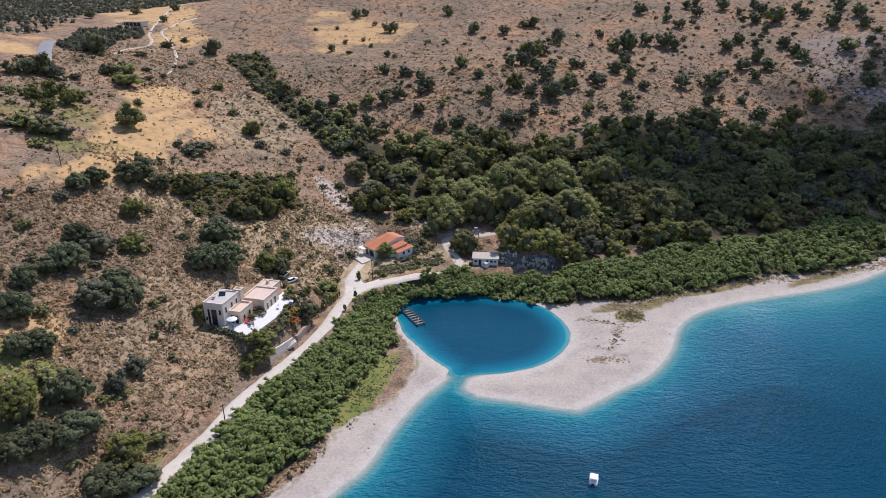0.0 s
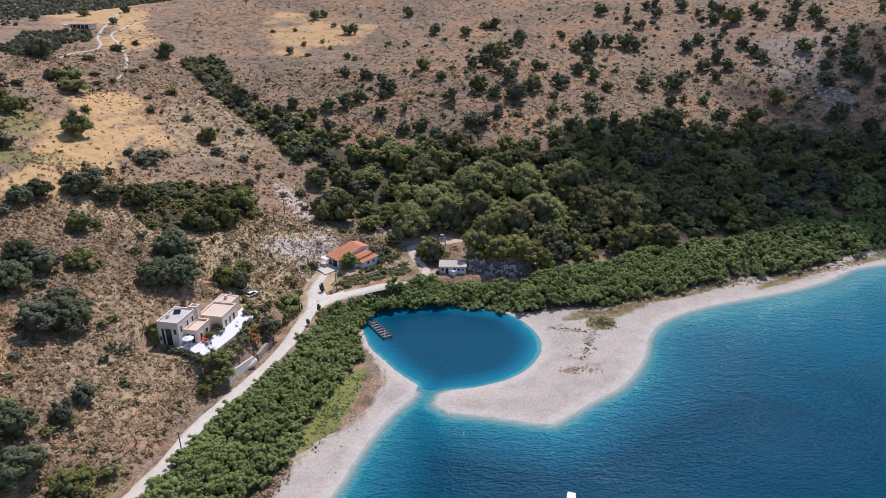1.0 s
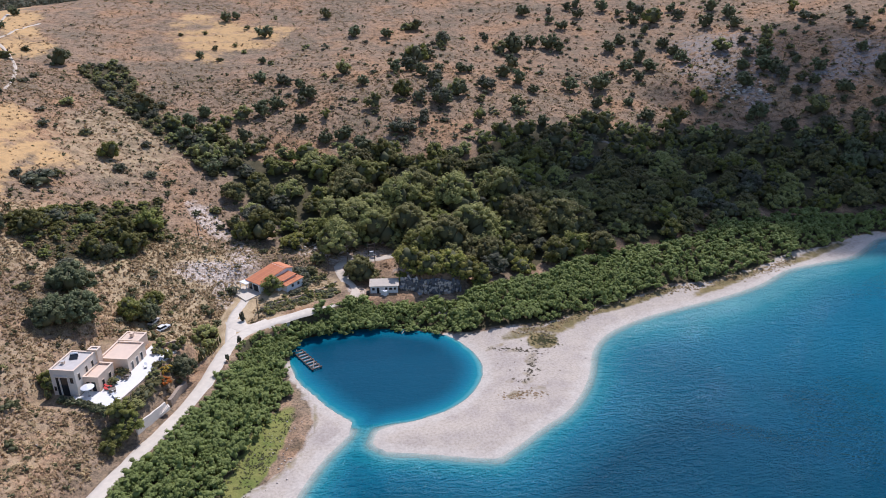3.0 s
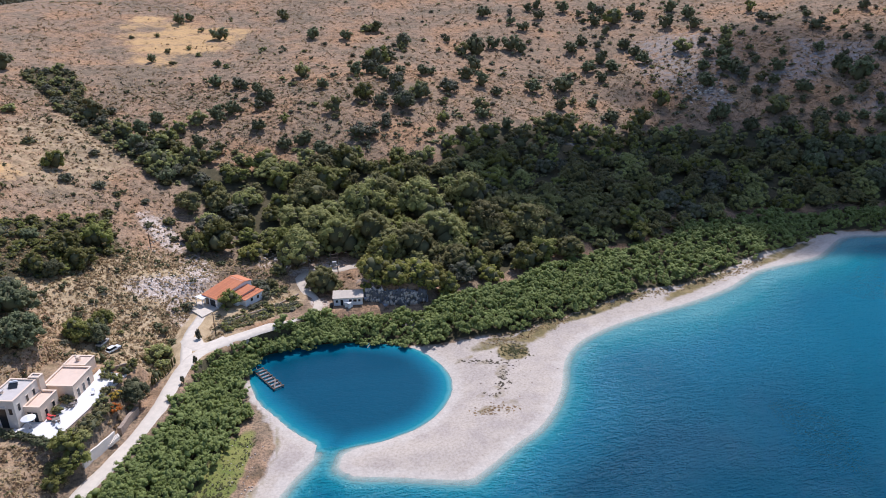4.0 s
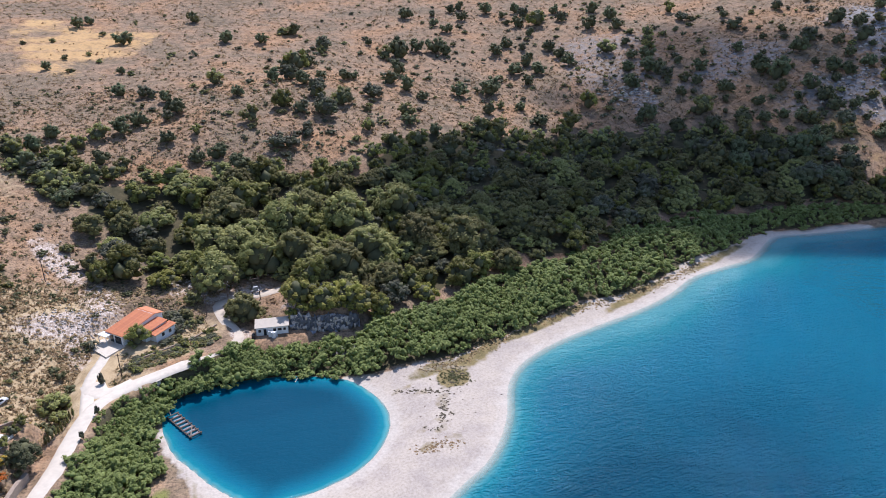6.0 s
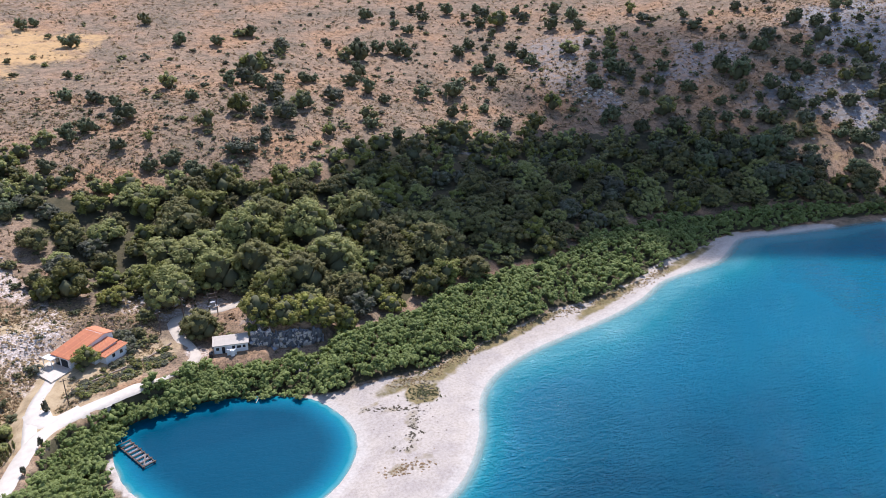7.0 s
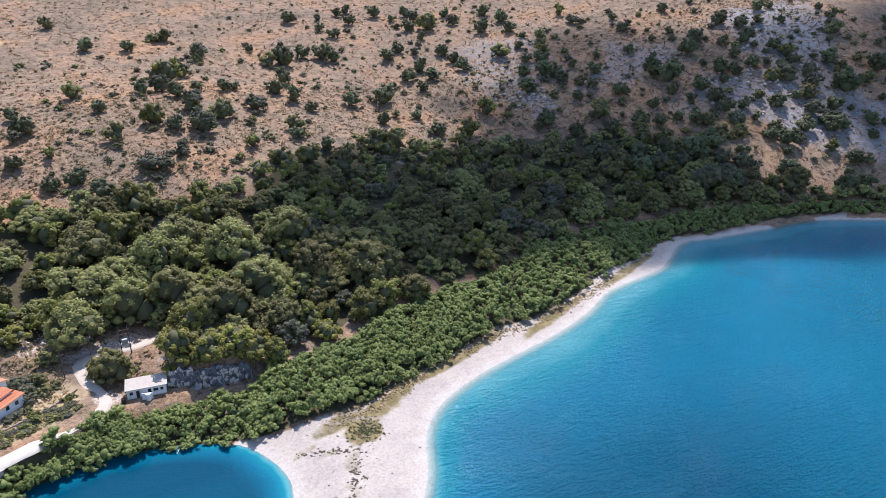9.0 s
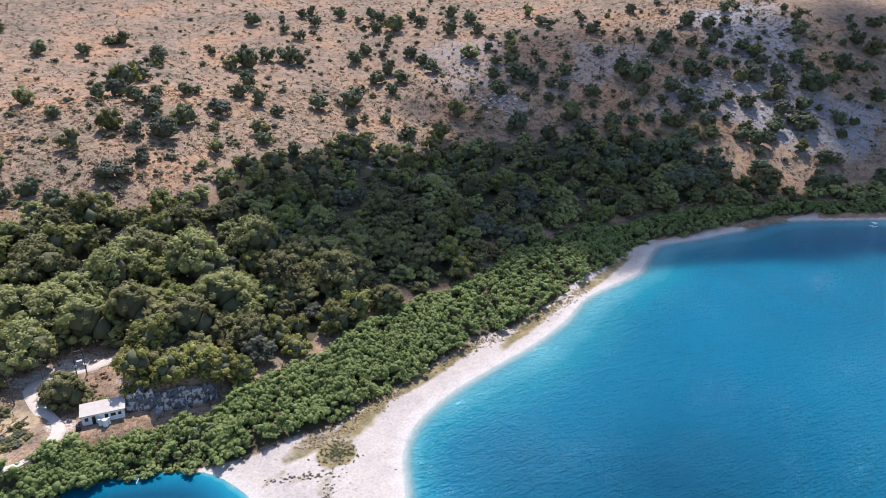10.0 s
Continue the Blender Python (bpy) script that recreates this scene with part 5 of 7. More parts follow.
belt("shore_thicket", BELT_WEST, 1.75, 41, "dense bright green bushes between the track and the beach", 2.2)
belt("bank_thicket", np.array([(-17.5, 200), (-20, 207.5), (-12, 213.2), (-2, 218.6), (5, 223.0), (11, 223.5), (14, 211.6), (4, 212.4), (-6, 211.4), (-13.2, 207.0), (-14.2, 200)], float), 1.7, 47, "dark green bushes overhanging the lagoon's bank", 2.3, 0.3, 2.6)
belt("shore_thicket", BELT_NORTH, 2.2, 43, "dense glossy green bushes along the lagoon and lake shore", 2.5, 0.0, 2.4)

# ---- scrub over the dry hills ----
def hill_places(count, seed, box, keep_wood=False):
    rng = np.random.RandomState(seed)
    p = np.column_stack([rng.uniform(box[0], box[1], count), rng.uniform(box[2], box[3], count)])
    s = shore_distance(p[:, 0], p[:, 1])
    ok = (s > 9) & (clear_of_works(p[:, 0], p[:, 1]) > 0.12) & ~inside(p[:, 0], p[:, 1], BELT_WEST) & ~inside(p[:, 0], p[:, 1], BELT_NORTH)
    if not keep_wood:
        ok &= ~inside(p[:, 0], p[:, 1], WOOD_EDGE)
    return p[ok], rng


def bareness(x, y):
    """Where the ripe fields lie open."""
    return np.maximum.reduce([soft_inside(x, y, WEST_FIELD, 4), soft_inside(x, y, NORTH_FIELD, 10), blob(x, y, -215, 600, 60, 180, 12), blob(x, y, -230, 350, 40, 32), 0.9 * blob(x, y, -37, 243, 13, 8, 30)])


def mat_template(seed, quads=12):
    """A low mound of dry grass and thorn: sprays that lean outwards."""
    rng = np.random.RandomState(seed)
    d = sphere_points(rng, quads, 0.05)
    at = d * (0.75, 0.75, 0.6) * rng.uniform(0.6, 1.0, (len(d), 1))
    v, f = leaf_quads(rng, at, d + (0, 0, 0.3), 0.34, 1.0)
    return v, np.zeros((0, 3), int), f


TUFTS = [tuft_template(s, 6) for s in (201, 202)] + [mat_template(s) for s in (203, 204, 205, 206)]
tuft_sets = ((17000, 301, (-132, -28, 98, 255), 0.4, 1.15, DRY_BUSH), (13000, 308, (-132, -28, 98, 255), 0.35, 1.0, STRAW), (5000, 309, (-190, 60, 250, 420), 0.5, 1.1, STRAW), (1700, 306, (-140, -28, 98, 255), 0.4, 1.1, GREEN_BUSH), (7500, 302, (-190, 60, 240, 420), 0.5, 1.2, DRY_BUSH), (2600, 307, (-190, 60, 240, 420), 0.6, 1.4, GREEN_BUSH),
             (5000, 318, (-62, 8, 198, 262), 0.3, 0.8, STRAW), (600, 319, (-62, 8, 198, 262), 0.35, 0.9, GREEN_BUSH), (2500, 323, (-62, 8, 198, 262), 0.35, 0.9, STRAW), (6500, 303, (60, 440, 255, 430), 0.6, 1.4, DRY_BUSH), (9000, 304, (-190, 460, 330, 640), 0.7, 1.6, DRY_BUSH), (9000, 310, (-190, 460, 330, 640), 0.6, 1.5, STRAW), (5000, 327, (60, 440, 255, 430), 0.6, 1.3, STRAW), (1500, 305, (-35, 60, 222, 330), 0.35, 0.9, GREEN_BUSH))
for count, seed, box, small, large, leaf in tuft_sets:
    p, rng = hill_places(count, seed, box)
    dense = fractal(p[:, 0], p[:, 1], 16, seed) + 0.45 - (0.65 if leaf is STRAW else 1.0) * bareness(p[:, 0], p[:, 1])
    p = p[dense > rng.uniform(-0.7, 0.6, len(p))]
    r = rng.uniform(small, large, len(p))
    stamped("dry_scrub", TUFTS, np.column_stack([p, surface(p[:, 0], p[:, 1])]), rng.uniform(0, 6.28, len(p)), np.column_stack([r, r * rng.uniform(0.5, 0.95, len(p))]), (leaf,),
            "brown dry grass and thorny scrub on the hillside", "scrub", rng=rng)
rng = np.random.RandomState(341)
p = rng.uniform(-1, 1, (900, 2)) * (3.6, 17)
p = np.column_stack([-20.5 + p[:, 0] * 0.945 + p[:, 1] * 0.326, 157 - p[:, 0] * 0.326 + p[:, 1] * 0.945])
p = p[fractal(p[:, 0], p[:, 1], 5, 342) > rng.uniform(-0.6, 0.5, len(p))]
r = rng.uniform(0.2, 0.5, len(p))
stamped("sward_tufts", TUFTS, np.column_stack([p, surface(p[:, 0], p[:, 1])]), rng.uniform(0, 6.28, len(p)), np.column_stack([r, r * 0.7]), (GREEN_BUSH,), "uneven tufts of grass on the green strip above the beach", "grass", rng=rng)
SCRUB = [bush_template(s, 3, 44, 0.13, 0.75, lumps=6) for s in (211, 212, 213, 214)]
THORN = [bush_template(s, 2, 26, 0.16, 0.75, core=False, lumps=3) for s in (215, 216, 217)]
scrub_sets = ((170, 322, (-172, -134, 236, 304), 0.8, 2.4, LEAF_FRESH), (120, 320, (-62, 6, 196, 262), 0.6, 1.7, GREEN_BUSH), (50, 321, (-62, 6, 196, 262), 0.6, 1.5, LEAF_OLIVE), (420, 311, (-140, -34, 100, 262), 0.7, 2.2, GREEN_BUSH), (560, 312, (-190, 60, 250, 430), 0.8, 1.9, GREEN_BUSH), (350, 313, (60, 440, 262, 440), 0.9, 2.2, LEAF_OAK), (1500, 324, (60, 440, 262, 440), 0.6, 1.5, BROWN_SCRUB), (300, 314, (-180, 470, 400, 640), 1.0, 2.0, LEAF_OAK), (1900, 325, (-180, 470, 340, 640), 0.6, 1.6, BROWN_SCRUB), (700, 326, (-140, 20, 240, 440), 0.6, 1.3, BROWN_SCRUB),
              (160, 315, (190, 460, 262, 420), 1.2, 2.4, LEAF_OAK), (330, 316, (-140, -34, 100, 262), 0.6, 1.4, DRY_BUSH), (300, 317, (0, 330, 330, 480), 1.2, 2.6, LEAF_OLIVE))
for count, seed, box, small, large, leaf in scrub_sets:
    p, rng = hill_places(count, seed, box)
    dense = fractal(p[:, 0], p[:, 1], 40, seed) + 0.3 - 1.2 * bareness(p[:, 0], p[:, 1])
    p = p[dense > rng.uniform(-0.7, 0.7, len(p))]
    r = small + (large - small) * rng.uniform(0, 1, len(p)) ** 2
    # LEAF_CORE paints the shade inside each bush; the outer leaves keep their own colour.
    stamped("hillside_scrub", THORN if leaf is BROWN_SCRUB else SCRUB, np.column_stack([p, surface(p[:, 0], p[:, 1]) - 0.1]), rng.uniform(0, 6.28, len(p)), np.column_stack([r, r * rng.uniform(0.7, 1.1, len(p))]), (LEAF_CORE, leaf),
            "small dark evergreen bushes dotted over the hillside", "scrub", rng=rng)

# ---- undergrowth of the wood ----
p, rng = places(WOOD_EDGE, 8.0, 331)
p = p[clear_of_works(p[:, 0], p[:, 1]) > 0.3]
r = rng.uniform(1.5, 3.0, len(p))
# Undergrowth cores are coloured dark too, as shade within the bushes.
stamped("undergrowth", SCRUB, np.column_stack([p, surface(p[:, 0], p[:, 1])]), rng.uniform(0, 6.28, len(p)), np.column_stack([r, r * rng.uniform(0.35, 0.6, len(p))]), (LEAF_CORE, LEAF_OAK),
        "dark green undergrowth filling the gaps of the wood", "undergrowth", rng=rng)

# ---- stones ----
PEBBLE = [(ICO1[0] * (1 + 0.25 * np.random.RandomState(s).normal(0, 1, (len(ICO1[0]), 1))) * (1, 0.8, 0.6), ICO1[1], np.zeros((0, 4), int)) for s in (401, 402, 403)]


def stones(name, count, seed, spot, small, large, mat, label):
    """Loose stones round a spot: x, y, half sizes."""
    rng = np.random.RandomState(seed)
    p = rng.normal(0, 0.5, (count, 2)) * spot[2:4] + spot[:2]
    p = p[(shore_distance(p[:, 0], p[:, 1]) > 0.5) & (distance(p[:, 0], p[:, 1], ROAD_FLAT)[0] > 2.6)]
    r = small + (large - small) * rng.uniform(0, 1, len(p)) ** 3
    which = [(v, np.zeros((0, 3), int), np.concatenate([t, t[:, 2:]], 1)) for v, t, q in PEBBLE]
    vs, fs, k = [], [], 0
    for (x, y), rr, z in zip(p, r, surface(p[:, 0], p[:, 1])):
        v, t, _ = PEBBLE[rng.randint(3)]
        vs.append(v * rr + (x, y, z + 0.2 * rr))
        fs.append(t + k)
        k += len(v)
    me = raw_mesh(name, np.concatenate(vs), [np.concatenate(fs)])
    me.materials.append(mat)
    return tagged(new(name, me), label, "stones", kind="stuff")


stones("rubble", 420, 501, (-37, 242, 11, 8), 0.08, 0.5, WHITE_ROCK, "pale limestone rubble on the cut bank by the house")
stones("rubble", 110, 502, (-44, 272, 6, 16), 0.12, 0.5, LIMESTONE, "pale boulders along the eroded edge of the slope")
stones("rubble", 120, 503, (232, 387, 16, 14), 0.4, 1.8, LIMESTONE, "grey-white limestone crag breaking through the slope")
stones("rubble", 220, 504, (350, 330, 45, 35), 0.4, 1.6, LIMESTONE, "grey limestone scree on the steep east slope")
stones("rubble", 70, 505, (-90, 150, 22, 34), 0.15, 0.6, LIMESTONE, "scattered pale stones among the dry scrub")
stones("rubble", 120, 506, (0, 262, 12, 5), 0.3, 1.4, LIMESTONE, "pale rocks on the cut above the track bend")
stones("beach_stones", 60, 507, (55, 188, 14, 16), 0.08, 0.35, STONE_WALL, "small brown stones and driftwood on the sand")
stones("beach_stones", 110, 508, (-16, 158, 6, 16), 0.08, 0.3, LIMESTONE, "small pale stones at the top of the beach")

WRACK_LINE = curve([(62, 201), (58, 194), (53, 187), (51.5, 181), (48.8, 177), (45, 176)], 0.6)
WRACK = [mat_template(s, 14) for s in (221, 222, 223)]
for name, line, count, wide, leaf, text in (("beach_wrack", WRACK_LINE, 190, 1.6, BROWN_SCRUB, "dark dried lake weed strewn over the sand"), ("beach_wrack", curve([(41, 170), (46, 169.5), (50, 171), (54, 173)], 0.6), 150, 1.9, DRY_BUSH, "tan dried lake weed strewn over the sand"),
                                            ("beach_wrack", curve([(42, 195.5), (47, 193), (52.5, 190.5)], 0.6), 80, 1.0, BROWN_SCRUB, "dark dried lake weed strewn over the sand"), ("beach_grass", curve([(52, 201.5), (62, 202.5), (72, 207), (84, 212), (96, 216), (112, 219.5), (130, 223), (150, 229), (172, 239)], 0.6), 1500, 2.0, STRAW, "dry pale grass along the top of the beach"),
                                            ("beach_grass", curve([(56, 203.5), (70, 207.5), (84, 213), (112, 221), (150, 231)], 0.6), 500, 1.6, GREEN_BUSH, "low green weeds under the shore bushes"), ("beach_grass", curve([(56, 196), (58.5, 196), (61, 195)], 0.3), 220, 2.6, GREEN_BUSH, "patch of olive-green weeds on the sand spit")):
    rng = np.random.RandomState(count)
    p = line[rng.randint(len(line), size=count)] + rng.normal(0, 1, (count, 2)) * wide * 0.6
    p = p[fractal(p[:, 0], p[:, 1], 3.0, count, 3) > rng.uniform(-0.6, 0.3, len(p))]
    r = rng.uniform(0.2, 0.55, len(p))
    stamped(name, WRACK, np.column_stack([p, surface(p[:, 0], p[:, 1])]), rng.uniform(0, 6.28, len(p)), np.column_stack([r, r * (0.3 if name == "beach_wrack" else 0.8)]), (leaf,), text, "grass" if name == "beach_grass" else "lake weed", rng=rng)

# ---- buildings and small things ----
def part(name, bm, mat, parent, label=""):
    """Links a bmesh as one mesh object under a thing or a part."""
    me = bpy.data.meshes.new(name)
    bm.to_mesh(me)
    bm.free()
    me.materials.append(mat)
    ob = new(name, me)
    ob.parent = parent
    if label:
        ob["label"] = label
    return ob


def boxes(*spans, bevel=0.0):
    """A bmesh of boxes, each (x0, x1, y0, y1, z0, z1)."""
    bm = bmesh.new()
    for x0, x1, y0, y1, z0, z1 in spans:
        made = bmesh.ops.create_cube(bm, size=1)["verts"]
        bmesh.ops.scale(bm, vec=(x1 - x0, y1 - y0, z1 - z0), verts=made)
        bmesh.ops.translate(bm, vec=((x0 + x1) / 2, (y0 + y1) / 2, (z0 + z1) / 2), verts=made)
    if bevel:
        bmesh.ops.bevel(bm, geom=bm.edges[:], offset=bevel, segments=1, affect="EDGES")
    return bm


def prism(outline, z0, z1):
    """An upright prism over an outline; z0 and z1 may be one height or one for each corner."""
    bm = bmesh.new()
    n = len(outline)
    z0 = [z0] * n if np.isscalar(z0) else z0
    z1 = [z1] * n if np.isscalar(z1) else z1
    low = [bm.verts.new((x, y, z)) for (x, y), z in zip(outline, z0)]
    top = [bm.verts.new((x, y, z)) for (x, y), z in zip(outline, z1)]
    bm.faces.new(low[::-1])
    bm.faces.new(top)
    for k in range(n):
        bm.faces.new((low[k], low[(k + 1) % n], top[(k + 1) % n], top[k]))
    return bm


def rod(a, b, r0, r1=None, sides=8):
    v, f = tube([a, b], (r0, r1 if r1 is not None else r0), sides)
    bm = bmesh.new()
    vs = [bm.verts.new(p) for p in v]
    for q in f:
        bm.faces.new([vs[k] for k in q])
    bm.faces.new(vs[:sides][::-1])
    bm.faces.new(vs[-sides:])
    return bm


def thing(name, x, y, z, turn=0.0, label="", category="", group=""):
    root = new(name)
    root.matrix_basis = pose(x, y, z, 0, 0, turn)
    root.empty_display_size = 0.3
    return tagged(root, label, category, group)


def ground_at(x, y):
    return float(surface(np.array([float(x)]), np.array([float(y)]))[0])


def window(parent, x, y, z, w, h, face, mat=None):
    """A window or door set in a wall that faces 'n', 's', 'e' or 'w': a raised surround with a dark pane."""
    name = "door" if z < 0.2 else "window"
    f, d = 0.12, 0.06
    if face in "ns":
        s = 1 if face == "n" else -1
        frame_bm = boxes((x - w / 2 - f, x - w / 2, y, y + s * d, z, z + h), (x + w / 2, x + w / 2 + f, y, y + s * d, z, z + h), (x - w / 2 - f, x + w / 2 + f, y, y + s * d * 1.3, z + h, z + h + f))
        pane_bm = boxes((x - w / 2, x + w / 2, y, y + s * 0.02, z, z + h))
    else:
        s = 1 if face == "e" else -1
        frame_bm = boxes((x, x + s * d, y - w / 2 - f, y - w / 2, z, z + h), (x, x + s * d, y + w / 2, y + w / 2 + f, z, z + h), (x, x + s * d * 1.3, y - w / 2 - f, y + w / 2 + f, z + h, z + h + f))
        pane_bm = boxes((x, x + s * 0.02, y - w / 2, y + w / 2, z, z + h))
    for bm in (frame_bm, pane_bm):
        bmesh.ops.recalc_face_normals(bm, faces=bm.faces[:])
    frame_ob = part(name, frame_bm, mat or CREAM_PALE, parent)
    part("pane", pane_bm, DARK, frame_ob)


def flat_block(root, x0, x1, y0, y1, z1, wall, roof, rim=0.35, z0=-0.6):
    """A flat-roofed block of four walls with a parapet, a recessed roof and a coping."""
    t = 0.28
    for span in ((x0, x1, y0, y0 + t, z0, z1 + rim), (x0, x1, y1 - t, y1, z0, z1 + rim), (x0, x0 + t, y0 + t, y1 - t, z0, z1 + rim), (x1 - t, x1, y0 + t, y1 - t, z0, z1 + rim)):
        part("wall", boxes(span), wall, root)
    part("roof", boxes((x0 + t, x1 - t, y0 + t, y1 - t, z1 - 0.2, z1)), roof, root)
    o = 0.07
    part("coping", boxes((x0 - o, x1 + o, y0 - o, y0 + t + o, z1 + rim, z1 + rim + 0.07), (x0 - o, x1 + o, y1 - t - o, y1 + o, z1 + rim, z1 + rim + 0.07), (x0 - o, x0 + t + o, y0 + t + o, y1 - t - o, z1 + rim, z1 + rim + 0.07),
                         (x1 - t - o, x1 + o, y0 + t + o, y1 - t - o, z1 + rim, z1 + rim + 0.07)), CREAM, root)


# The villa above the track.
VX, VY, VZ, VTURN = -60.6, 171.2, 12.6, -16.0
V_POSE = pose(VX, VY, VZ, 0, 0, VTURN)


def villa_spot(u, v):
    p = V_POSE @ Vector((u, v, 0))
    return p.x, p.y


villa = thing("villa", VX, VY, VZ, VTURN, "flat-roofed cream villa with a two-storey tower beside a white terrace", "house")
flat_block(villa, -6, 0, 0, 8.6, 6.5, CREAM_PALE, GREY_ROOF, 0.3)
flat_block(villa, -1.9, 0.5, 8.62, 10.4, 6.9, CREAM, GREY_ROOF, 0.25)
flat_block(villa, 0.02, 3.7, 2.4, 9.0, 3.3, CREAM, TERRACOTTA, 0.45)
flat_block(villa, -0.6, 6.5, 10.5, 18.8, 3.5, CREAM, TERRACOTTA, 0.35)
# Thin dark panel laid on the tower's south wall, between two dark jambs.
part("loggia", boxes((-4.9, -4.7, -0.03, 0.01, 0, 5.0), (-2.3, -2.1, -0.03, 0.01, 0, 5.0), (-4.7, -2.3, -0.02, 0.01, 0, 5.0)), DARK, villa, "tall flat dark panel in the loggia's place")
part("pillar", boxes((-4.0, -3.75, -0.3, -0.04, 0, 5.0)), CREAM_PALE, villa)
part("lintel", boxes((-5.2, -1.8, -0.34, -0.04, 5.0, 5.35)), CREAM_PALE, villa)
# No recess here: a thin dark sheet on the wall gives the porch's shade.
part("porch", boxes((0.7, 2.9, 2.37, 2.41, 0, 2.4)), DARK, villa, "flat dark panel that paints the porch's shade")
part("pillar", boxes((1.65, 1.95, 2.1, 2.36, 0, 2.4)), CREAM, villa)
for u, v, z, w, h in ((0, 1.4, 3.6, 0.8, 1.7), (0, 4.4, 3.9, 0.8, 1.5), (0, 6.8, 3.9, 0.8, 1.5)):
    window(villa, u, v, z, w, h, "e")
window(villa, 3.7, 4.2, 0.0, 0.9, 2.1, "e", CREAM)
window(villa, 3.7, 7.0, 0.9, 0.9, 1.3, "e", CREAM)
for v in (12.2, 14.4, 16.6):
    window(villa, 6.5, v, 0.0, 0.95, 2.2, "e")
window(villa, -5.4, 0, 1.2, 0.6, 1.2, "s")
window(villa, -1.0, 0, 3.4, 0.8, 1.5, "s")
heater = thing("solar_water_heater", *villa_spot(-3.4, 5.6), VZ + 6.5, VTURN + 20, "roof solar water heater with a dark panel and a pale tank", "water heater")
part("panel", prism([(-0.9, -0.6), (0.9, -0.6), (0.9, 0.6), (-0.9, 0.6)], [0.1, 0.1, 0.8, 0.8], [0.2, 0.2, 0.9, 0.9]), DARK, heater)
part("tank", rod((-0.8, 0.75, 1.0), (0.8, 0.75, 1.0), 0.27), WHITE, heater)
part("stand", boxes((-0.8, -0.7, 0.7, 0.8, 0, 0.85), (0.7, 0.8, 0.7, 0.8, 0, 0.85), (-0.8, -0.7, -0.6, -0.5, 0, 0.12), (0.7, 0.8, -0.6, -0.5, 0, 0.12)), STEEL, heater)
box_ob = thing("roof_vent", *villa_spot(-4.6, 3.2), VZ + 6.5, VTURN, "low pale chimney on the tower roof", "chimney")
part("stack", boxes((-0.35, 0.35, -0.35, 0.35, 0, 0.7), bevel=0.03), CREAM, box_ob)
part("cap", boxes((-0.45, 0.45, -0.45, 0.45, 0.7, 0.8)), GREY_ROOF, box_ob)
annex = thing("outbuilding", *villa_spot(-1.6, 20.6), VZ + 0.3, VTURN, "small pink-roofed outbuilding behind the villa", "shed")
flat_block(annex, 0, 5.4, 0, 4.4, 2.6, CREAM, TERRACOTTA, 0.15)
part("chimney", boxes((2.2, 3.0, 1.8, 2.6, 2.6, 3.7)), CREAM, annex)
window(annex, 3.8, 0, 0.0, 0.9, 2.0, "s", CREAM)

terrace_line = [(-1.2, -1.4), (9.9, -3.6), (12.9, 21.2), (5.2, 23.6), (5.2, 19.5), (6.4, 19.0), (6.4, 10.3), (3.9, 9.2), (3.9, 2.2), (0.2, 2.2), (0.2, -0.2), (-1.2, -0.2)]
terrace = thing("terrace", VX, VY, VZ, VTURN, "broad white-paved terrace raised on a rendered retaining wall", "terrace")
part("paving", prism(terrace_line, -0.1, 0.06), PAVING, terrace)
part("retaining_wall", prism([(9.9, -3.6), (10.25, -3.65), (13.25, 21.3), (12.9, 21.2)], -5.0, 0.42), CREAM_PALE, terrace)
part("retaining_wall", prism([(-1.2, -1.7), (9.9, -3.9), (9.9, -3.6), (-1.2, -1.4)], -3.5, 0.35), CREAM_PALE, terrace)


def parasol(u, v, radius, mat, label, high=2.5):
    """A garden parasol: pole, foot and a ribbed conical canopy."""
    root = thing("parasol", *villa_spot(u, v), VZ + 0.06, 10, label, "parasol")
    bm = bmesh.new()
    top = bm.verts.new((0, 0, high + 0.55))
    ring = [bm.verts.new((radius * math.cos(a * math.pi / 6), radius * math.sin(a * math.pi / 6), high)) for a in range(12)]
    hem = [bm.verts.new((radius * 1.0 * math.cos(a * math.pi / 6), radius * 1.0 * math.sin(a * math.pi / 6), high - 0.18)) for a in range(12)]
    for a in range(12):
        bm.faces.new((top, ring[a], ring[(a + 1) % 12]))
        bm.faces.new((ring[a], hem[a], hem[(a + 1) % 12], ring[(a + 1) % 12]))
    part("canopy", bm, mat, root)
    part("pole", rod((0, 0, 0), (0, 0, high + 0.5), 0.04), STEEL, root)
    part("foot", rod((0, 0, 0), (0, 0, 0.1), 0.35), CONCRETE, root)


parasol(2.3, 0.2, 1.5, WHITE, "open white round parasol on the terrace")


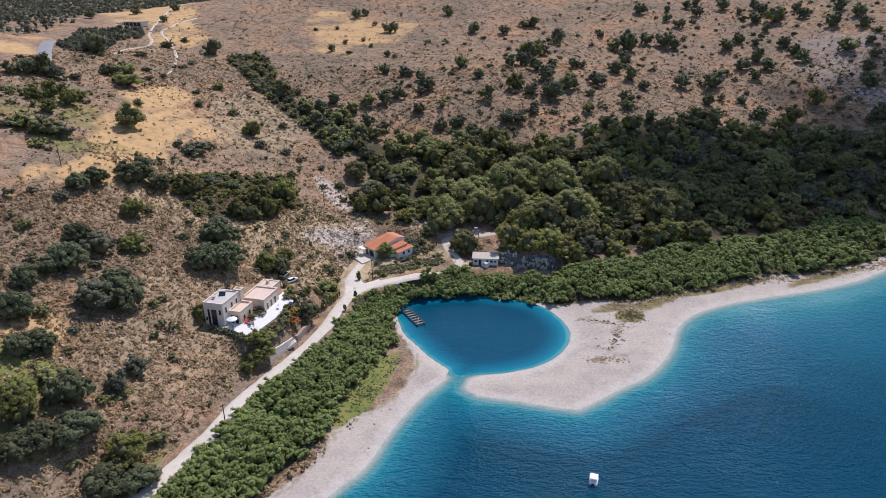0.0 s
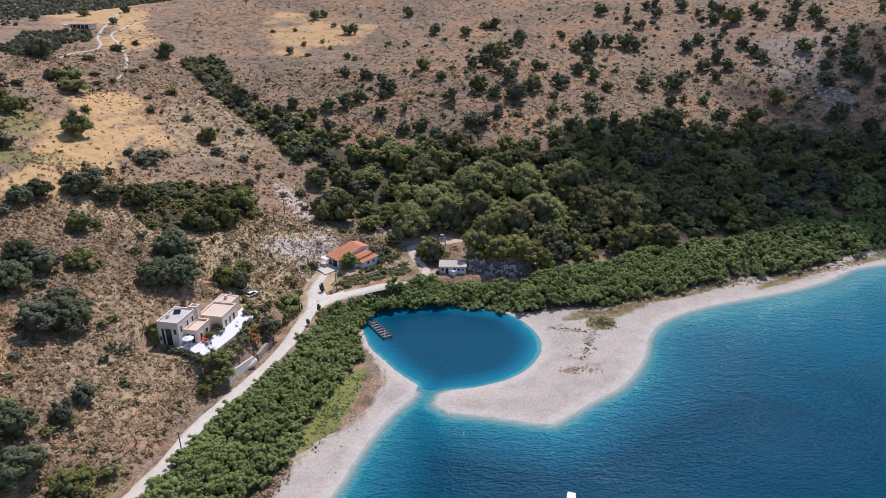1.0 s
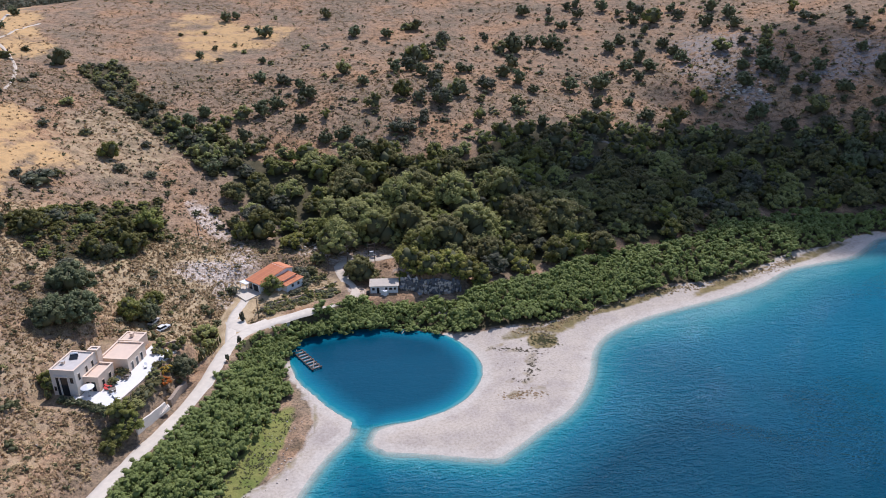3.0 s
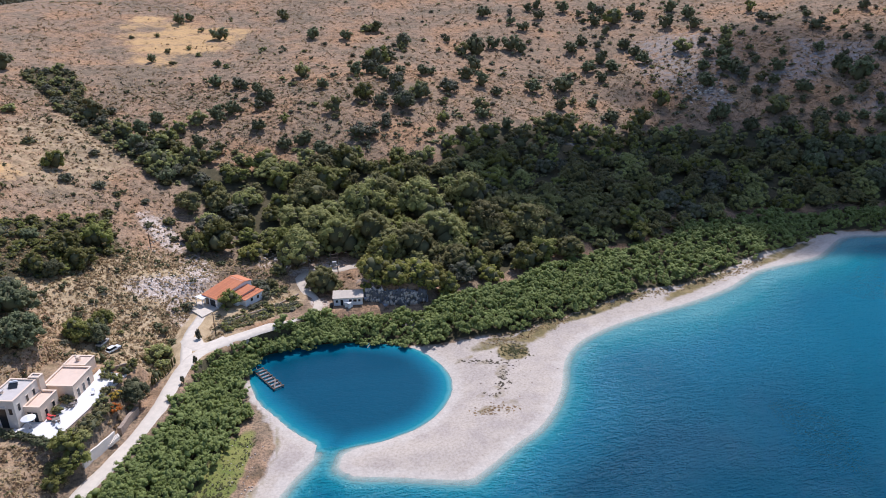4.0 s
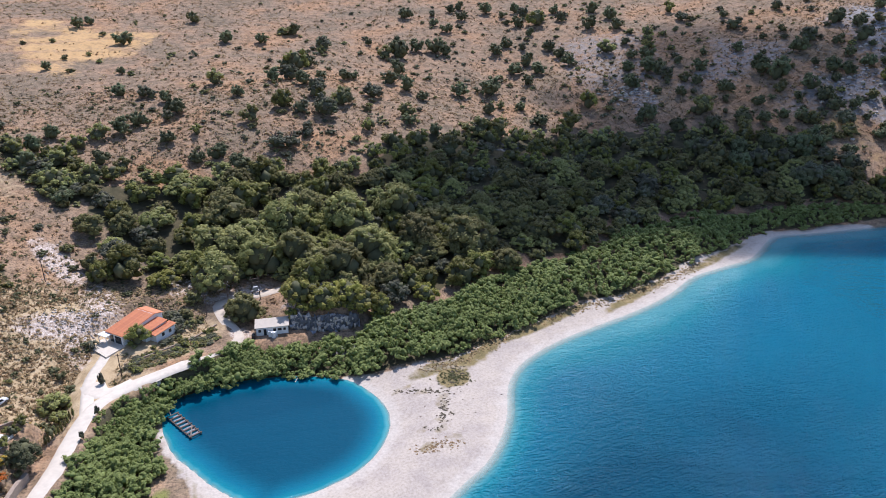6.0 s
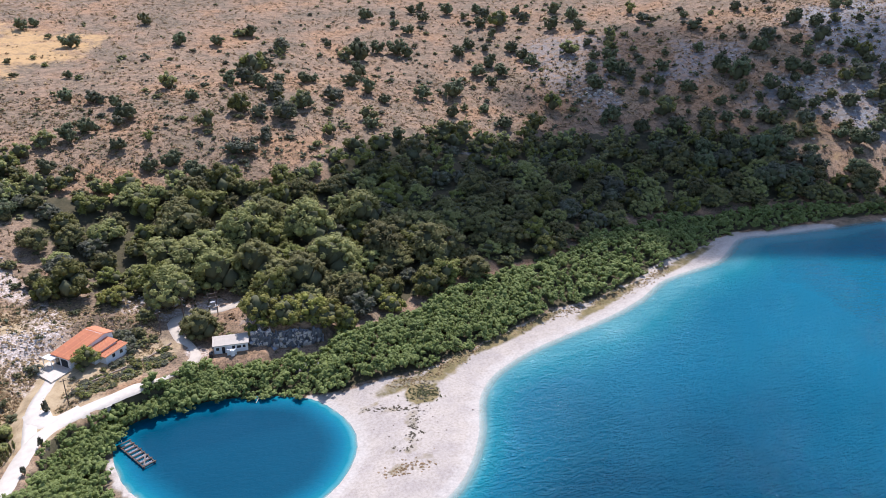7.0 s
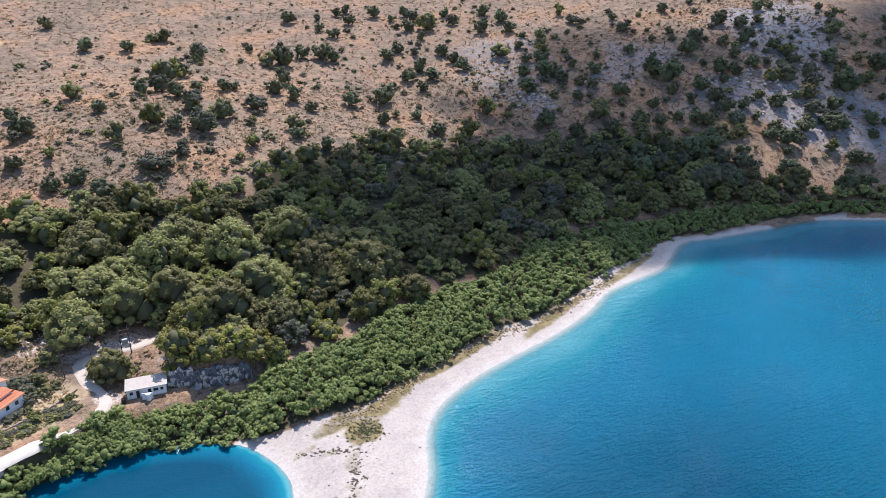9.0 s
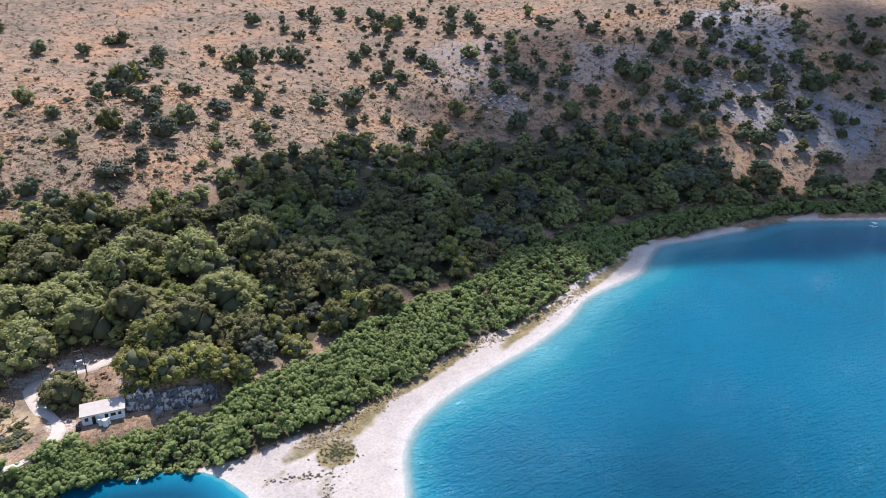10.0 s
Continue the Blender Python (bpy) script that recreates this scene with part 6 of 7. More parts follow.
def table_set(u, v, turn):
    """An outdoor table with its chairs as separate things."""
    x, y = villa_spot(u, v)
    root = thing("garden_table", x, y, VZ + 0.06, turn, "dark round-cornered garden table on the terrace", "table", "terrace tables")
    part("tabletop", boxes((-0.8, 0.8, -0.5, 0.5, 0.7, 0.75), bevel=0.02), WOOD, root)
    for a, b in ((-0.7, -0.4), (0.7, -0.4), (0.7, 0.4), (-0.7, 0.4)):
        part("leg", boxes((a - 0.04, a + 0.04, b - 0.04, b + 0.04, 0, 0.7)), WOOD, root)
    for k, (a, b) in enumerate(((-0.45, -0.95), (0.45, -0.95), (-0.45, 0.95), (0.45, 0.95))):
        p = pose(x, y, VZ + 0.06, 0, 0, turn) @ Vector((a, b, 0))
        chair = thing("garden_chair", p.x, p.y, p.z, turn + (180 if b > 0 else 0), "dark garden chair drawn up to the terrace table", "chair", "terrace chairs")
        part("seat", boxes((-0.25, 0.25, -0.25, 0.25, 0.42, 0.48), bevel=0.01), WOOD, chair)
        part("backrest", boxes((-0.25, 0.25, -0.29, -0.24, 0.48, 0.92), bevel=0.01), WOOD, chair)
        for i, j in ((-0.2, -0.2), (0.2, -0.2), (0.2, 0.2), (-0.2, 0.2)):
            part("leg", boxes((i - 0.03, i + 0.03, j - 0.03, j + 0.03, 0, 0.42)), WOOD, chair)


table_set(6.6, 2.6, 20)
table_set(6.9, 8.4, -10)


def lounger(u, v, turn, mat, label):
    root = thing("sun_lounger", *villa_spot(u, v), VZ + 0.06, turn, label, "lounger", "terrace loungers")
    part("frame", boxes((-0.32, 0.32, -0.9, 0.9, 0.25, 0.32)), WOOD, root)
    part("mattress", boxes((-0.3, 0.3, -0.9, 0.35, 0.32, 0.42), bevel=0.02), mat, root)
    part("backrest", prism([(-0.3, 0.35), (0.3, 0.35), (0.3, 0.9), (-0.3, 0.9)], [0.32, 0.32, 0.7, 0.7], [0.42, 0.42, 0.8, 0.8]), mat, root)
    for i, j in ((-0.28, -0.8), (0.28, -0.8), (0.28, 0.8), (-0.28, 0.8)):
        part("leg", boxes((i - 0.03, i + 0.03, j - 0.03, j + 0.03, 0, 0.25)), WOOD, root)


lounger(4.7, 4.1, 70, RED, "sun lounger with a red cushion on the terrace")
lounger(5.3, 2.9, 70, RED, "sun lounger with a red cushion on the terrace")
lounger(8.4, 0.4, 35, WHITE, "sun lounger with a pale cushion on the terrace")
lounger(9.0, 13.5, 10, WHITE, "sun lounger with a pale cushion on the terrace")


def shrub(x, y, wide, kind, label, tall=1.0, name="shrub", category="shrub", group=""):
    return tree(kind, x, y, wide, name, group, category, tall, label)


for u, v, w, k in ((5.0, 5.8, 3.0, 0), (5.2, 9.4, 3.8, 1), (8.6, 20.0, 3.2, 2)):
    shrub(*villa_spot(u, v), w, OAKS[k], "clipped round green bush beside the terrace", 1.0)
for u, v, w in ((-2.6, -2.6, 2.4), (-0.6, -3.0, 2.5), (1.6, -3.2, 2.5), (3.8, -3.8, 2.6), (5.8, -4.4, 2.4), (7.8, -4.9, 2.8), (9.4, -5.4, 3.0)):
    shrub(*villa_spot(u, v), w * 1.2, HOLMS[0], "dark clipped hedge bush below the terrace", 0.9, "hedge_bush", "hedge", "hedge below the terrace")
shrub(*villa_spot(-8.2, 2.0), 6.4, FRESH[0], "small green tree shading the villa's corner", 1.1, "tree", "tree")
shrub(*villa_spot(-6.2, -2.0), 1.5, OAKS[0], "slim dark cypress at the villa's corner", 3.2, "cypress", "tree")
shrub(*villa_spot(8.0, 23.0), 4.0, OAKS[1], "dark round tree at the end of the terrace", 1.2, "tree", "tree")
shrub(*villa_spot(1.0, 26.5), 3.0, FRESH[1], "yellow-green garden bush behind the villa", 1.0)
shrub(*villa_spot(-3.4, 12.5), 2.6, FRESH[2], "yellow-green garden bush behind the villa", 0.9)
shrub(*villa_spot(-4.0, 16.0), 3.2, LOW[1], "green garden bush behind the villa", 0.9)
GARDEN = [(-49.5, 162, 5.0), (-47.6, 164.6, 4.6), (-47.6, 160.2, 4.4), (-46.4, 168.0, 4.4), (-45.2, 171.4, 4.0), (-49.4, 158.0, 4.4), (-44.4, 174.4, 3.2), (-51.0, 159.5, 4.0), (-45.6, 177.0, 3.0), (-44.8, 181.5, 2.8), (-43.6, 185.0, 3.0), (-42.4, 188.6, 2.8),
    (-50.4, 155.0, 3.6), (-41.2, 191.8, 2.6)]
for x, y, w in GARDEN:
    shrub(x, y, w * 1.35, pick(RNG, *LOW, *FRESH), "leafy garden shrub on the bank below the terrace", 1.1, group="shrubs below the terrace")
shrub(-40.2, 183.4, 8.4, GRAND_HOLM[0], "large dense grey-green round bush above the track", 1.0, "tree", "tree")
shrub(-43.0, 176.0, 4.2, (crown_mesh("crown", 71, ORANGE_LEAF, quads=360, lobes=8, tall=0.6), trunk_mesh("trunk", 71), ""), "low bush covered in orange flowers")
shrub(-43.2, 180.0, 3.6, (crown_mesh("crown", 72, YELLOW_LEAF, quads=360, lobes=8, tall=0.6), trunk_mesh("trunk", 72), ""), "bush with yellow-green flowers on the bank")
YB = (crown_mesh("crown", 73, YELLOW_LEAF, quads=300, lobes=7, tall=0.5), trunk_mesh("trunk", 73), "")
for x, y, w in ((-43.5, 201.5, 2.6), (-41.0, 199.8, 2.4), (-45.6, 200.2, 1.8)):
    shrub(x, y, w, YB, "low bush with yellow-orange flowers by the garden wall")
shrub(-38.4, 208.5, 7.4, OAKS[2], "dark broad tree at the bend of the drive", 1.2, "tree", "tree")
shrub(-36.8, 203.4, 4.6, OAKS[3], "dark green tree at the bend of the drive", 1.2, "tree", "tree")
CYPRESS = (crown_mesh("crown", 75, LEAF_OAK, quads=420, lobes=10, wide=0.62, tall=1.9, size=0.09), trunk_mesh("trunk", 75), "")
for k in range(10):
    x, y = -37.2 + 0.44 * k, 190.2 + 1.15 * k
    shrub(x, y, 1.15 + 0.25 * RNG.rand(), CYPRESS, "slim dark clipped cypress in a row along the track", 1.5, "cypress", "tree", "row of cypresses by the track")
SPARSE = (crown_mesh("crown", 76, LEAF_OLIVE, quads=260, lobes=22, wide=0.7, tall=1.2, size=0.06, core=0.25), trunk_mesh("trunk", 76), "")
for x, y, w, h in ((-28.4, 213.6, 3.6, 1.6), (-27.9, 199.2, 2.8, 1.4), (-30.1, 190.4, 2.4, 1.4)):
    shrub(x, y, w, SPARSE, "spindly young roadside tree with thin grey leaves", h, "young_tree", "tree", "young trees by the track")


def low_wall(name, line, thick, high, mat, label, base=-1.2, category="wall"):
    """A free-standing wall that follows the ground, with a flat top in steps."""
    p = np.array(line, float)
    d = np.gradient(p, axis=0)
    d /= np.linalg.norm(d, axis=1)[:, None]
    s = np.stack([-d[:, 1], d[:, 0]], 1) * thick / 2
    z = surface(p[:, 0], p[:, 1])
    root = thing(name, p[0, 0], p[0, 1], float(z[0]), 0, label, category)
    for k in range(len(p) - 1):
        ring = [p[k] - s[k], p[k + 1] - s[k + 1], p[k + 1] + s[k + 1], p[k] + s[k]]
        ring = [(a - p[0, 0], b - p[0, 1]) for a, b in ring]
        za, zb = z[k] - z[0], z[k + 1] - z[0]
        part("section", prism(ring, min(za, zb) + base, [za + high, zb + high, zb + high, za + high]), mat, root)
    return root


low_wall("garden_wall", curve([(-46.2, 160.0), (-44.2, 164.6), (-42.0, 169.6)], 1.6), 0.4, 2.3, CREAM_PALE, "pale rendered garden wall standing beside the track")
low_wall("stone_wall", curve([(-41.4, 171.4), (-40.4, 175.6), (-39.2, 180.0)], 1.4), 0.9, 1.7, STONE_WALL, "tan dry-stone bank wall beside the track")
low_wall("garden_wall", curve([(-46.8, 190.6), (-43.0, 192.6), (-39.4, 195.6)], 2.0), 0.3, 0.9, STONE_WALL, "low tan wall along the villa's garden")
steps = thing("garden_steps", -43.2, 167.6, ground_at(-43.2, 167.6), -62, "flight of pale stone garden steps up the bank", "steps")
for k in range(8):
    part("step", boxes((-0.7, 0.7, k * 0.32, k * 0.32 + 0.34, k * 0.17 - 0.6, k * 0.17 + 0.1)), CREAM_PALE, steps)

# The tiled house above the bend.
HX, HY, HZ, HTURN = -24.4, 231.8, 6.85, 42.0
house = thing("house", HX, HY, HZ, HTURN, "white house with an orange clay-tiled roof in steps", "house")
W, LEN = 6.4, 10.6


def shell(root, x0, x1, y0, y1, heights, mat, t=0.25):
    """Four walls under a sloping roof; heights at the low and the high end along x."""
    za, zb = heights
    part("wall", prism([(x0, y0), (x1, y0), (x1, y0 + t), (x0, y0 + t)], -0.8, [za, zb, zb, za]), mat, root)
    part("wall", prism([(x0, y1 - t), (x1, y1 - t), (x1, y1), (x0, y1)], -0.8, [za, zb, zb, za]), mat, root)
    part("wall", prism([(x0, y0 + t), (x0 + t, y0 + t), (x0 + t, y1 - t), (x0, y1 - t)], -0.8, za), mat, root)
    part("wall", prism([(x1 - t, y0 + t), (x1, y0 + t), (x1, y1 - t), (x1 - t, y1 - t)], -0.8, zb), mat, root)


def tiled_roof(root, x0, x1, y0, y1, za, zb, over=0.4, along_x=True):
    """A roof plane of half-round clay tile rows running down the slope, over a board."""
    n = int((y1 - y0 + 2 * over) / 0.34)
    part("roof_board", prism([(x0 - over, y0 - over), (x1 + over, y0 - over), (x1 + over, y1 + over), (x0 - over, y1 + over)], [za - 0.12, zb - 0.12, zb - 0.12, za - 0.12], [za, zb, zb, za]), TILE, root)
    slope = Vector((x1 - x0 + 2 * over, 0, zb - za))
    length, tilt = slope.length, math.atan2(zb - za, x1 - x0 + 2 * over)
    bm = bmesh.new()
    a = [math.pi * k / 4 for k in range(5)]
    for x_ in (0, length):
        for k in a:
            bm.verts.new((x_, 0.15 * math.cos(k), 0.08 * math.sin(k)))
    bm.verts.ensure_lookup_table()
    for k in range(4):
        bm.faces.new([bm.verts[i] for i in (k, k + 1, k + 6, k + 5)])
    bm.faces.new([bm.verts[i] for i in range(5)])
    bmesh.ops.recalc_face_normals(bm, faces=bm.faces[:])
    me = bpy.data.meshes.new("roof_tile")
    bm.to_mesh(me)
    bm.free()
    me.materials.append(TILE)
    for k in range(n):
        ob = new("roof_tile", me)
        ob.parent = root
        ob.matrix_local = Matrix.Translation((x0 - over, y0 - over + 0.17 + k * 0.34, za + 0.005)) @ Matrix.Rotation(-tilt, 4, "Y")


shell(house, 0, LEN, 0, W, (2.9, 5.0), WHITEWASH)
tiled_roof(house, 0, LEN, 0, W, 2.95, 5.05)
part("back_roof", prism([(LEN + 0.4, -0.4), (LEN + 3.2, -0.4), (LEN + 3.2, W + 0.4), (LEN + 0.4, W + 0.4)], [4.9, 4.2, 4.2, 4.9], [5.03, 4.35, 4.35, 5.03]), TILE, house)
shell(house, LEN + 0.02, LEN + 2.9, 0, W, (4.85, 4.2), WHITEWASH)
shell(house, 4.2, 11.4, -3.8, -0.02, (2.7, 3.3), WHITEWASH)
tiled_roof(house, 4.2, 11.4, -3.8, -0.42, 2.75, 3.6)
shell(house, 5.6, 12.2, -6.4, -3.82, (2.2, 2.7), WHITEWASH)
tiled_roof(house, 5.6, 12.2, -6.4, -4.1, 2.25, 2.9)
# The wall stays closed; dark sheets on it paint the doorways' inner shade.
part("garage_opening", boxes((-0.03, 0.01, 0.9, 3.4, 0, 2.2)), DARK, house, "flat dark panel that paints the shade of the garage doorway")
part("garage_opening", boxes((-0.03, 0.01, 4.0, 5.6, 0, 2.2)), DARK, house, "flat dark panel that paints the shade of a doorway")
part("canopy", boxes((-2.2, -0.04, 4.2, W + 1.3, 2.45, 2.6)), WHITEWASH, house, "flat white porch canopy")
for y_ in (4.35, W + 1.1):
    part("post", boxes((-2.1, -1.95, y_, y_ + 0.15, -0.3, 2.45)), WHITEWASH, house)
window(house, 2.2, 0, 1.0, 1.0, 1.2, "s", WHITEWASH)
window(house, 8.0, -6.4, 0.9, 0.9, 1.1, "s", WHITEWASH)
window(house, 10.4, -6.4, 0.9, 0.9, 1.1, "s", WHITEWASH)
apron = thing("forecourt", HX, HY, HZ, HTURN, "pale concrete forecourt in front of the garage", "paving")
part("slab", prism([(-6.5, -1.0), (-0.05, -0.6), (-0.05, W + 2.0), (-5.0, W + 2.4)], -0.6, 0.05), CHALK, apron)
H_POSE = pose(HX, HY, HZ, 0, 0, HTURN)
for a, b, w, k, text in ((3.0, -2.4, 6.0, FRESH[0], "dense dark green bush against the white house"), (3.6, -7.6, 1.8, LOW[1], "low dark bush below the tiled house"), (5.8, -8.0, 2.4, LOW_GREY[0], "grey-green oleander below the house"),
                         (8.2, -8.3, 2.6, LOW_GREY[1], "grey-green oleander below the house"), (10.8, -8.6, 2.6, LOW[2], "low dark bush below the tiled house"), (13.6, -7.0, 3.4, LOW_GREY[0], "grey-green bush beside the tiled house"),
                         (15.4, -3.8, 4.2, LOW_GREY[1], "grey-green bush beside the tiled house"), (16.0, 0.5, 4.0, OLIVES[0], "grey olive tree beside the tiled house"), (17.5, -6.2, 3.0, LOW[0], "dark bush beside the tiled house"), (19.5, -3.0, 4.0, OAKS[4], "dark small tree beside the tiled house"), (0.5, -3.2, 1.8, LOW[1], "low bush in front of the house"), (-2.6, -3.4, 1.5, LOW_GREY[0], "low grey bush at the forecourt's edge")):
    p = H_POSE @ Vector((a, b, 0))
    shrub(p.x, p.y, w * 1.3, k, text, 1.1)


def palm(x, y, high):
    """A small palm: ringed trunk and drooping fronds."""
    root = thing("palm", x, y, ground_at(x, y) - 0.1, 0, "small palm with drooping fronds by the forecourt", "palm")
    part("trunk", rod((0, 0, 0), (0.1, 0, high), 0.22, 0.16), BARK, root)
    rng = np.random.RandomState(3)
    for k in range(16):
        a, up = k * 2.4, rng.uniform(0.1, 0.9)
        bm = bmesh.new()
        prev = None
        for s in range(5):
            f = s / 4
            r, z = 1.9 * f, high + 1.1 * up * math.sin(f * 2.6) - 0.9 * f * f
            w = 0.28 * math.sin(math.pi * (0.12 + 0.86 * f))
            l_, m_, r_ = ((r * math.cos(a) + q * w * math.sin(a), r * math.sin(a) - q * w * math.cos(a), z - (0.1 if q else 0)) for q in (-1, 0, 1))
            row = [bm.verts.new(v) for v in (l_, m_, r_)]
            if prev:
                bm.faces.new((prev[0], prev[1], row[1], row[0]))
                bm.faces.new((prev[1], prev[2], row[2], row[1]))
            prev = row
        part("frond", bm, LEAF_OLIVE, root)


palm(-32.2, 233.2, 1.9)

# The white hut by the lagoon.
hut = thing("hut", 10.6, 229.6, 4.42, -7, "small white hut with a pale lean-to sheet roof", "hut")
shell(hut, 0, 9.0, 0, 3.9, (2.6, 2.6), WHITEWASH)
part("roof", prism([(-0.35, -0.45), (9.35, -0.45), (9.35, 4.3), (-0.35, 4.3)], [2.5, 2.5, 3.1, 3.1], [2.66, 2.66, 3.26, 3.26]), TIN, hut)
for k in range(20):
    part("roof_rib", prism([(-0.3 + 0.48 * k, -0.45), (-0.24 + 0.48 * k, -0.45), (-0.24 + 0.48 * k, 4.3), (-0.3 + 0.48 * k, 4.3)], [2.66, 2.66, 3.26, 3.26], [2.71, 2.71, 3.31, 3.31]), TIN, hut)
for x_, z_, w_, h_ in ((1.0, 1.0, 0.8, 0.9), (2.5, 0.0, 0.8, 2.0), (5.2, 0.0, 0.8, 2.0), (6.6, 1.1, 1.1, 0.8), (8.0, 1.1, 0.7, 0.8)):
    window(hut, x_, 0, z_, w_, h_, "s", WHITEWASH)
part("porch_wall", boxes((3.4, 5.9, -1.5, -1.3, -0.4, 1.7), (3.4, 3.55, -1.3, -0.02, -0.4, 1.7)), WHITEWASH, hut)
tank = thing("water_tank", 15.2, 227.2, ground_at(15.2, 227.2), 0, "round white plastic water tank in front of the hut", "tank")
part("barrel", rod((0, 0, 0), (0, 0, 1.7), 0.6, 0.6, 14), WHITE, tank)
part("lid", rod((0, 0, 1.7), (0, 0, 1.85), 0.35, 0.25, 12), WHITE, tank)
bins = thing("storage_bin", 9.7, 228.6, ground_at(9.7, 228.6), -7, "dark storage bin against the hut", "bin")
part("body", boxes((-0.5, 0.5, -0.6, 0.6, 0, 1.2), bevel=0.05), DARK, bins)


def rock_face(name, line, high, label, seed=5):
    """A weathered rock face: a sheet of ledges, folded in and out, along a line."""
    p = curve(line, 0.7)
    d = np.gradient(p, axis=0)
    d /= np.linalg.norm(d, axis=1)[:, None]
    out = np.stack([d[:, 1], -d[:, 0]], 1)
    rows, n = [], 14
    along = np.arange(len(p)) * 0.7
    taper = np.sin(np.pi * np.clip(np.arange(len(p)) / (len(p) - 1), 0.02, 0.98)) ** 0.5
    for k in range(n):
        f = k / (n - 1)
        push = 1.5 - 0.7 * f + 1.9 * fractal(along, np.full(len(p), k * 0.4), 3.2, seed, 4) + 1.0 * fractal(along, np.full(len(p), k * 0.6), 1.3, seed + 5, 2) + 0.3 * ((k % 4) == 0)
        xy = p + out * push[:, None]
        z = surface(p[:, 0] + out[:, 0] * 2, p[:, 1] + out[:, 1] * 2) - 0.6 + f * high * (0.45 + 0.55 * taper) + 0.5 * fractal(along, np.full(len(p), 50 + k), 4, seed, 2) * f
        rows.append(np.column_stack([xy, z]))
    me = raw_mesh(name, np.concatenate(rows), [grid_faces(len(p), n)])
    me.materials.append(FACE_STONE)
    return tagged(new(name, me), label, "rock", kind="structure")


rock_face("rock_face", [(20.5, 231.9), (25, 231.2), (30, 230.0), (35, 228.9), (40.5, 227.6)], 5.4, "blue-grey limestone rock face with pale streaks")


def ledges(name, line, count, high, mat, label, seed):
    """Upright slabs and ribs of rock that break the face."""
    rng = np.random.RandomState(seed)
    p = curve(line, 0.5)
    vs, fs, k = [], [], 0
    for n in range(count):
        f = rng.randint(len(p))
        v = PEBBLE[rng.randint(3)][0] * (rng.uniform(0.35, 0.9), rng.uniform(0.4, 0.8), rng.uniform(0.7, 2.0))
        lean = rng.uniform(-0.25, 0.25)
        v = np.stack([v[:, 0] + lean * v[:, 2], v[:, 1] + 0.25 * v[:, 2], v[:, 2]], 1)
        up = rng.uniform(0, 1)
        x, y = p[f, 0] - 0.25, p[f, 1] - 1.9 + 1.0 * up
        vs.append(v + (x, y, ground_at(p[f, 0] - 0.3, p[f, 1] - 2.2) + 0.2 + high * up))
        fs.append(ICO1[1] + k)
        k += len(v)
    me = raw_mesh(name, np.concatenate(vs), [np.concatenate(fs)])
    me.materials.append(mat)
    return tagged(new(name, me), label, "rock", kind="stuff")


FACE_LINE = [(21.5, 231.8), (25, 231.2), (30, 230.0), (35, 228.9), (39.5, 227.8)]
ledges("rock_ledges", FACE_LINE, 80, 3.8, LIMESTONE, "pale upright limestone ribs of the rock face", 91)
# These ribs repeat the pale ones in a colour darkened to read as shade.
ledges("rock_ledges", FACE_LINE, 120, 3.9, DARK_ROCK, "grey limestone ribs of the rock face, coloured dark as in shade", 92)
for x, y, w in ((21.5, 233.4, 5), (24.5, 232.6, 4.5), (28.0, 231.8, 5), (31.5, 231.2, 5.0), (35, 230.2, 4.5), (38.5, 229.4, 5), (42, 229, 5.5), (46, 228, 5), (24, 238, 7), (29, 237.5, 7.5), (35, 236.5, 7.5), (40, 235, 7)):
    shrub(x, y, w, pick(RNG, *GOLDEN), "yellow-green bushy tree on top of the rock face", 1.1, "tree", "tree", "trees above the rock face")
shrub(8.6, 243.5, 7.0, LOW[0], "round dark green bush inside the bend of the track", 1.3, "tree", "tree")
shrub(21.8, 257.2, 6.5, OAKS[1], "dark tree where the track enters the wood", 1.0, "tree", "tree")
shrub(11.6, 240.5, 4.0, LOW_GREY[0], "low grey scrub bush behind the hut", 0.9)
shrub(15.5, 238.0, 3.6, LOW[1], "low green scrub bush behind the hut", 0.8)
shrub(-6.0, 250.5, 6.0, OAKS[0], "dark tree above the bend of the track", 1.1, "tree", "tree")
shrub(-10.5, 244.0, 4.5, OLIVES[1], "grey olive tree between house and track", 1.0, "tree", "tree")
shrub(-5.0, 241.0, 4.2, LOW[0], "dark bush between house and track", 1.0)
for k in range(110):
    f = RNG.rand()
    x, y = -22.5 + 23.0 * f + RNG.uniform(-1, 1), 216.4 + 11.5 * f + 7.5 * RNG.rand() ** 1.3
    shrub(x, y, RNG.uniform(1.3, 3.0), pick(RNG, *LOW, *LOW_GREY, *LOW_GREY, *FRESH), "low green bush on the verge above the track", 0.8, group="bushes on the verge")
low_wall("pipe_wall", curve([(-24, 222.5), (-15, 226.5), (-6, 231.5), (0.0, 237.5)], 3.0), 0.35, 0.4, STONE_WALL, "low grey boundary wall below the house")


def utility_pole(x, y, high, label="brown wooden utility pole with a crossarm"):
    root = thing("utility_pole", x, y, ground_at(x, y) - 0.4, RNG.uniform(0, 40), label, "pole", "utility poles")
    part("post", rod((0, 0, 0), (0, 0, high), 0.15, 0.1), POLE, root)
    part("crossarm", boxes((-0.75, 0.75, -0.06, 0.06, high - 0.55, high - 0.42)), POLE, root)
    for k in (-0.65, 0, 0.65):
        part("insulator", rod((k, 0, high - 0.42), (k, 0, high - 0.2), 0.05), WHITE, root)
    return root


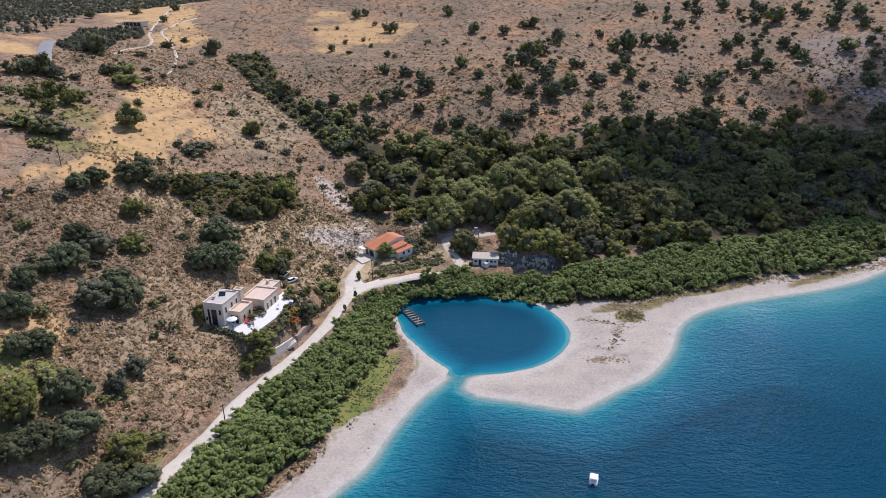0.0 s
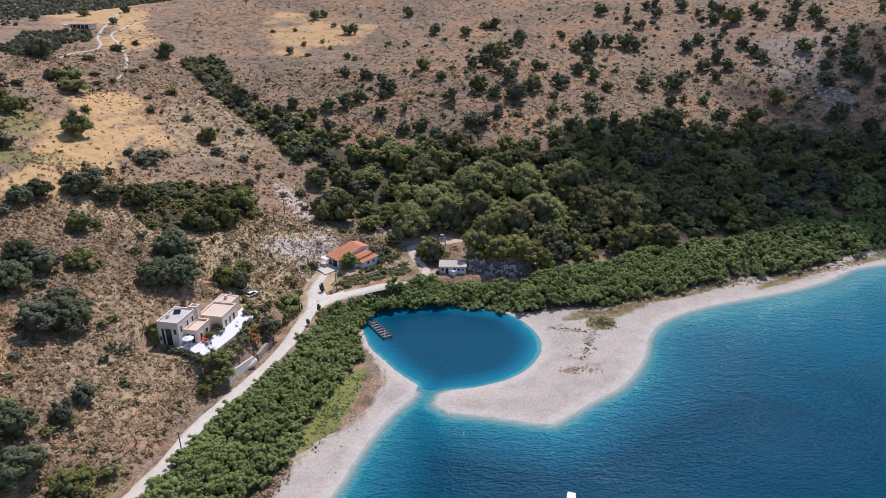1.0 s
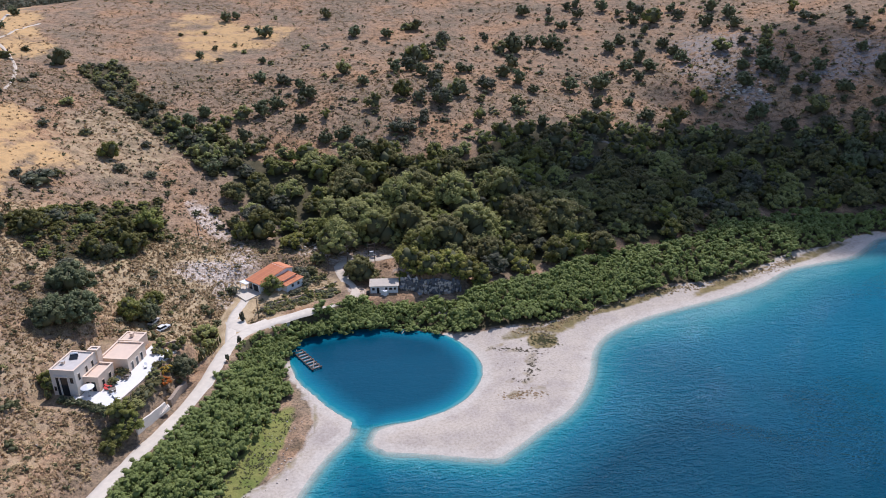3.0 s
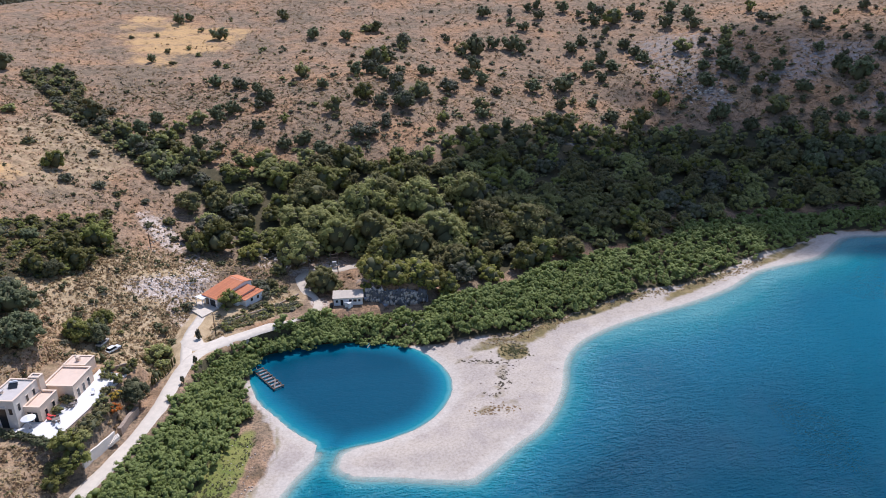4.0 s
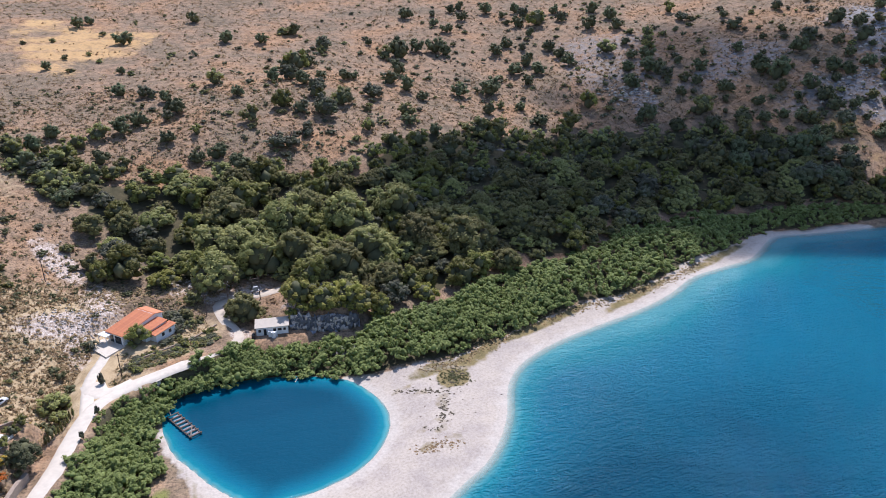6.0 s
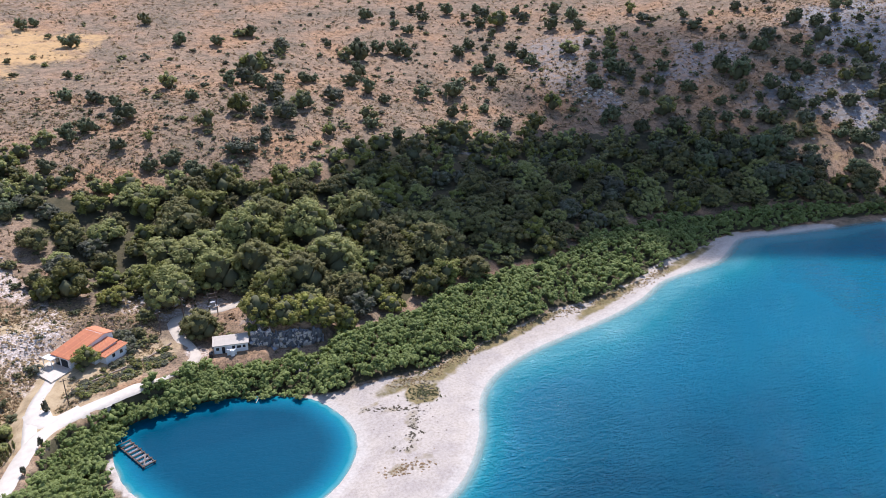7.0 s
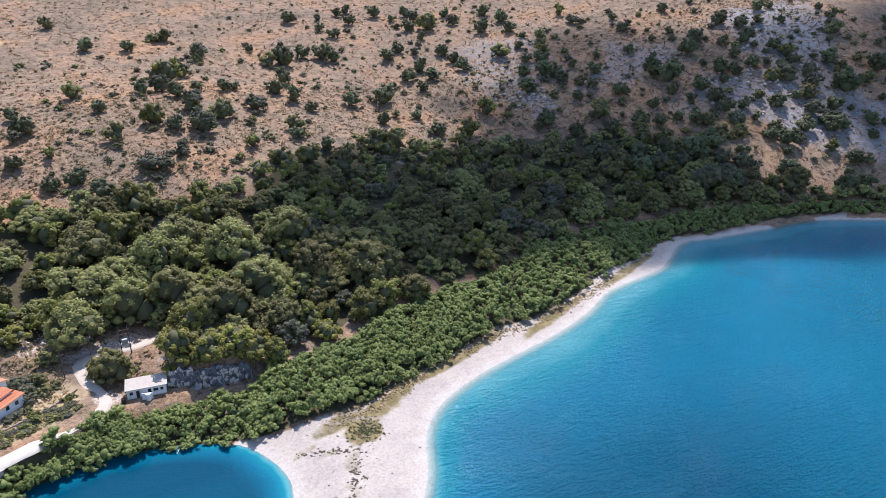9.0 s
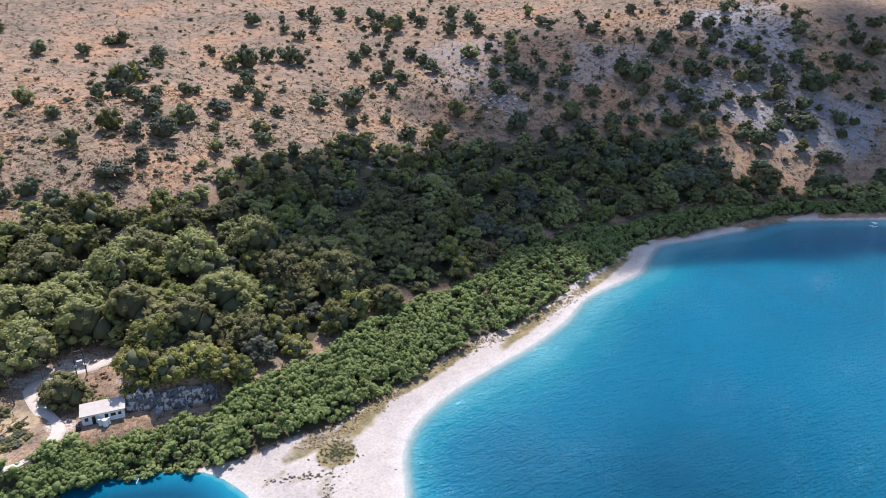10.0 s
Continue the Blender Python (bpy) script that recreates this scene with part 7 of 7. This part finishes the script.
POLES = [(4.2, 247.6, 8.5), (-2.4, 243.6, 7.5), (-24.2, 217.2, 7.5), (-126.8, 227.0, 7.5), (-50.6, 133.6, 6.5), (-46.5, 262.0, 8.0)]
for x, y, h in POLES:
    utility_pole(x, y, h)
stn = thing("transformer_mount", 12.6, 247.4, ground_at(12.6, 247.4) - 0.3, 5, "pole-mounted transformer on two wooden poles", "transformer")
for x_ in (-1.1, 1.1):
    part("post", rod((x_, 0, 0), (x_, 0, 8.2), 0.15, 0.11), POLE, stn)
part("platform", boxes((-1.3, 1.3, -0.5, 0.5, 3.4, 3.55)), STEEL, stn)
part("transformer", boxes((-0.7, 0.7, -0.4, 0.4, 3.55, 4.8), bevel=0.06), STEEL, stn)
part("crossarm", boxes((-1.5, 1.5, -0.07, 0.07, 7.4, 7.55)), POLE, stn)
part("crossarm", boxes((-1.5, 1.5, -0.07, 0.07, 6.2, 6.32)), POLE, stn)


def cable(a, b, sag=0.8):
    p = [(a[0] + (b[0] - a[0]) * f, a[1] + (b[1] - a[1]) * f, a[2] + (b[2] - a[2]) * f - sag * 4 * f * (1 - f)) for f in np.linspace(0, 1, 13)]
    v, f = tube(p, [0.018] * 13, 5)
    me = raw_mesh("cable", v, [f])
    me.materials.append(DARK)
    tagged(new("cable", me), "thin black overhead cable slung between poles", "cable")


tops = [(x, y, ground_at(x, y) + h - 0.6) for x, y, h in POLES]
cable(tops[0], tops[1])
cable(tops[1], tops[2], 1.4)
cable(tops[0], (12.6, 247.4, ground_at(12.6, 247.4) + 7.2))
cable(tops[2], (HX + 1.0, HY + 1.0, HZ + 2.9), 0.5)

# Two pale parked vehicles under the slope behind the villa.
def car(x, y, turn, mat, label):
    """A parked car: lower body, glazed cabin, four wheels and lamps."""
    root = thing("car", x, y, ground_at(x, y), turn, label, "car", "parked cars")
    bm = prism([(-2.05, -0.82), (2.05, -0.82), (2.05, 0.82), (-2.05, 0.82)], 0.28, 0.88)
    bmesh.ops.bevel(bm, geom=bm.edges[:], offset=0.12, segments=2, affect="EDGES")
    part("body", bm, mat, root)
    bm = bmesh.new()
    low = [bm.verts.new(v) for v in ((-1.75, -0.74, 0.86), (1.05, -0.74, 0.86), (1.05, 0.74, 0.86), (-1.75, 0.74, 0.86))]
    top = [bm.verts.new(v) for v in ((-1.35, -0.6, 1.42), (0.35, -0.6, 1.42), (0.35, 0.6, 1.42), (-1.35, 0.6, 1.42))]
    bm.faces.new(top)
    for k in range(4):
        bm.faces.new((low[k], low[(k + 1) % 4], top[(k + 1) % 4], top[k]))
    part("cabin_glass", bm, DARK, root)
    part("roof", boxes((-1.38, 0.38, -0.62, 0.62, 1.42, 1.47), bevel=0.015), mat, root)
    for i, j in ((-1.25, -0.8), (1.3, -0.8), (1.3, 0.8), (-1.25, 0.8)):
        wheel = part("wheel", rod((i, j - 0.1, 0.31), (i, j + 0.1, 0.31), 0.31, 0.31, 12), DARK, root)
        part("rim", rod((i, j - 0.11, 0.31), (i, j + 0.11, 0.31), 0.17, 0.17, 10), STEEL, wheel)
    for j in (-0.6, 0.6):
        part("headlight", boxes((2.03, 2.07, j - 0.16, j + 0.16, 0.6, 0.74)), WHITE, root)


car(-49.6, 208.6, 52, WHITE, "white car parked at the foot of the dry slope")
car(-52.4, 210.6, 70, CREAM_PALE, "dusty pale car parked beside another at the slope")
pump = thing("pump_hut", -15.4, 212.0, ground_at(-15.4, 212.0), 30, "tiny pale flat-roofed pump hut among the shore bushes", "hut")
part("wall", boxes((-0.5, 0.5, -0.35, 0.35, -1.0, 0.9)), CONCRETE, pump)
part("roof", boxes((-0.8, 0.8, -0.55, 0.55, 0.9, 1.0)), TIN, pump)

# ---- on the water ----
DRUM = material("grey plastic drum", (0.26, 0.26, 0.28), 0.6, vary=0.2)
raft = thing("raft", -9.9, 198.2, 0.0, 27.5, "long floating raft of dark timbers over rows of grey drums", "raft")
for x_ in (-1.3, 1.3):
    part("side_beam", boxes((x_ - 0.12, x_ + 0.12, -6.0, 6.0, 0.25, 0.5)), POLE, raft)
for k in range(8):
    y_ = -5.7 + k * 11.4 / 7
    part("cross_beam", boxes((-1.6, 1.6, y_ - 0.16, y_ + 0.16, 0.5, 0.66)), POLE, raft)
    if k < 7:
        for x_ in (-0.72, 0.0, 0.72):
            part("drum", rod((x_ - 0.32, y_ + 0.8, 0.12), (x_ + 0.32, y_ + 0.8, 0.12), 0.36, 0.36, 10), DRUM, raft)
part("plank", prism([(-1.2, -5.4), (-0.9, -5.5), (1.2, -2.0), (0.9, -1.9)], 0.67, 0.73), WOOD, raft)
rope = new("mooring_rope", None)
v, f = tube([(-13.0, 203.6, 0.5), (-13.6, 206.6, 0.25), (-14.0, 209.0, 0.4), (-14.6, 211.6, 1.4)], [0.05] * 4, 5)
me = raw_mesh("mooring_rope", v, [f])
me.materials.append(TIN)
bpy.data.objects.remove(rope)
tagged(new("mooring_rope", me), "pale rope mooring the raft to the bank", "rope")
v, f = tube([(18.2, 208.6, 0.02), (19.0, 210.0, 0.12), (19.7, 211.6, 0.35)], [0.14, 0.12, 0.07], 7)
me = raw_mesh("floating_log", v, [f], True)
me.materials.append(TIN)
tagged(new("floating_log", me), "bleached log lying in the lagoon's shallows", "log")


def pedal_boat(x, y, turn, label):
    """A small white pedal boat: two floats, a deck, seats, a flat sunshade on posts."""
    root = thing("pedal_boat", x, y, 0.0, turn, label, "boat", "pedal boats")
    for x_ in (-0.62, 0.62):
        bm = boxes((x_ - 0.28, x_ + 0.28, -1.35, 1.35, -0.12, 0.36), bevel=0.1)
        part("float", bm, WHITE, root)
    part("deck", boxes((-0.6, 0.6, -1.1, 1.0, 0.3, 0.4), bevel=0.02), WHITE, root)
    part("seat", boxes((-0.6, 0.6, -0.5, 0.0, 0.4, 0.62), bevel=0.04), BLUE, root)
    part("backrest", boxes((-0.6, 0.6, -0.62, -0.5, 0.4, 1.05), bevel=0.03), WHITE, root)
    for i, j in ((-0.7, -0.9), (0.7, -0.9), (0.7, 0.5), (-0.7, 0.5)):
        part("post", rod((i, j, 0.35), (i, j, 1.55), 0.025), STEEL, root)
    part("sunshade", boxes((-0.85, 0.85, -1.1, 0.7, 1.55, 1.62), bevel=0.02), WHITE, root)


pedal_boat(31.9, 121.2, -20, "white pedal boat with a sunshade on open water")
pedal_boat(315.2, 221.0, 75, "white pedal boat near the far shore")

# ---- far plateau ----
ribbon("far_road", [(x, y, ground_at(x, y)) for x, y in curve([(-172, 308), (-187, 339), (-200, 366), (-208, 386)], 5.0)], 3.6, TARMAC, 0.25, 0.3, "pale paved road across the far plateau")
for line in ([(-171, 378), (-173, 398), (-170, 414), (-171, 432), (-178, 447), (-184, 474), (-189, 502), (-195, 536)], [(-139, 365), (-142, 383), (-151, 413), (-160, 432), (-174, 457), (-173, 471), (-173, 492), (-169, 511)], [(88, 254), (91.5, 254.6), (95, 255.6), (99, 258)]):
    ribbon("footpath", [(x, y, ground_at(x, y)) for x, y in curve(line, 4.0)], 0.8, TRODDEN, 0.1, 0.5, "narrow pale footpath worn into dry ground", "path")
far_house = thing("far_house", -194, 466, ground_at(-194, 466) - 0.3, -20, "flat dark-fronted house with a white roof slab on the plateau", "house")
far_house.scale = (0.72, 0.72, 0.85)
part("wall", boxes((-11, 9, -0.3, 8, 0, 3.2)), CREAM_PALE, far_house)
part("glass_front", boxes((-10.5, 8.5, -0.36, -0.31, 0.3, 2.9)), DARK, far_house)
part("roof", boxes((-12, 10, -2.2, 9, 3.2, 3.5)), STONE_WALL, far_house)
for k in range(6):
    part("post", boxes((-11.6 + 4.2 * k, -11.3 + 4.2 * k, -2.1, -1.8, 0, 3.2)), WHITEWASH, far_house)
part("side_wing", boxes((-20, -11.1, 0.5, 6, 0, 2.8)), WHITEWASH, far_house)
NEAR_GROVE = np.array([(-193, 362), (-208, 399), (-211, 430), (-201, 437), (-196, 447), (-192, 458), (-182, 452), (-179, 440), (-182, 416), (-180, 395), (-178, 364)], float)
g, grng = places(NEAR_GROVE, 3.9, 61)
for x, y in g[distance(g[:, 0], g[:, 1], np.array([(-176, 318), (-207, 384), (-222, 455)], float))[0] > 6]:
    tree(pick(grng, *OLIVES, *LOW_GREY), x, y, grng.uniform(4.0, 5.6), "olive_tree", "olive grove", label="grey-green olive tree in a planted grove", rng=grng)
FAR_GROVE = np.array([(-219, 396), (-250, 362), (-330, 370), (-560, 500), (-640, 900), (-330, 1050), (-90, 1050), (-70, 820), (-190, 700), (-275, 640), (-246, 520), (-230, 440)], float)
g, grng = places(FAR_GROVE, 8.0, 62)
r = grng.uniform(3.3, 4.5, len(g))
stamped("far_olive_grove", [bush_template(s_, 2, 12, 0.36, 0.8, core=False, lumps=2) for s_ in (221, 222, 223)], np.column_stack([g, surface(g[:, 0], g[:, 1])]), grng.uniform(0, 6.28, len(g)), np.column_stack([r, r]), (LEAF_CORE, LEAF_OLIVE), "distant olive groves in even rows", "olive grove", rng=grng)
